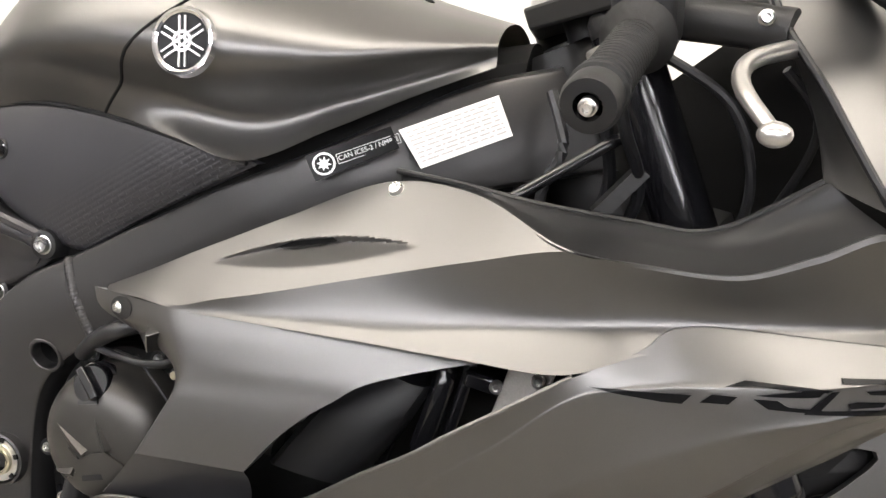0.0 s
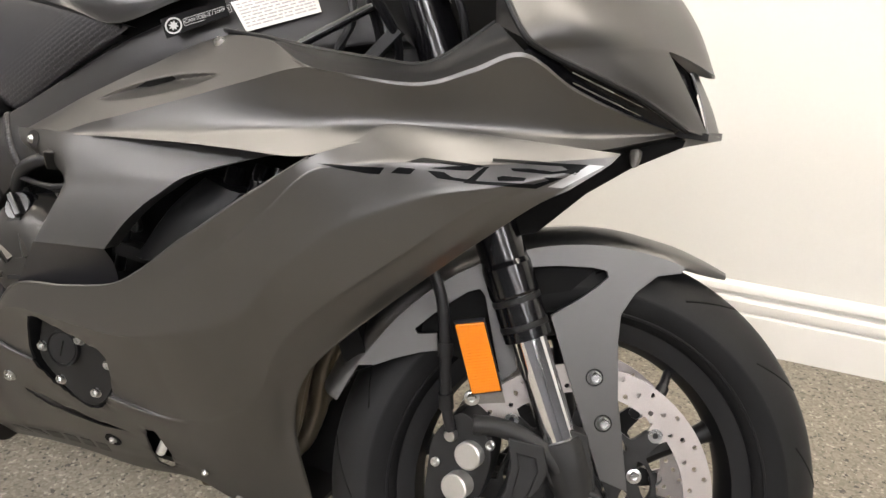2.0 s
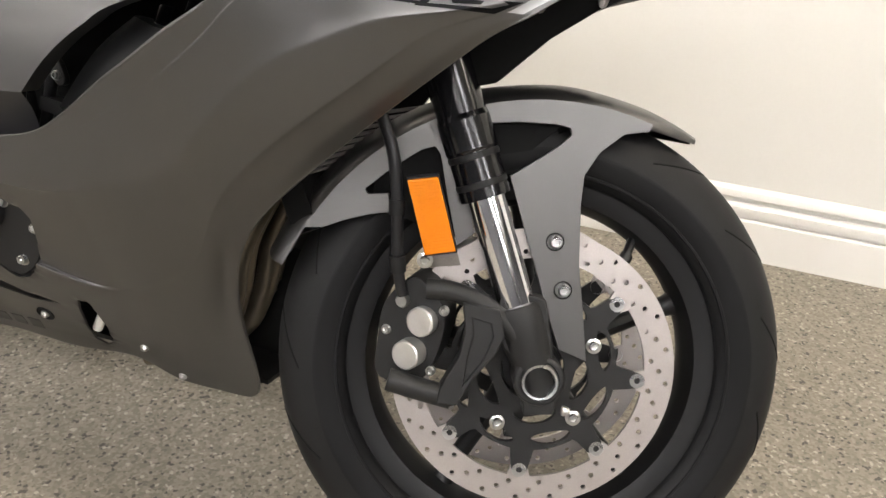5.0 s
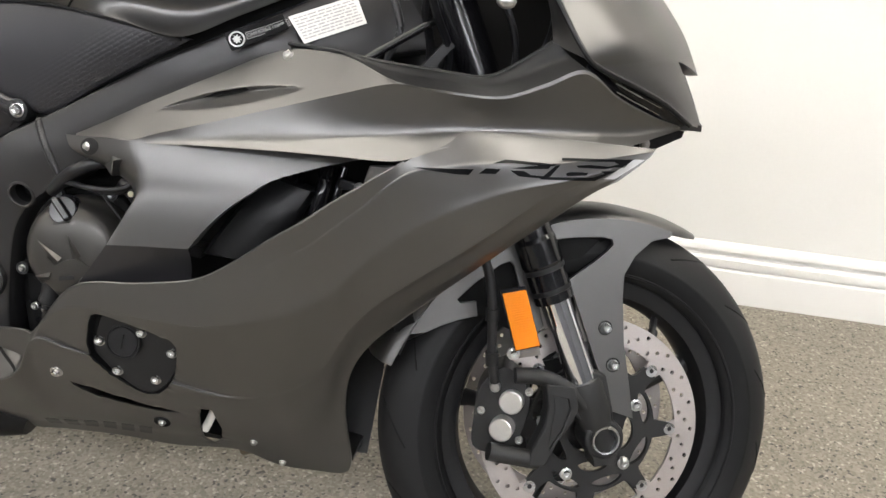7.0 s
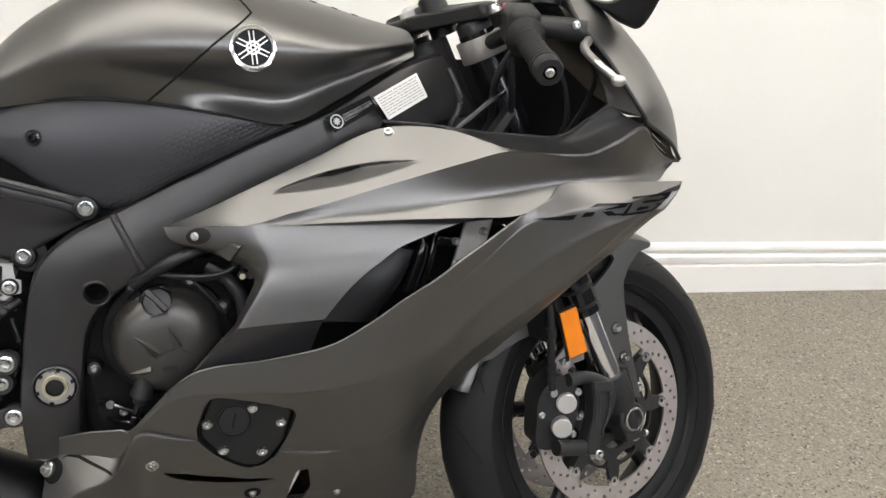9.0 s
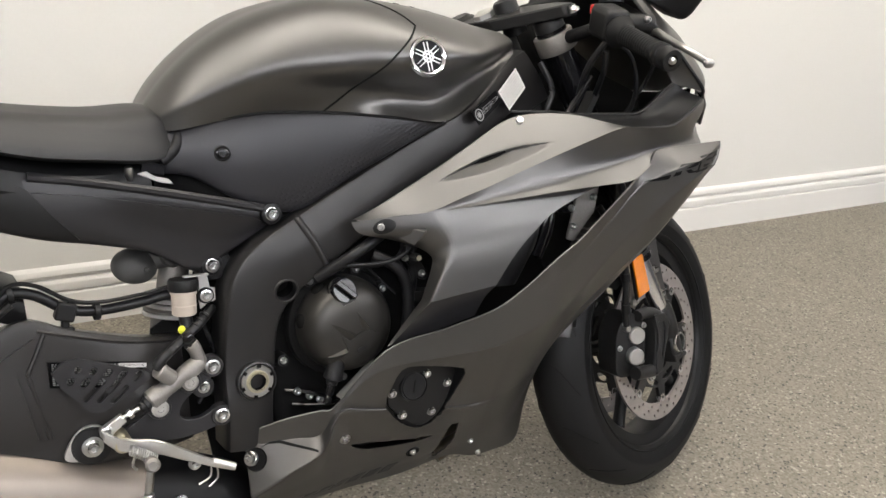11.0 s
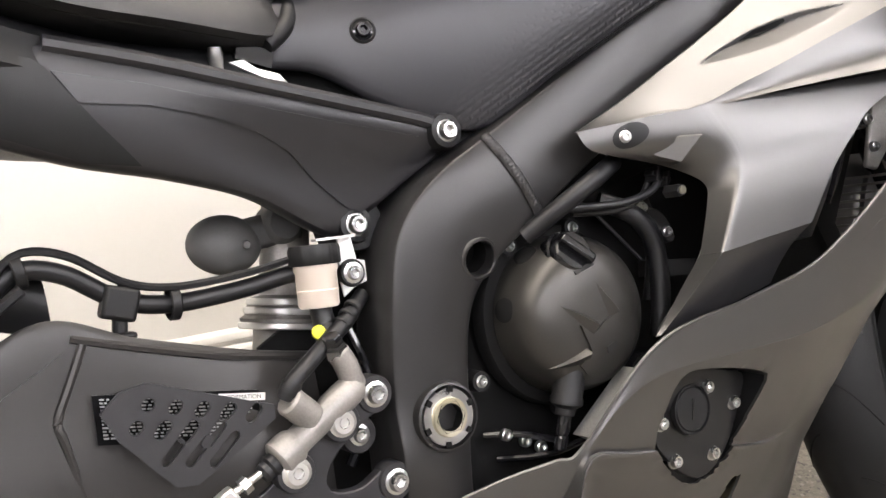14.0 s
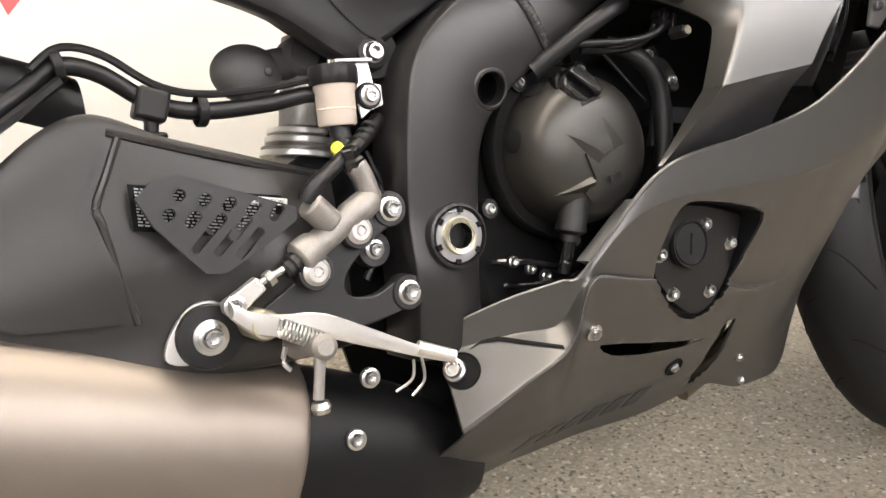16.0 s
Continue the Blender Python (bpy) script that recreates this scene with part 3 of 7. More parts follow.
def fork_leg(side):
    leg = part("fork_leg", lathe([(0.0, 0.205), (0.0272, 0.205), (0.0272, 0.255), (0.0285, 0.258), (0.0285, 0.29), (0.0268, 0.296), (0.0268, 0.300), (0.0268, 0.31), (0.0268, 0.50), (0.0268, 0.678), (0.0, 0.68)], 36, leg_point(0, side), RAKE, cap=False), FORK_BLACK, bike, "upside-down fork leg with gloss black upper tube", 12)
    part("stanchion", lathe([(0.0205, 0.05), (0.0205, 0.21)], 36, leg_point(0, side), RAKE), CHROME, leg, "polished chrome fork stanchion")
    for h in (0.217, 0.247):
        part("seal_ring", lathe([(0.0272, h), (0.0280, h + 0.001), (0.0280, h + 0.006), (0.0272, h + 0.007)], 36, leg_point(0, side), RAKE, cap=False), PLASTIC, leg)
    ax = STEER_AXLE * side
    foot = lathe([(0.0, 0.085), (0.026, 0.085), (0.028, 0.078), (0.027, 0.04), (0.022, 0.01), (0.020, -0.02), (0, -0.02)], 32, leg_point(0, side), RAKE, cap=False)
    cast = [(-0.050, 0.085), (-0.020, 0.092), (-0.002, 0.088), (0.010, 0.045), (0.013, 0.026), (0.022, 0.014), (0.025, 0.0), (0.023, -0.022), (0.022, -0.036), (-0.010, -0.040), (-0.012, -0.028), (-0.021, -0.017), (-0.025, 0.001), (-0.025, 0.020), (-0.040, 0.030), (-0.052, 0.052)]
    foot = join(foot, plate([wheel_at(u, v, side * 0.108) for u, v in cast], -0.034 * side, way=tuple(STEER_AXLE)))
    foot = join(foot, lathe([(0.0, -0.03), (0.027, -0.03), (0.028, -0.02), (0.028, 0.016), (0.026, 0.019), (0.0205, 0.019), (0.0205, 0.008), (0, 0.008)], 40, leg_point(0, side), ax, cap=False))
    ob = part("fork_foot", foot, CASTING, leg, "black cast fork bottom clamping the axle")
    bevel(ob, 0.004, 3)
    nut = lathe([(0.0166, 0.0235), (0.0192, 0.0238), (0.0203, 0.022), (0.0203, 0.006)], 6 * 6, leg_point(0, side), ax, cap=False)
    part("axle_ring", nut, STEEL, leg, "steel axle end with hexagon socket")
    hexa = lathe([(0.0182, 0.0236), (0.0170, 0.004), (0.0, 0.004)], 6, leg_point(0, side), ax, cap=False)
    part("axle_socket", hexa, STEEL, leg)
    part("axle_bore", lathe([(0.0, 0.0048), (0.0155, 0.0048), (0.0155, 0.003)], 6, leg_point(0, side), ax, cap=False), DARK, leg)
    bolt(leg, leg_point(-0.034, side) + WU * 0.02 + ax * 0.012, WU, SCREW)
    return leg


right_leg = fork_leg(-1)
left_leg = fork_leg(1)


def caliper(leg):
    """Radial brake caliper behind the right leg: body, two silver piston caps, mounting arms."""
    def c(x, z, y):
        return Vector((x, y, z))
    o = [c(-0.150, 0.330, -0.1), c(-0.146, 0.372, -0.1), c(-0.120, 0.405, -0.1), c(-0.098, 0.398, -0.1), c(-0.078, 0.372, -0.1), c(-0.080, 0.330, -0.1), c(-0.094, 0.294, -0.1), c(-0.120, 0.282, -0.1), c(-0.148, 0.290, -0.1)]
    bm = plate([p + Vector((0, -0.022, 0)) for p in spline(o, 40, True)], 0.05)
    ob = part("brake_caliper", bm, CASTING, bike, "black radial brake caliper")
    bevel(ob, 0.006, 3)
    # cast arms from the fork foot to the caliper
    part("caliper_arm", tube([wheel_at(u, v, -0.107) for u, v in ((-0.130, 0.086), (-0.104, 0.086), (-0.076, 0.079), (-0.046, 0.062), (-0.028, 0.046))], 0.0110, 16, 12), CASTING, bike, "black cast caliper arm")
    part("caliper_arm", tube([wheel_at(u, v, -0.107) for u, v in ((-0.160, -0.017), (-0.125, -0.024), (-0.090, -0.030))], 0.0125, 12, 12), CASTING, bike, "black cast caliper arm")
    o = [(-0.090, 0.078), (-0.050, 0.074), (-0.042, 0.046), (-0.049, 0.026), (-0.069, -0.002), (-0.084, -0.034), (-0.106, -0.034), (-0.104, -0.018), (-0.087, 0.020), (-0.084, 0.048)]
    web = part("caliper_web", plate([wheel_at(u, v, -0.117) for u, v in o], 0.028, way=tuple(STEER_AXLE)), CASTING, bike, "black cast web between fork and caliper")
    bevel(web, 0.005, 3)
    inner = [(-0.078, 0.062), (-0.058, 0.058), (-0.054, 0.044), (-0.062, 0.018), (-0.079, -0.010), (-0.078, 0.020), (-0.074, 0.045)]
    bevel(part("web_rib", plate([wheel_at(u, v, -0.1205) for u, v in o], 0.004, [[wheel_at(u, v, -0.1205) for u, v in inner]], way=tuple(STEER_AXLE)), CASTING, web), 0.0015)
    for x, z, y in ((-0.1005, 0.360, -0.121), (-0.1105, 0.3225, -0.128)):
        part("piston_cap", lathe([(0.0, 0.0105), (0.006, 0.011), (0.0145, 0.011), (0.0162, 0.0095), (0.0165, -0.01)], 36, (x, y, z), SIDE + Vector((-0.2, 0, 0)), cap=False), ALU_LIGHT, ob, "silver brake piston cap")
    for x, z in ((-0.128, 0.388), (-0.141, 0.342), (-0.086, 0.305), (-0.079, 0.375)):
        bolt(ob, (x, -0.123, z), SIDE, SCREW)
    return ob


cal = caliper(right_leg)


def reflector(leg):
    a, b, c, d = (-0.129, -0.143, 0.513), (-0.099, -0.136, 0.520), (-0.073, -0.128, 0.445), (-0.104, -0.132, 0.436)
    a, b, c, d = (Vector(p) for p in (a, b, c, d))
    nrm = (b - a).cross(d - a).normalized()
    if nrm.y > 0:
        nrm = -nrm
    mid = (a + b + c + d) / 4
    back = [mid + (p - mid) * 1.06 + nrm * -0.004 for p in (a, b, c, d)]
    ob = part("reflector", plate(back, 0.006, way=tuple(nrm)), PLASTIC, bike, "amber side reflector on a black holder")
    lens = part("reflector_lens", plate([p + nrm * 0.002 for p in (a, b, c, d)], 0.004, way=tuple(nrm)), AMBER, ob, "ribbed amber reflector lens")
    bevel(lens, 0.0012)
    ribs = []
    for k in range(1, 24):
        f = k / 24
        p, q = a.lerp(d, f), b.lerp(c, f)
        ribs.append(tube([p.lerp(q, 0.04) + nrm * 0.006, p.lerp(q, 0.96) + nrm * 0.006], 0.0003, 2, 5, smooth=False))
    part("lens_ribs", join(*ribs), AMBER, ob)
    holder = [d + nrm * -0.006, c + nrm * -0.006, c + (c - b) * 0.25 + nrm * -0.012, d + (d - a) * 0.22 + nrm * -0.012]
    part("reflector_bracket", plate(holder, 0.003, way=tuple(nrm)), ALU, ob, "grey metal bracket plate")
    bolt(ob, Vector((-0.105, -0.128, 0.428)), nrm, BOLT)


reflector(right_leg)


def brake_hose(leg):
    pts = [(-0.19, -0.13, 0.62), (-0.166, -0.14, 0.577), (-0.147, -0.142, 0.536), (-0.138, -0.14, 0.483), (-0.133, -0.132, 0.419), (-0.126, -0.125, 0.385)]
    ob = part("brake_hose", tube(pts, 0.0065, 30, 10), HOSE, bike, "black rubber brake hose")
    for p, q in (((-0.1385, -0.14, 0.49), (-0.1375, -0.139, 0.474)), ((-0.134, -0.134, 0.43), (-0.132, -0.131, 0.412))):
        part("hose_clamp", tube([p, q], 0.0088, 2, 12, smooth=False), PLASTIC, ob)
    part("hose_banjo", lathe([(0.0, 0.009), (0.006, 0.009), (0.0075, 0.006), (0.0075, -0.008)], 16, (-0.125, -0.122, 0.379), SIDE, cap=False), STEEL, ob)


brake_hose(right_leg)


def front_fender():
    """Arched mudguard over the tyre, with side legs bolted to the fork."""
    secs = []
    for a, w, r in ((60, 0.010, 0.321), (66, 0.040, 0.319), (76, 0.062, 0.317), (92, 0.068, 0.318), (112, 0.070, 0.319), (132, 0.071, 0.321), (150, 0.071, 0.324), (163, 0.066, 0.327)):
        secs.append([polar(r - 0.024 * (w / 0.07), a, -w), polar(r - 0.010 * (w / 0.07), a, -w * 0.86), polar(r, a, -w * 0.45), polar(r + 0.002, a, 0), polar(r, a, w * 0.45), polar(r - 0.010 * (w / 0.07), a, w * 0.86), polar(r - 0.024 * (w / 0.07), a, w)])
    ob = part("front_fender", thick(loft(secs, 40, 28), (0, 0, -0.003)), SATIN, bike, "satin grey front mudguard with side legs")

    # side panel: band under the arch, front leg and rear brace in one piece
    arch = [(0.300 * math.cos(radians(a)), 0.300 * math.sin(radians(a))) for a in range(160, 71, -4)]
    leg_front = [(0.096, -0.013, 0.584), (0.071, -0.021, 0.578), (0.049, -0.029, 0.556), (0.037, -0.036, 0.530), (0.038, -0.039, 0.500), (0.047, -0.045, 0.434), (0.060, -0.048, 0.380), (0.072, -0.051, 0.327)]
    leg_back = [(0.040, -0.058, 0.337), (0.028, -0.058, 0.363), (-0.015, -0.058, 0.462), (-0.040, -0.058, 0.520)]
    opening = [(-0.007, -0.046, 0.546), (0.009, -0.040, 0.561), (0.017, -0.036, 0.571), (0.014, -0.036, 0.578), (-0.002, -0.040, 0.580), (-0.039, -0.051, 0.578), (-0.070, -0.060, 0.573), (-0.090, -0.066, 0.564)]
    strip = [(-0.088, -0.071, 0.516), (-0.068, -0.073, 0.454), (-0.084, -0.080, 0.438), (-0.099, -0.078, 0.482), (-0.115, -0.077, 0.535), (-0.122, -0.077, 0.542), (-0.135, -0.082, 0.537), (-0.164, -0.092, 0.513), (-0.188, -0.102, 0.488), (-0.184, -0.102, 0.483), (-0.163, -0.095, 0.486), (-0.159, -0.097, 0.466), (-0.178, -0.103, 0.462), (-0.205, -0.111, 0.452), (-0.250, -0.12, 0.430)]
    outline = arch + [wheel_uv(*p) for p in leg_front + leg_back + opening + strip]
    for s in (-1, 1):
        panel = part("fender_side", plate([wheel_at(u, v, s * 0.0675) for u, v in outline], 0.0075 * s, way=tuple(STEER_AXLE)), SATIN, ob, "grey side panel and leg of the mudguard")
        bevel(panel, 0.0030, 3)
        # added near-black sheet in place of the shade behind the mudguard openings
        back = [wheel_at(u, v, s * 0.058) for u, v in [wheel_uv(*p) for p in ((0.016, -0.036, 0.590), (-0.09, -0.066, 0.585), (-0.18, -0.10, 0.52), (-0.18, -0.10, 0.478), (-0.10, -0.078, 0.44), (-0.08, -0.075, 0.45), (-0.095, -0.07, 0.53), (-0.02, -0.05, 0.55))]]
        part("fender_opening_shade", plate(back, 0.002 * s, way=tuple(STEER_AXLE)), DARK, ob, "near-black sheet for the shaded openings of the mudguard")
    # dark discs round the bolts stand for the shade in their wells
    me = mesh_of("fender_well_shade", lathe([(0.0, 0.0004), (0.0085, 0.0004), (0.0098, 0.0014), (0.0106, 0.0), (0.0106, -0.004)], 24, cap=False), DARK)
    for p in ((0.025, -0.076, 0.458), (0.039, -0.068, 0.405)):
        u, v = wheel_uv(*p)
        put("fender_well_shade", me, ob, Matrix.Translation(wheel_at(u, v, -0.0745)) @ axes(-STEER_AXLE))
        bolt(ob, wheel_at(u + 0.001, v, -0.0765), -STEER_AXLE, FENDER_BOLT)
    return ob


front_fender()

# ---- handlebar, controls and yokes ----
def cockpit():
    top = part("top_yoke", plate([Vector(p) for p in ((-0.345, 0.10, 0.930), (-0.335, -0.04, 0.930), (-0.29, -0.09, 0.938), (-0.252, -0.135, 0.945), (-0.222, -0.128, 0.950), (-0.225, -0.09, 0.955), (-0.27, -0.03, 0.953), (-0.27, 0.05, 0.953), (-0.22, 0.16, 0.955), (-0.25, 0.18, 0.95))], 0.022, way=(-0.4, 0.05, 0.91)), CASTING, bike, "black cast top yoke")
    bevel(top, 0.003)
    part("steering_nut", lathe([(0, 0.026), (0.009, 0.026), (0.016, 0.022), (0.019, 0.02), (0.019, 0.0)], 6, (-0.318, 0.0, 0.948), RAKE, cap=False), ALU_LIGHT, top)
    part("ignition_lock", lathe([(0.006, 0.018), (0.018, 0.022), (0.021, 0.018), (0.021, -0.04)], 28, (-0.295, -0.03, 0.965), RAKE, cap=False), PLASTIC, top)
    low = part("lower_yoke", plate([Vector(p) for p in ((-0.20, -0.14, 0.73), (-0.15, -0.14, 0.745), (-0.12, 0, 0.75), (-0.15, 0.14, 0.745), (-0.2, 0.14, 0.73), (-0.23, 0, 0.72))], 0.03, way=(-0.4, 0, 0.91)), CASTING, bike)
    part("fork_cap", lathe([(0, 0.012), (0.012, 0.012), (0.022, 0.008), (0.026, 0.002), (0.026, -0.03)], 32, leg_point(0.69), RAKE, cap=False), PLASTIC, top)
    part("preload_adjuster", lathe([(0, 0.026), (0.007, 0.026), (0.009, 0.024), (0.011, 0.016), (0.011, 0.010)], 6, leg_point(0.69), RAKE, cap=False), COPPER, top, "copper-coloured fork adjuster")
    bolt(top, (-0.238, -0.135, 0.958), RAKE, BIG_BOLT)
    clamp = part("bar_clamp", lathe([(0.027, -0.016), (0.0335, -0.016), (0.0345, -0.014), (0.0345, 0.014), (0.0335, 0.016), (0.027, 0.016)], 36, leg_point(0.655), RAKE), ALU, bike, "bare aluminium handlebar clamp")
    part("left_fork_cap", lathe([(0, 0.052), (0.020, 0.052), (0.024, 0.048), (0.030, 0.044), (0.034, 0.036), (0.035, 0.006), (0.033, 0.0), (0.033, -0.03)], 36, leg_point(0.69, 1), RAKE, cap=False), PLASTIC, top)
    part("clamp_band", lathe([(0.0345, 0.006), (0.0362, 0.007), (0.0362, 0.012), (0.0345, 0.013)], 36, leg_point(0.69, 1), RAKE, cap=False), STEEL, top, "thin steel clamp band")
    end, inner = Vector((-0.252, -0.365, 0.863)), Vector((-0.232, -0.235, 0.914))
    d = (end - inner).normalized()
    bar = part("handlebar", tube([leg_point(0.655), inner - d * 0.03, inner], 0.011, 10, 14), PLASTIC, bike, "black right clip-on handlebar")
    L = (end - inner).length
    prof = [(0.0, 0.0), (0.025, 0.0), (0.0265, 0.005), (0.023, 0.010), (0.0165, 0.018)]
    for k in range(14):
        h = 0.020 + k * (L - 0.060) / 14
        prof += [(0.0163, h), (0.0163, h + 0.003), (0.0150, h + 0.004), (0.0150, h + 0.0055)]
    prof += [(0.0168, L - 0.036), (0.0180, L - 0.033), (0.0180, L - 0.030), (0.0165, L - 0.029), (0.0165, L - 0.026), (0.0188, L - 0.024), (0.0188, L - 0.020), (0.0165, L - 0.018)]
    part("grip", lathe(prof, 28, inner, d, cap=False), RUBBER, bar, "ribbed black rubber grip")
    part("bar_end", lathe([(0.0130, L - 0.020), (0.0172, L - 0.017), (0.0178, L - 0.004), (0.0160, L + 0.001), (0.0085, L + 0.002)], 28, inner, d, cap=False), PLASTIC, bar, "black bar end weight")
    bolt(bar, end + d * 0.002, d, SCREW)
    sw = part("switch_housing", box((0.045, 0.05, 0.055), Matrix.Translation(inner - d * 0.028 + Vector((0.0, 0, 0.006))) @ axes(d)), PLASTIC, bar, "black switch housing")
    bevel(sw, 0.009, 3)
    stop = part("kill_switch", box((0.026, 0.016, 0.012), Matrix.Translation(inner - d * 0.03 + Vector((-0.006, 0.016, 0.027))) @ axes(d)), RED, bar, "red engine stop switch")
    bevel(stop, 0.003)
    lev = part("brake_lever", tube([(-0.125, -0.195, 0.915), (-0.132, -0.218, 0.912), (-0.155, -0.255, 0.903), (-0.167, -0.285, 0.893), (-0.168, -0.315, 0.879), (-0.153, -0.343, 0.857)], 0.0068, 40, 12, 0.72), LEVER, bar, "silver brake lever with ball end")
    ball = bmesh.new()
    bmesh.ops.create_uvsphere(ball, u_segments=20, v_segments=14, radius=0.0078, matrix=Matrix.Translation((-0.152, -0.345, 0.8555)) @ Matrix.Diagonal((1.25, 1, 0.95, 1)))
    part("lever_ball", ball, LEVER, lev)
    mc = part("master_cylinder", tube([(-0.225, -0.17, 0.935), (-0.17, -0.19, 0.930), (-0.130, -0.205, 0.925)], 0.016, 8, 12), CASTING, bar)
    cup = part("fluid_cup", join(lathe([(0.0, 0.03), (0.024, 0.03), (0.026, 0.027), (0.026, 0.018), (0.022, 0.017), (0.021, -0.02), (0, -0.02)], 28, (-0.165, -0.15, 0.985), (0.1, 0, 1), cap=False)), PLASTIC, bar, "black front brake fluid cup")
    bolt(mc, (-0.15, -0.218, 0.932), SIDE, SCREW)
    cables = [[(-0.245, -0.22, 0.885), (-0.235, -0.2, 0.85), (-0.22, -0.15, 0.80), (-0.24, -0.12, 0.74)],
              [(-0.215, -0.2, 0.905), (-0.16, -0.19, 0.87), (-0.14, -0.17, 0.80), (-0.17, -0.13, 0.72)],
              [(-0.235, -0.21, 0.90), (-0.25, -0.18, 0.86), (-0.245, -0.14, 0.80), (-0.27, -0.12, 0.74)],
              [(-0.13, -0.2, 0.90), (-0.10, -0.18, 0.86), (-0.12, -0.14, 0.79), (-0.16, -0.11, 0.73)],
              [(-0.30, -0.12, 0.875), (-0.285, -0.13, 0.83), (-0.30, -0.13, 0.79), (-0.295, -0.12, 0.74)]]
    for c, r in zip(cables, (0.005, 0.004, 0.0055, 0.0035, 0.005)):
        part("control_cable", tube(c, r, 20, 8), HOSE, bar)
    part("damper_rod", tube([(-0.315, -0.2, 0.79), (-0.235, -0.17, 0.845)], 0.005, 3, 10), GLOSS, top)
    br = part("yoke_stop", box((0.05, 0.02, 0.012), pose(-0.235, -0.16, 0.80, 0, -50, 10)), CASTING, top)
    # steering head coloured darker than the frame, in place of cockpit shadow
    part("steering_head", lathe([(0, 0.0), (0.05, 0.0), (0.052, 0.02), (0.045, 0.10), (0.045, 0.19), (0, 0.19)], 28, (-0.235, 0, 0.74), RAKE, cap=False), CASTING, bike, "steering head, darkened for the shadow in the cockpit")
    inst = part("instrument_panel", plate([Vector(p) for p in ((-0.16, -0.10, 0.985), (-0.09, -0.10, 0.93), (-0.09, 0.10, 0.93), (-0.16, 0.10, 0.985))], 0.03, way=(0.6, 0, 0.8)), PLASTIC, bike, "back of the black instrument panel")
    bevel(inst, 0.006)


cockpit()

# ---- frame spar ----
def main_spar():
    outer = [(-0.886, -0.10, 0.350), (-0.886, -0.121, 0.420), (-0.882, -0.115, 0.482), (-0.869, -0.118, 0.565), (-0.852, -0.120, 0.617), (-0.812, -0.122, 0.655), (-0.747, -0.126, 0.688), (-0.650, -0.142, 0.738), (-0.560, -0.160, 0.782), (-0.490, -0.166, 0.812), (-0.430, -0.142, 0.845), (-0.370, -0.108, 0.878), (-0.300, -0.070, 0.900)]
    inner = [(-0.812, -0.10, 0.345), (-0.812, -0.106, 0.390), (-0.806, -0.113, 0.455), (-0.794, -0.117, 0.525), (-0.768, -0.122, 0.563), (-0.720, -0.134, 0.598), (-0.655, -0.144, 0.640), (-0.575, -0.155, 0.685), (-0.480, -0.165, 0.735), (-0.420, -0.150, 0.765), (-0.350, -0.118, 0.785), (-0.285, -0.085, 0.800), (-0.240, -0.060, 0.810)]
    secs = []
    for a, b in zip(outer, inner):
        a, b = Vector(a), Vector(b)
        out = Vector((0, -1, 0))
        secs.append([a + Vector((0, 0.055, 0)), a + Vector((0, 0.016, 0)), a.lerp(b, 0.035) + out * 0.001, a.lerp(b, 0.10) + out * 0.007, a.lerp(b, 0.5) + out * 0.012, a.lerp(b, 0.90) + out * 0.007, a.lerp(b, 0.965) + out * 0.001, b + Vector((0, 0.016, 0)), b + Vector((0, 0.055, 0))])
    bm = loft(secs, 110, 40)
    tree = skin_tree(bm)
    hole = [(-0.782 + 0.0165 * math.cos(t), 0.577 + 0.0165 * math.sin(t)) for t in (2 * math.pi * k / 24 for k in range(24))]
    cut_window(bm, hole)
    ob = part("main_frame", bm, SPAR, bike, "matt black aluminium frame spar with a weld seam", 60)
    # weld bead across the spar
    bead = []
    for k in range(24):
        f = 0.07 + 0.93 * k / 23
        x, z = -0.757 + 0.040 * f, 0.684 - 0.081 * f
        p, nrm = on_skin(tree, x, z)
        bead.append(lathe([(0, 0.0038), (0.0030, 0.0030), (0.0056, 0.0008), (0.0060, -0.002)], 12, p, tuple(nrm + Vector((0.45, 0, 0.55)))))
    part("weld_seam", join(*bead), SPAR, ob, "rippled weld bead across the frame", 60)
    hp, hn = on_skin(tree, -0.782, 0.577)
    part("hole_rim", lathe([(0.0148, -0.012), (0.0150, 0.0006), (0.0160, 0.0016), (0.0182, 0.0012), (0.0200, -0.0016)], 36, hp, tuple(hn), cap=False), SPAR, ob)
    part("frame_boss", lathe([(0.0150, -0.008), (0.0145, -0.03), (0, -0.03)], 24, hp, tuple(hn), cap=False), DARK, ob)
    # swingarm pivot
    p = Vector((-0.839, -0.127, 0.455))
    part("pivot_recess", lathe([(0.030, -0.003), (0.0285, 0.005), (0.0262, 0.006), (0.0248, 0.0)], 40, p, SIDE, cap=False), SPAR, ob)
    ring = [(0.0165, 0.001), (0.0165, 0.005), (0.0235, 0.005), (0.0235, 0.0)]
    nut = part("pivot_ring", lathe(ring, 48, p, SIDE, cap=False), STEEL, ob, "slotted steel pivot ring nut")
    for k in range(6):
        a = k * math.pi / 3 + 0.3
        part("ring_slot", box((0.0045, 0.004, 0.005), Matrix.Translation(p + Vector((0.0226 * math.cos(a), -0.0045, 0.0226 * math.sin(a)))) @ pose(0, 0, 0, 0, -math.degrees(a), 0)), DARK, nut)
    part("pivot_shaft", lathe([(0.0115, 0.008), (0.0158, 0.0085), (0.0165, 0.0070), (0.0165, 0.0)], 36, p, SIDE, cap=False), BRASS, ob, "yellowish zinc pivot shaft end")
    part("pivot_socket", lathe([(0.0138, 0.0090), (0.0132, -0.012), (0, -0.012)], 6, p, SIDE, cap=False), DARK, ob)
    return ob, tree


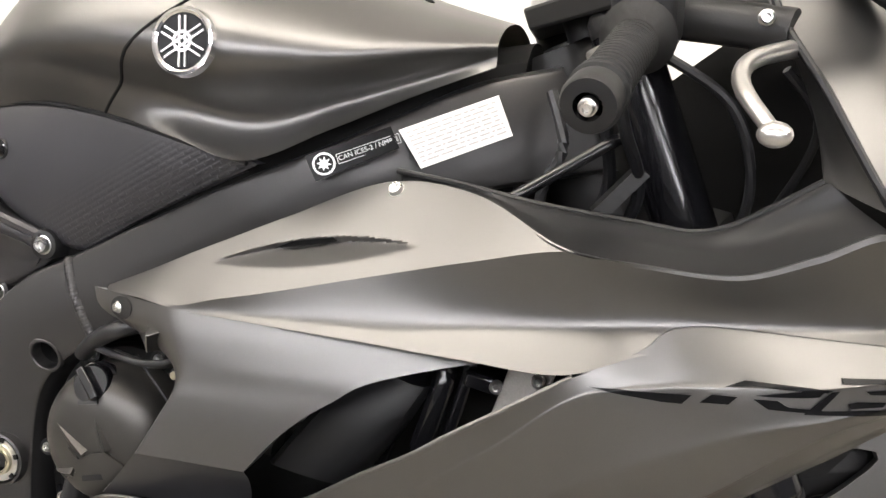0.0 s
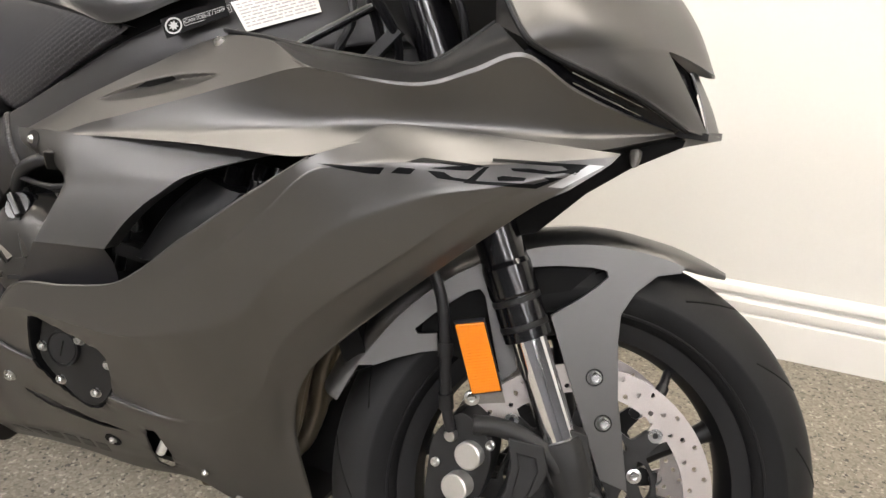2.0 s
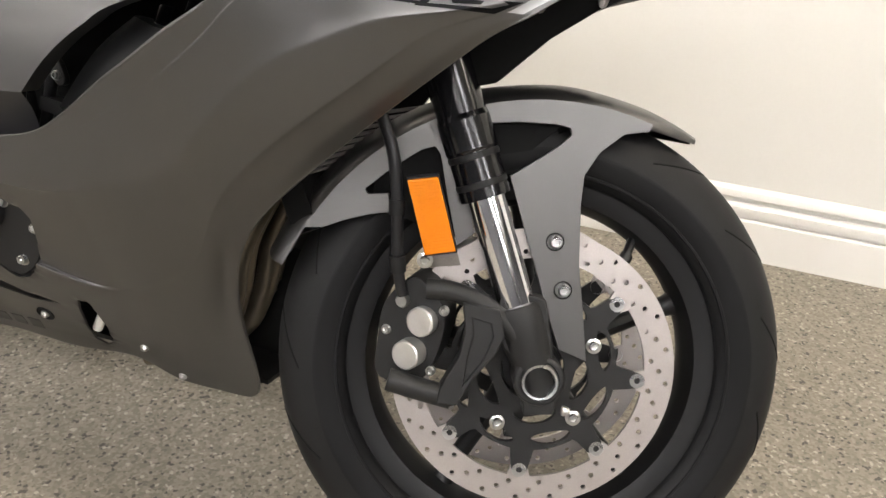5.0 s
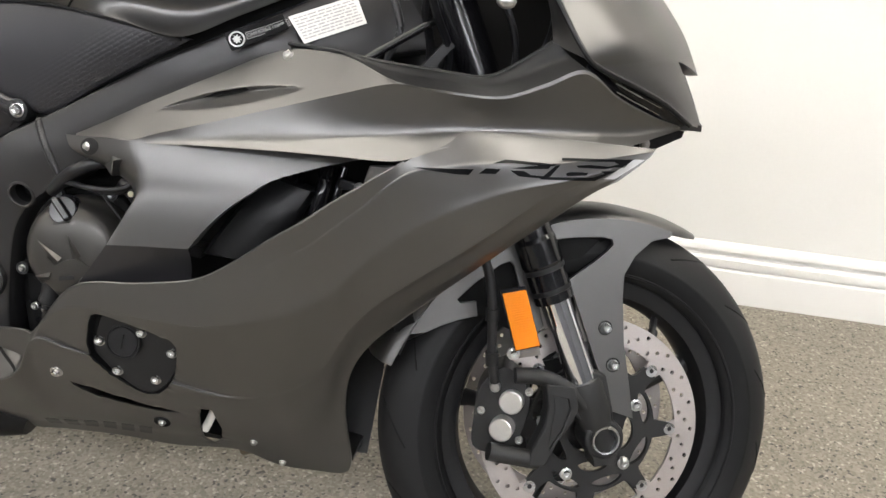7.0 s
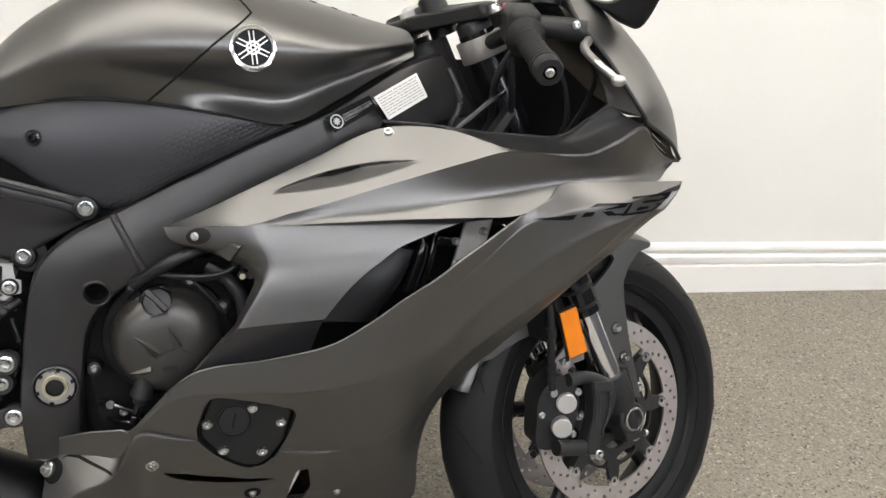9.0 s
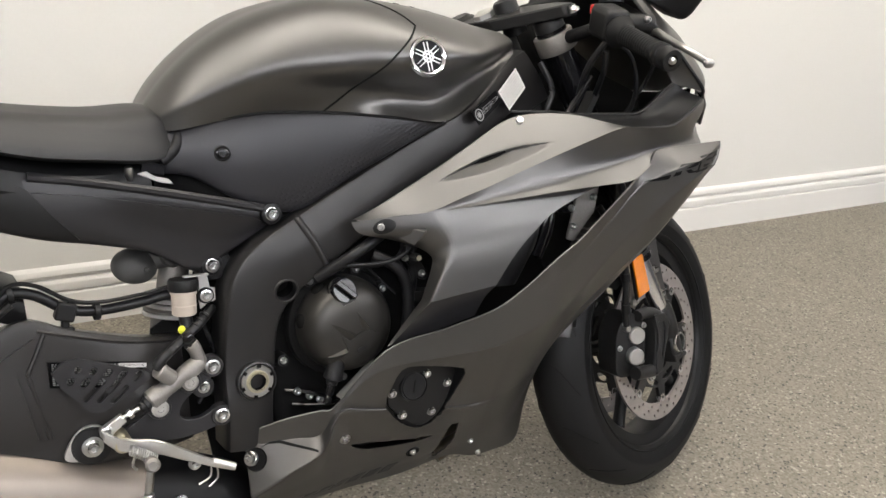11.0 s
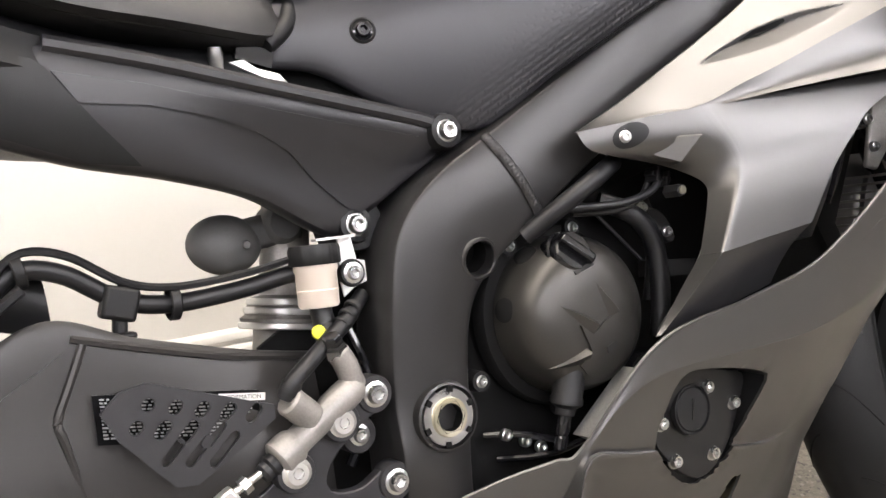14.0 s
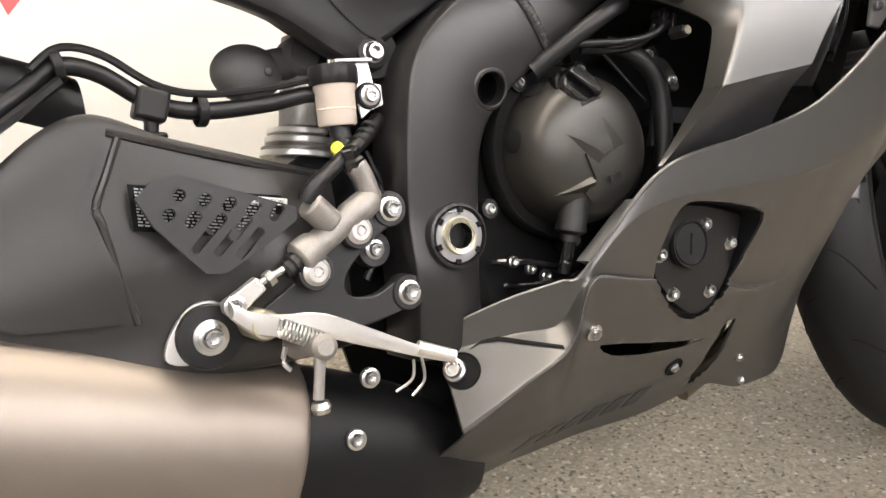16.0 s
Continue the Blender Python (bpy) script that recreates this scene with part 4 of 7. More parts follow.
spar, spar_tree = main_spar()


def spar_labels():
    # white printed plate and the dark notice beside it
    A, B, C, D = (Vector(p) for p in ((-0.421, -0.158, 0.832), (-0.349, -0.108, 0.867), (-0.333, -0.111, 0.834), (-0.400, -0.156, 0.802)))
    nrm = (B - A).cross(D - A).normalized()
    if nrm.y > 0:
        nrm = -nrm
    lab = part("warning_label", plate([p + nrm * 0.006 for p in (A, B, C, D)], 0.0006, way=tuple(nrm)), WHITE_LABEL, bike, "white notice sticker with unreadable grey print")
    lines = []
    rnd = random.Random(4)
    for r in range(8):
        f = 0.10 + r * 0.105
        p, q = A.lerp(D, f), B.lerp(C, f)
        s = 0.04
        while s < 0.93:
            w = rnd.uniform(0.03, 0.13)
            e = min(s + w, 0.95)
            dn = (D - A) * 0.045
            lines.append(plate([p.lerp(q, s) + nrm * 0.0068, p.lerp(q, e) + nrm * 0.0068, p.lerp(q, e) + dn + nrm * 0.0068, p.lerp(q, s) + dn + nrm * 0.0068], 0.0002, way=tuple(nrm)))
            s = e + rnd.uniform(0.012, 0.03)
    part("label_print", join(*lines), PRINT, lab)
    a, b, c, d = (Vector(p) for p in ((-0.490, -0.186, 0.806), (-0.426, -0.160, 0.835), (-0.416, -0.164, 0.818), (-0.478, -0.188, 0.786)))
    n2 = (b - a).cross(d - a).normalized()
    if n2.y > 0:
        n2 = -n2
    blk = part("notice_strip", plate([p + n2 * 0.0045 for p in (a, b, c, d)], 0.0006, way=tuple(n2)), BLACK_LABEL, bike, "black notice strip with round emblem and silver lettering")
    x_ax = (b - a).normalized()
    y_ax = n2.cross(x_ax)
    cen = a.lerp(d, 0.5) + x_ax * 0.012 + n2 * 0.0056
    part("round_mark", plate(circle(cen, 0.0095, 28, x_ax, y_ax), 0.0003, [circle(cen, 0.0078, 24, x_ax, y_ax)], tuple(n2)), SILVER_PRINT, blk)
    star = [cen + (0.006 if k % 2 else 0.0032) * (math.cos(k * math.pi / 8) * x_ax + math.sin(k * math.pi / 8) * y_ax) for k in range(16)]
    part("round_mark_centre", plate(star, 0.0003, way=tuple(n2)), SILVER_PRINT, blk)
    cu = bpy.data.curves.new("notice_text", "FONT")
    cu.body, cu.size, cu.align_x, cu.align_y = "CAN ICES-2 / NMB-2", 0.0058, "LEFT", "CENTER"
    cu.materials.append(SILVER_PRINT)
    tx = new("notice_text", cu)
    m = Matrix((x_ax, y_ax, n2)).transposed().to_4x4()
    tx.parent = blk
    tx.matrix_local = Matrix.Translation(cen + x_ax * 0.0125 + n2 * 0.0006) @ m
    fr = [cen + x_ax * p + y_ax * q for p, q in ((0.0115, -0.0042), (0.066, -0.0042), (0.066, 0.0042), (0.0115, 0.0042))]
    hole = [cen + x_ax * p + y_ax * q for p, q in ((0.0119, -0.0038), (0.0656, -0.0038), (0.0656, 0.0038), (0.0119, 0.0038))]
    part("notice_border", plate(fr, 0.0002, [hole], tuple(n2)), SILVER_PRINT, blk)


spar_labels()

# ---- fuel tank ----
def fuel_tank():
    secs = []
    def sec(x, b, n, m, s, c):
        right = [(x, b[0], b[1]), (x, n[0], n[1]), (x, m[0], m[1]), (x, s[0], s[1]), (x, s[0] * 0.5, c - (c - s[1]) * 0.25)]
        secs.append([Vector(p) for p in right] + [Vector((x, 0, c))] + [Vector((p[0], -p[1], p[2])) for p in right[::-1]])
    sec(-0.926, (-0.070, 0.815), (-0.068, 0.822), (-0.066, 0.832), (-0.045, 0.848), 0.852)
    sec(-0.895, (-0.098, 0.815), (-0.100, 0.832), (-0.100, 0.850), (-0.070, 0.882), 0.892)
    sec(-0.845, (-0.106, 0.822), (-0.122, 0.850), (-0.126, 0.872), (-0.095, 0.920), 0.937)
    sec(-0.780, (-0.120, 0.828), (-0.152, 0.862), (-0.165, 0.893), (-0.125, 0.952), 0.973)
    sec(-0.700, (-0.147, 0.825), (-0.168, 0.855), (-0.202, 0.893), (-0.155, 0.967), 0.992)
    sec(-0.620, (-0.178, 0.813), (-0.170, 0.843), (-0.222, 0.890), (-0.170, 0.962), 0.993)
    sec(-0.540, (-0.198, 0.799), (-0.170, 0.833), (-0.226, 0.887), (-0.165, 0.950), 0.983)
    sec(-0.470, (-0.184, 0.830), (-0.153, 0.854), (-0.203, 0.888), (-0.148, 0.938), 0.968)
    sec(-0.410, (-0.153, 0.862), (-0.138, 0.876), (-0.163, 0.900), (-0.118, 0.930), 0.952)
    sec(-0.350, (-0.115, 0.892), (-0.112, 0.900), (-0.112, 0.912), (-0.085, 0.926), 0.938)
    bm = loft(secs, 90, 72)
    tree = skin_tree(bm)
    ob = part("fuel_tank", bm, TANKP, bike, "satin grey fuel tank with round chrome emblem", 60)
    # seams between the tank and its front cover
    for pts in (((-0.705, 0.826), (-0.66, 0.863), (-0.62, 0.897), (-0.592, 0.920), (-0.578, 0.934)), ((-0.578, 0.934), (-0.590, 0.950), (-0.61, 0.965), (-0.628, 0.976))):
        line = [on_skin(tree, x, z, -0.0002)[0] for x, z in [(q.x, q.z) for q in spline([(x, 0, z) for x, z in pts], 24)]]
        part("panel_seam", tube(line, 0.0016, 40, 6), DARK, ob, "dark seam between tank panels")
    # five small vents on the front crown
    for k in range(5):
        x = -0.545 + 0.030 * k
        p = tree.ray_cast(Vector((x, -0.085 + 0.004 * k, 1.2)), Vector((0, 0, -1)))
        if p[0]:
            part("tank_vent", lathe([(0, 0.0006), (0.0045, 0.0006), (0.0055, -0.001)], 6, p[0], tuple(p[1]), cap=False), DARK, ob)
    # round emblem: chrome ring, black ground, plain crossed bars
    p, nrm = on_skin(tree, -0.579, 0.890, 0.001)
    m = Matrix.Translation(p) @ axes(nrm)
    em = put("tank_emblem", mesh_of("tank_emblem", lathe([(0.0225, 0.0016), (0.0245, 0.0030), (0.0270, 0.0026), (0.0280, -0.004)], 48, cap=False), CHROME), bike, m, "round chrome emblem on black ground")
    put("emblem_ground", mesh_of("emblem_ground", lathe([(0, 0.0012), (0.0235, 0.0012), (0.0235, -0.002)], 40, cap=False), BLACK_LABEL), em)
    bar = mesh_of("emblem_bar", box((0.0013, 0.040, 0.0016), Matrix()), LEVER)
    for k in range(3):
        for w in (-0.0026, 0.0026):
            put("emblem_bar", bar, em, Matrix.Rotation(k * math.pi / 3 + 0.1, 4, "Z") @ Matrix.Translation((w, 0, 0.0016 + 0.0001 * k)))
    put("emblem_ring", mesh_of("emblem_ring", plate(circle((0, 0, 0.0012), 0.0085, 24, (1, 0, 0), (0, 1, 0)), 0.0014, [circle((0, 0, 0.0012), 0.0062, 24, (1, 0, 0), (0, 1, 0))], (0, 0, 1)), LEVER), em)
    return ob, tree


tank, tank_tree = fuel_tank()


def tank_side_cover():
    secs = []
    def sec(t, b, bulge=0.008):
        t, b = Vector(t), Vector(b)
        secs.append([t + Vector((0, 0.012, 0)), t, t.lerp(b, 0.33) + Vector((0, -bulge, 0)), t.lerp(b, 0.66) + Vector((0, -bulge, 0)), b, b + Vector((0, 0.012, 0))])
    sec((-0.908, -0.085, 0.812), (-0.925, -0.088, 0.760), 0.004)
    sec((-0.860, -0.098, 0.824), (-0.885, -0.100, 0.752), 0.006)
    sec((-0.800, -0.113, 0.830), (-0.840, -0.112, 0.722))
    sec((-0.740, -0.130, 0.828), (-0.790, -0.118, 0.700))
    sec((-0.680, -0.150, 0.822), (-0.742, -0.124, 0.692))
    sec((-0.610, -0.172, 0.811), (-0.660, -0.148, 0.735), 0.006)
    sec((-0.528, -0.190, 0.797), (-0.548, -0.180, 0.788), 0.0)
    bm = loft(secs, 60, 24)
    tree = skin_tree(bm)
    ob = part("tank_side_cover", bm, TEXTURED, bike, "dark textured plastic cover below the tank", 60)
    p, nrm = on_skin(tree, -0.846, 0.779)
    part("cover_grommet", lathe([(0.006, 0.0), (0.0095, 0.002), (0.011, 0.0005), (0.011, -0.003)], 24, p, tuple(nrm), cap=False), PLASTIC, ob)
    bolt(ob, p + nrm * 0.0005, nrm, BLACK_BOLT, "screw")
    # rubber lip along the tank
    lip = [on_skin(tree, x, z, 0.002)[0] for x, z in ((-0.90, 0.814), (-0.86, 0.822), (-0.80, 0.828), (-0.74, 0.826), (-0.68, 0.820), (-0.61, 0.809), (-0.54, 0.797))]
    part("cover_lip", tube(lip, 0.0022, 50, 8), PLASTIC, ob)
    return ob


tank_side_cover()
# ---- fairing ----
def even_y(line, rounds):
    """Even out how far a guide line stands out, both ends held."""
    for _ in range(rounds):
        ys = [p.y for p in line]
        for k in range(1, len(line) - 1):
            line[k].y = (ys[k - 1] + 2 * ys[k] + ys[k + 1]) / 4
    return line


def upper_fairing():
    # guide lines from the rear tip to the nose: upper edge, crease, foot of the hollow (height alone), lower lip
    top = ((-0.684, -0.168, 0.670), (-0.635, -0.180, 0.692), (-0.590, -0.187, 0.714), (-0.545, -0.190, 0.735), (-0.500, -0.191, 0.756), (-0.415, -0.190, 0.793), (-0.335, -0.222, 0.793), (-0.266, -0.279, 0.770), (-0.215, -0.277, 0.7645), (-0.152, -0.270, 0.763), (-0.105, -0.265, 0.780), (-0.062, -0.256, 0.798), (-0.020, -0.213, 0.773), (0.030, -0.155, 0.753), (0.070, -0.117, 0.7425))
    crease = ((-0.681, -0.174, 0.669), (-0.632, -0.200, 0.675), (-0.587, -0.222, 0.675), (-0.543, -0.232, 0.688), (-0.496, -0.240, 0.701), (-0.408, -0.251, 0.727), (-0.330, -0.265, 0.750), (-0.265, -0.279, 0.767), (-0.214, -0.277, 0.762), (-0.151, -0.270, 0.760), (-0.104, -0.265, 0.776), (-0.061, -0.256, 0.794), (-0.019, -0.213, 0.770), (0.031, -0.155, 0.751), (0.070, -0.117, 0.742))
    lip = ((-0.678, -0.178, 0.667), (-0.629, -0.205, 0.672), (-0.581, -0.225, 0.672), (-0.534, -0.237, 0.675), (-0.487, -0.250, 0.678), (-0.400, -0.270, 0.682), (-0.325, -0.282, 0.6835), (-0.256, -0.288, 0.685), (-0.204, -0.275, 0.703), (-0.144, -0.261, 0.713), (-0.094, -0.247, 0.716), (-0.042, -0.223, 0.717), (0.002, -0.192, 0.717), (0.040, -0.149, 0.728), (0.072, -0.117, 0.738))
    foot = (0.6675, 0.6730, 0.6733, 0.680, 0.6865, 0.6970, 0.7095, 0.7185, 0.7255, 0.7300, 0.7325, 0.7345, 0.7350, 0.7380, 0.7405)
    n = 240
    def guide(pts):
        return even_y([curve_at([Vector(p) for p in pts], k / (n - 1)) for k in range(n)], 50)
    top, crease, lip = guide(top), guide(crease), guide(lip)
    foot = [curve_at([Vector((0, 0, h)) for h in foot], k / (n - 1)).z for k in range(n)]
    bm = bmesh.new()
    grid = []
    for a, b, c, h in zip(top, crease, lip, foot):
        h = min(max(h, c.z + 0.0002), b.z - 0.0002)
        v = Vector((b.x + (c.x - b.x) * (b.z - h) / (b.z - c.z), c.y + 0.95 * (h - c.z), h))
        r0, r1 = 0.8, min(0.5, 0.012 / (c - v).length)
        p, q = v.lerp(b, r0), v.lerp(c, r1)
        row = [a.lerp(b, k / 44) for k in range(44)] + [b.lerp(p, k / 12) for k in range(12)]
        row += [p.lerp(v, k / 14).lerp(v.lerp(q, k / 14), k / 14) for k in range(14)] + [q.lerp(c, k / 12) for k in range(13)]
        grid.append([bm.verts.new(t) for t in row])
    for r0, r1 in zip(grid, grid[1:]):
        for k in range(len(r0) - 1):
            bm.faces.new((r0[k], r0[k + 1], r1[k + 1], r1[k]))
    # lens-shaped scoop pressed into the light upper facet, steep above and shallow below
    for v in bm.verts:
        f = (v.co.x + 0.560) / 0.185
        if 0 < f < 1:
            bow = math.sin(math.pi * f) ** 0.8
            mid = 0.712 + 0.041 * f
            hi, lo = mid + 0.0125 * bow, mid - 0.0085 * bow
            if lo < v.co.z < hi:
                g = (hi - v.co.z) / (hi - lo)
                v.co.y += 0.0085 * bow * (g / 0.28 if g < 0.28 else (1 - g) / 0.72)
    tree = skin_tree(bm)
    ob = part("upper_fairing", thick(bm, (0, 0.0035, 0)), SATIN, bike, "satin grey upper side fairing with creases", 24)
    slit = [(-0.505, 0.731), (-0.487, 0.7395), (-0.450, 0.7475), (-0.446, 0.7455), (-0.456, 0.740), (-0.483, 0.7325)]
    part("scoop_slit", decal(tree, slit, 0.0008), DARK, ob, "dark slit in the fairing scoop")
    p, nrm = on_skin(tree, -0.406, 0.7885)
    bolt(ob, p - nrm * 0.0015, nrm, BOLT)
    return ob, tree


upper, upper_tree = upper_fairing()


def mid_fairing():
    # guide lines from the top down: edge of the engine opening, fold, rim of the window
    edge = ((-0.693, -0.177, 0.669), (-0.682, -0.181, 0.651), (-0.637, -0.190, 0.636), (-0.602, -0.200, 0.621), (-0.586, -0.211, 0.606), (-0.590, -0.214, 0.588), (-0.611, -0.216, 0.546))
    fold = ((-0.587, -0.226, 0.6735), (-0.579, -0.2320, 0.654), (-0.570, -0.2365, 0.634), (-0.569, -0.2385, 0.619), (-0.576, -0.2405, 0.603), (-0.588, -0.2410, 0.582), (-0.609, -0.2395, 0.547))
    rim = ((-0.285, -0.258, 0.684), (-0.340, -0.2585, 0.669), (-0.400, -0.2580, 0.647), (-0.428, -0.2575, 0.628), (-0.452, -0.2565, 0.610), (-0.476, -0.2550, 0.587), (-0.502, -0.2520, 0.555))
    n = 70
    def sheet(lines, counts, sag=0.0):
        bm = bmesh.new()
        rows = []
        for k in range(n):
            at = [curve_at([Vector(q) for q in line], k / (n - 1)) for line in lines]
            row = []
            for a, b, m in zip(at, at[1:], counts):
                row += [a.lerp(b, i / m) + Vector((0, sag * math.sin(math.pi * i / m), 0)) for i in range(m)]
            rows.append([bm.verts.new(q) for q in row + [at[-1]]])
        for r0, r1 in zip(rows, rows[1:]):
            for i in range(len(r0) - 1):
                bm.faces.new((r0[i], r0[i + 1], r1[i + 1], r1[i]))
        return bm
    def moved(line, x, y, z):
        return [(a + x, b + y, c + z) for a, b, c in line]
    # the fold is a narrow round, not a knife edge
    before = [Vector(a).lerp(Vector(b), 0.90) for a, b in zip(edge, fold)]
    after = [Vector(a).lerp(Vector(b), 0.035) for a, b in zip(fold, rim)]
    soft = [(a + b + 2 * Vector(c)) / 4 for a, b, c in zip(before, after, fold)]
    bm = sheet((moved(edge, 0.030, 0.016, -0.004), edge, before, soft, after, rim, moved(rim, 0.002, 0.022, 0.002)), (4, 14, 3, 3, 24, 3), 0.0)
    tree = skin_tree(bm)
    ob = part("middle_fairing", bm, SATIN, bike, "satin grey middle side fairing beside the engine", 30)
    # wedge-shaped boss on the rear facet, open side towards the front
    foot = [on_skin(tree, x, z, -0.001)[0] for x, z in ((-0.622, 0.652), (-0.597, 0.650), (-0.609, 0.6255), (-0.640, 0.6395))]
    crest = [foot[0] + Vector((0.006, -0.001, 0)), foot[1] + Vector((-0.007, -0.013, -0.001)), foot[2] + Vector((-0.006, -0.017, 0.001)), foot[3] + Vector((0.004, -0.001, 0.001))]
    wedge = bmesh.new()
    lo, hi = [wedge.verts.new(q) for q in foot], [wedge.verts.new(q) for q in crest]
    wedge.faces.new(hi)
    for k in range(4):
        wedge.faces.new((lo[k], lo[(k + 1) % 4], hi[(k + 1) % 4], hi[k]))
    bevel(part("fairing_wedge", wedge, SATIN, ob, "raised wedge on the rear facet"), 0.0015)
    # flush dark oval in place of the shade inside the bolt's well
    well = [(-0.651 + 0.0150 * math.cos(a), 0.6588 + 0.0105 * math.sin(a) + 0.002 * math.cos(a)) for a in (2 * math.pi * k / 28 for k in range(28))]
    part("bolt_well_shade", decal(tree, well, 0.0005), PLASTIC, ob)
    p, nrm = on_skin(tree, -0.6555, 0.6583)
    bolt(ob, p + nrm * 0.0002, nrm, SCREW)
    # lower face tucked in below the fold, coloured darker in place of shade
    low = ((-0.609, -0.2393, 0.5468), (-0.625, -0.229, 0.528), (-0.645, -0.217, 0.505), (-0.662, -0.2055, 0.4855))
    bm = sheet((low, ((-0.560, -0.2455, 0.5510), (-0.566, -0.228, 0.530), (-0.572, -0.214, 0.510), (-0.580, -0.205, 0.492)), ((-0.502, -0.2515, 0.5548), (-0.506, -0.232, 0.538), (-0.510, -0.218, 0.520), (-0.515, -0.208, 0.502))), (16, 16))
    part("fairing_shaded_face", bm, SUBF, ob, "panel face below the fold, darkened for its shade", 30)
    # narrow rear facet that runs on down to the tip by the engine
    bm = sheet((((-0.590, -0.200, 0.550), (-0.606, -0.200, 0.530), (-0.630, -0.196, 0.508), (-0.650, -0.192, 0.490)), ((-0.611, -0.216, 0.546), (-0.629, -0.211, 0.526), (-0.648, -0.206, 0.504), (-0.665, -0.2025, 0.4850)), low), (4, 8))
    part("fairing_strip", bm, SATIN, ob, "narrow grey strip along the panel's rear edge", 30)
    return ob


mid_fairing()


def lower_fairing():
    secs = []
    def sec(top, chest, belly, hip, foot, step=0.0, shoulder=None):
        top, chest, belly, hip, foot = (Vector(p) for p in (top, chest, belly, hip, foot))
        below = belly + Vector((0, step, -0.007)) if step else belly.lerp(hip, 0.09)
        sh = top.lerp(chest, 0.30) if shoulder is None else Vector(shoulder)
        secs.append([top, top.lerp(sh, 0.85), sh.lerp(chest, 0.12), chest, chest.lerp(belly, 0.10), chest.lerp(belly, 0.88), belly, below, below.lerp(hip, 0.5), hip, hip.lerp(foot, 0.5), foot])
    sec((-0.862, -0.098, 0.360), (-0.858, -0.100, 0.352), (-0.868, -0.134, 0.287), (-0.890, -0.084, 0.244), (-0.920, -0.036, 0.217), 0.002)
    sec((-0.840, -0.120, 0.379), (-0.836, -0.120, 0.356), (-0.840, -0.150, 0.304), (-0.850, -0.094, 0.244), (-0.872, -0.036, 0.206), 0.003)
    sec((-0.800, -0.143, 0.391), (-0.797, -0.140, 0.360), (-0.810, -0.163, 0.321), (-0.812, -0.100, 0.246), (-0.826, -0.036, 0.197), 0.004)
    sec((-0.759, -0.164, 0.398), (-0.762, -0.156, 0.361), (-0.766, -0.174, 0.343), (-0.764, -0.104, 0.250), (-0.770, -0.038, 0.201), 0.003)
    sec((-0.741, -0.174, 0.403), (-0.740, -0.175, 0.400), (-0.740, -0.176, 0.396), (-0.732, -0.104, 0.254), (-0.725, -0.042, 0.203), -0.004)
    sec((-0.668, -0.209, 0.480), (-0.682, -0.203, 0.452), (-0.690, -0.177, 0.387), (-0.684, -0.106, 0.262), (-0.676, -0.050, 0.207), -0.001)
    sec((-0.574, -0.228, 0.498), (-0.584, -0.222, 0.456), (-0.592, -0.174, 0.364), (-0.592, -0.108, 0.260), (-0.588, -0.055, 0.204), -0.001)
    sec((-0.499, -0.243, 0.514), (-0.504, -0.233, 0.456), (-0.508, -0.154, 0.338), (-0.504, -0.100, 0.256), (-0.494, -0.060, 0.212), -0.001)
    sec((-0.450, -0.256, 0.541), (-0.446, -0.240, 0.466), (-0.444, -0.150, 0.334), (-0.440, -0.095, 0.248), (-0.430, -0.050, 0.187))
    sec((-0.400, -0.270, 0.578), (-0.393, -0.246, 0.484), (-0.387, -0.158, 0.360), (-0.380, -0.092, 0.258), (-0.364, -0.034, 0.180))
    sec((-0.360, -0.280, 0.605), (-0.350, -0.233, 0.500), (-0.350, -0.147, 0.384), (-0.345, -0.086, 0.296), (-0.318, -0.032, 0.180))
    sec((-0.330, -0.284, 0.628), (-0.317, -0.245, 0.534), (-0.328, -0.177, 0.441), (-0.340, -0.125, 0.368), (-0.340, -0.085, 0.306))
    sec((-0.298, -0.286, 0.650), (-0.281, -0.258, 0.576), (-0.288, -0.207, 0.496), (-0.303, -0.176, 0.450), (-0.317, -0.144, 0.404))
    sec((-0.249, -0.287, 0.684), (-0.226, -0.275, 0.622), (-0.210, -0.243, 0.560), (-0.218, -0.224, 0.524), (-0.246, -0.198, 0.480), 0.0, (-0.246, -0.288, 0.672))
    sec((-0.205, -0.273, 0.706), (-0.168, -0.274, 0.650), (-0.136, -0.252, 0.616), (-0.128, -0.238, 0.597), (-0.144, -0.219, 0.574), 0.0, (-0.198, -0.284, 0.684))
    sec((-0.178, -0.263, 0.724), (-0.122, -0.274, 0.668), (-0.092, -0.256, 0.658), (-0.074, -0.247, 0.648), (-0.066, -0.236, 0.640), 0.0, (-0.160, -0.282, 0.690))
    sec((-0.080, -0.241, 0.7215), (-0.066, -0.259, 0.678), (-0.052, -0.247, 0.674), (-0.042, -0.243, 0.670), (-0.038, -0.236, 0.664), 0.0, (-0.074, -0.264, 0.697))
    sec((0.0300, -0.212, 0.7175), (0.024, -0.217, 0.7085), (0.014, -0.223, 0.6995), (0.001, -0.230, 0.689), (-0.0110, -0.235, 0.6794))
    bm = smooth_along(loft(secs, 200, 121), 200, 121, 8, 60, 0.42)
    # even out the broad flank in front of the window, below the shoulder
    bm.verts.ensure_lookup_table()
    net = np.array([tuple(v.co) for v in bm.verts]).reshape(200, 121, 3)
    js = np.arange(121)[None, :]
    weight = np.clip((net[:, :, 0] + 0.50) / 0.10, 0, 1) * np.clip((js - 18) / 16, 0, 1)
    weight[0] = weight[-1] = 0
    weight[:, 0] = weight[:, -1] = 0
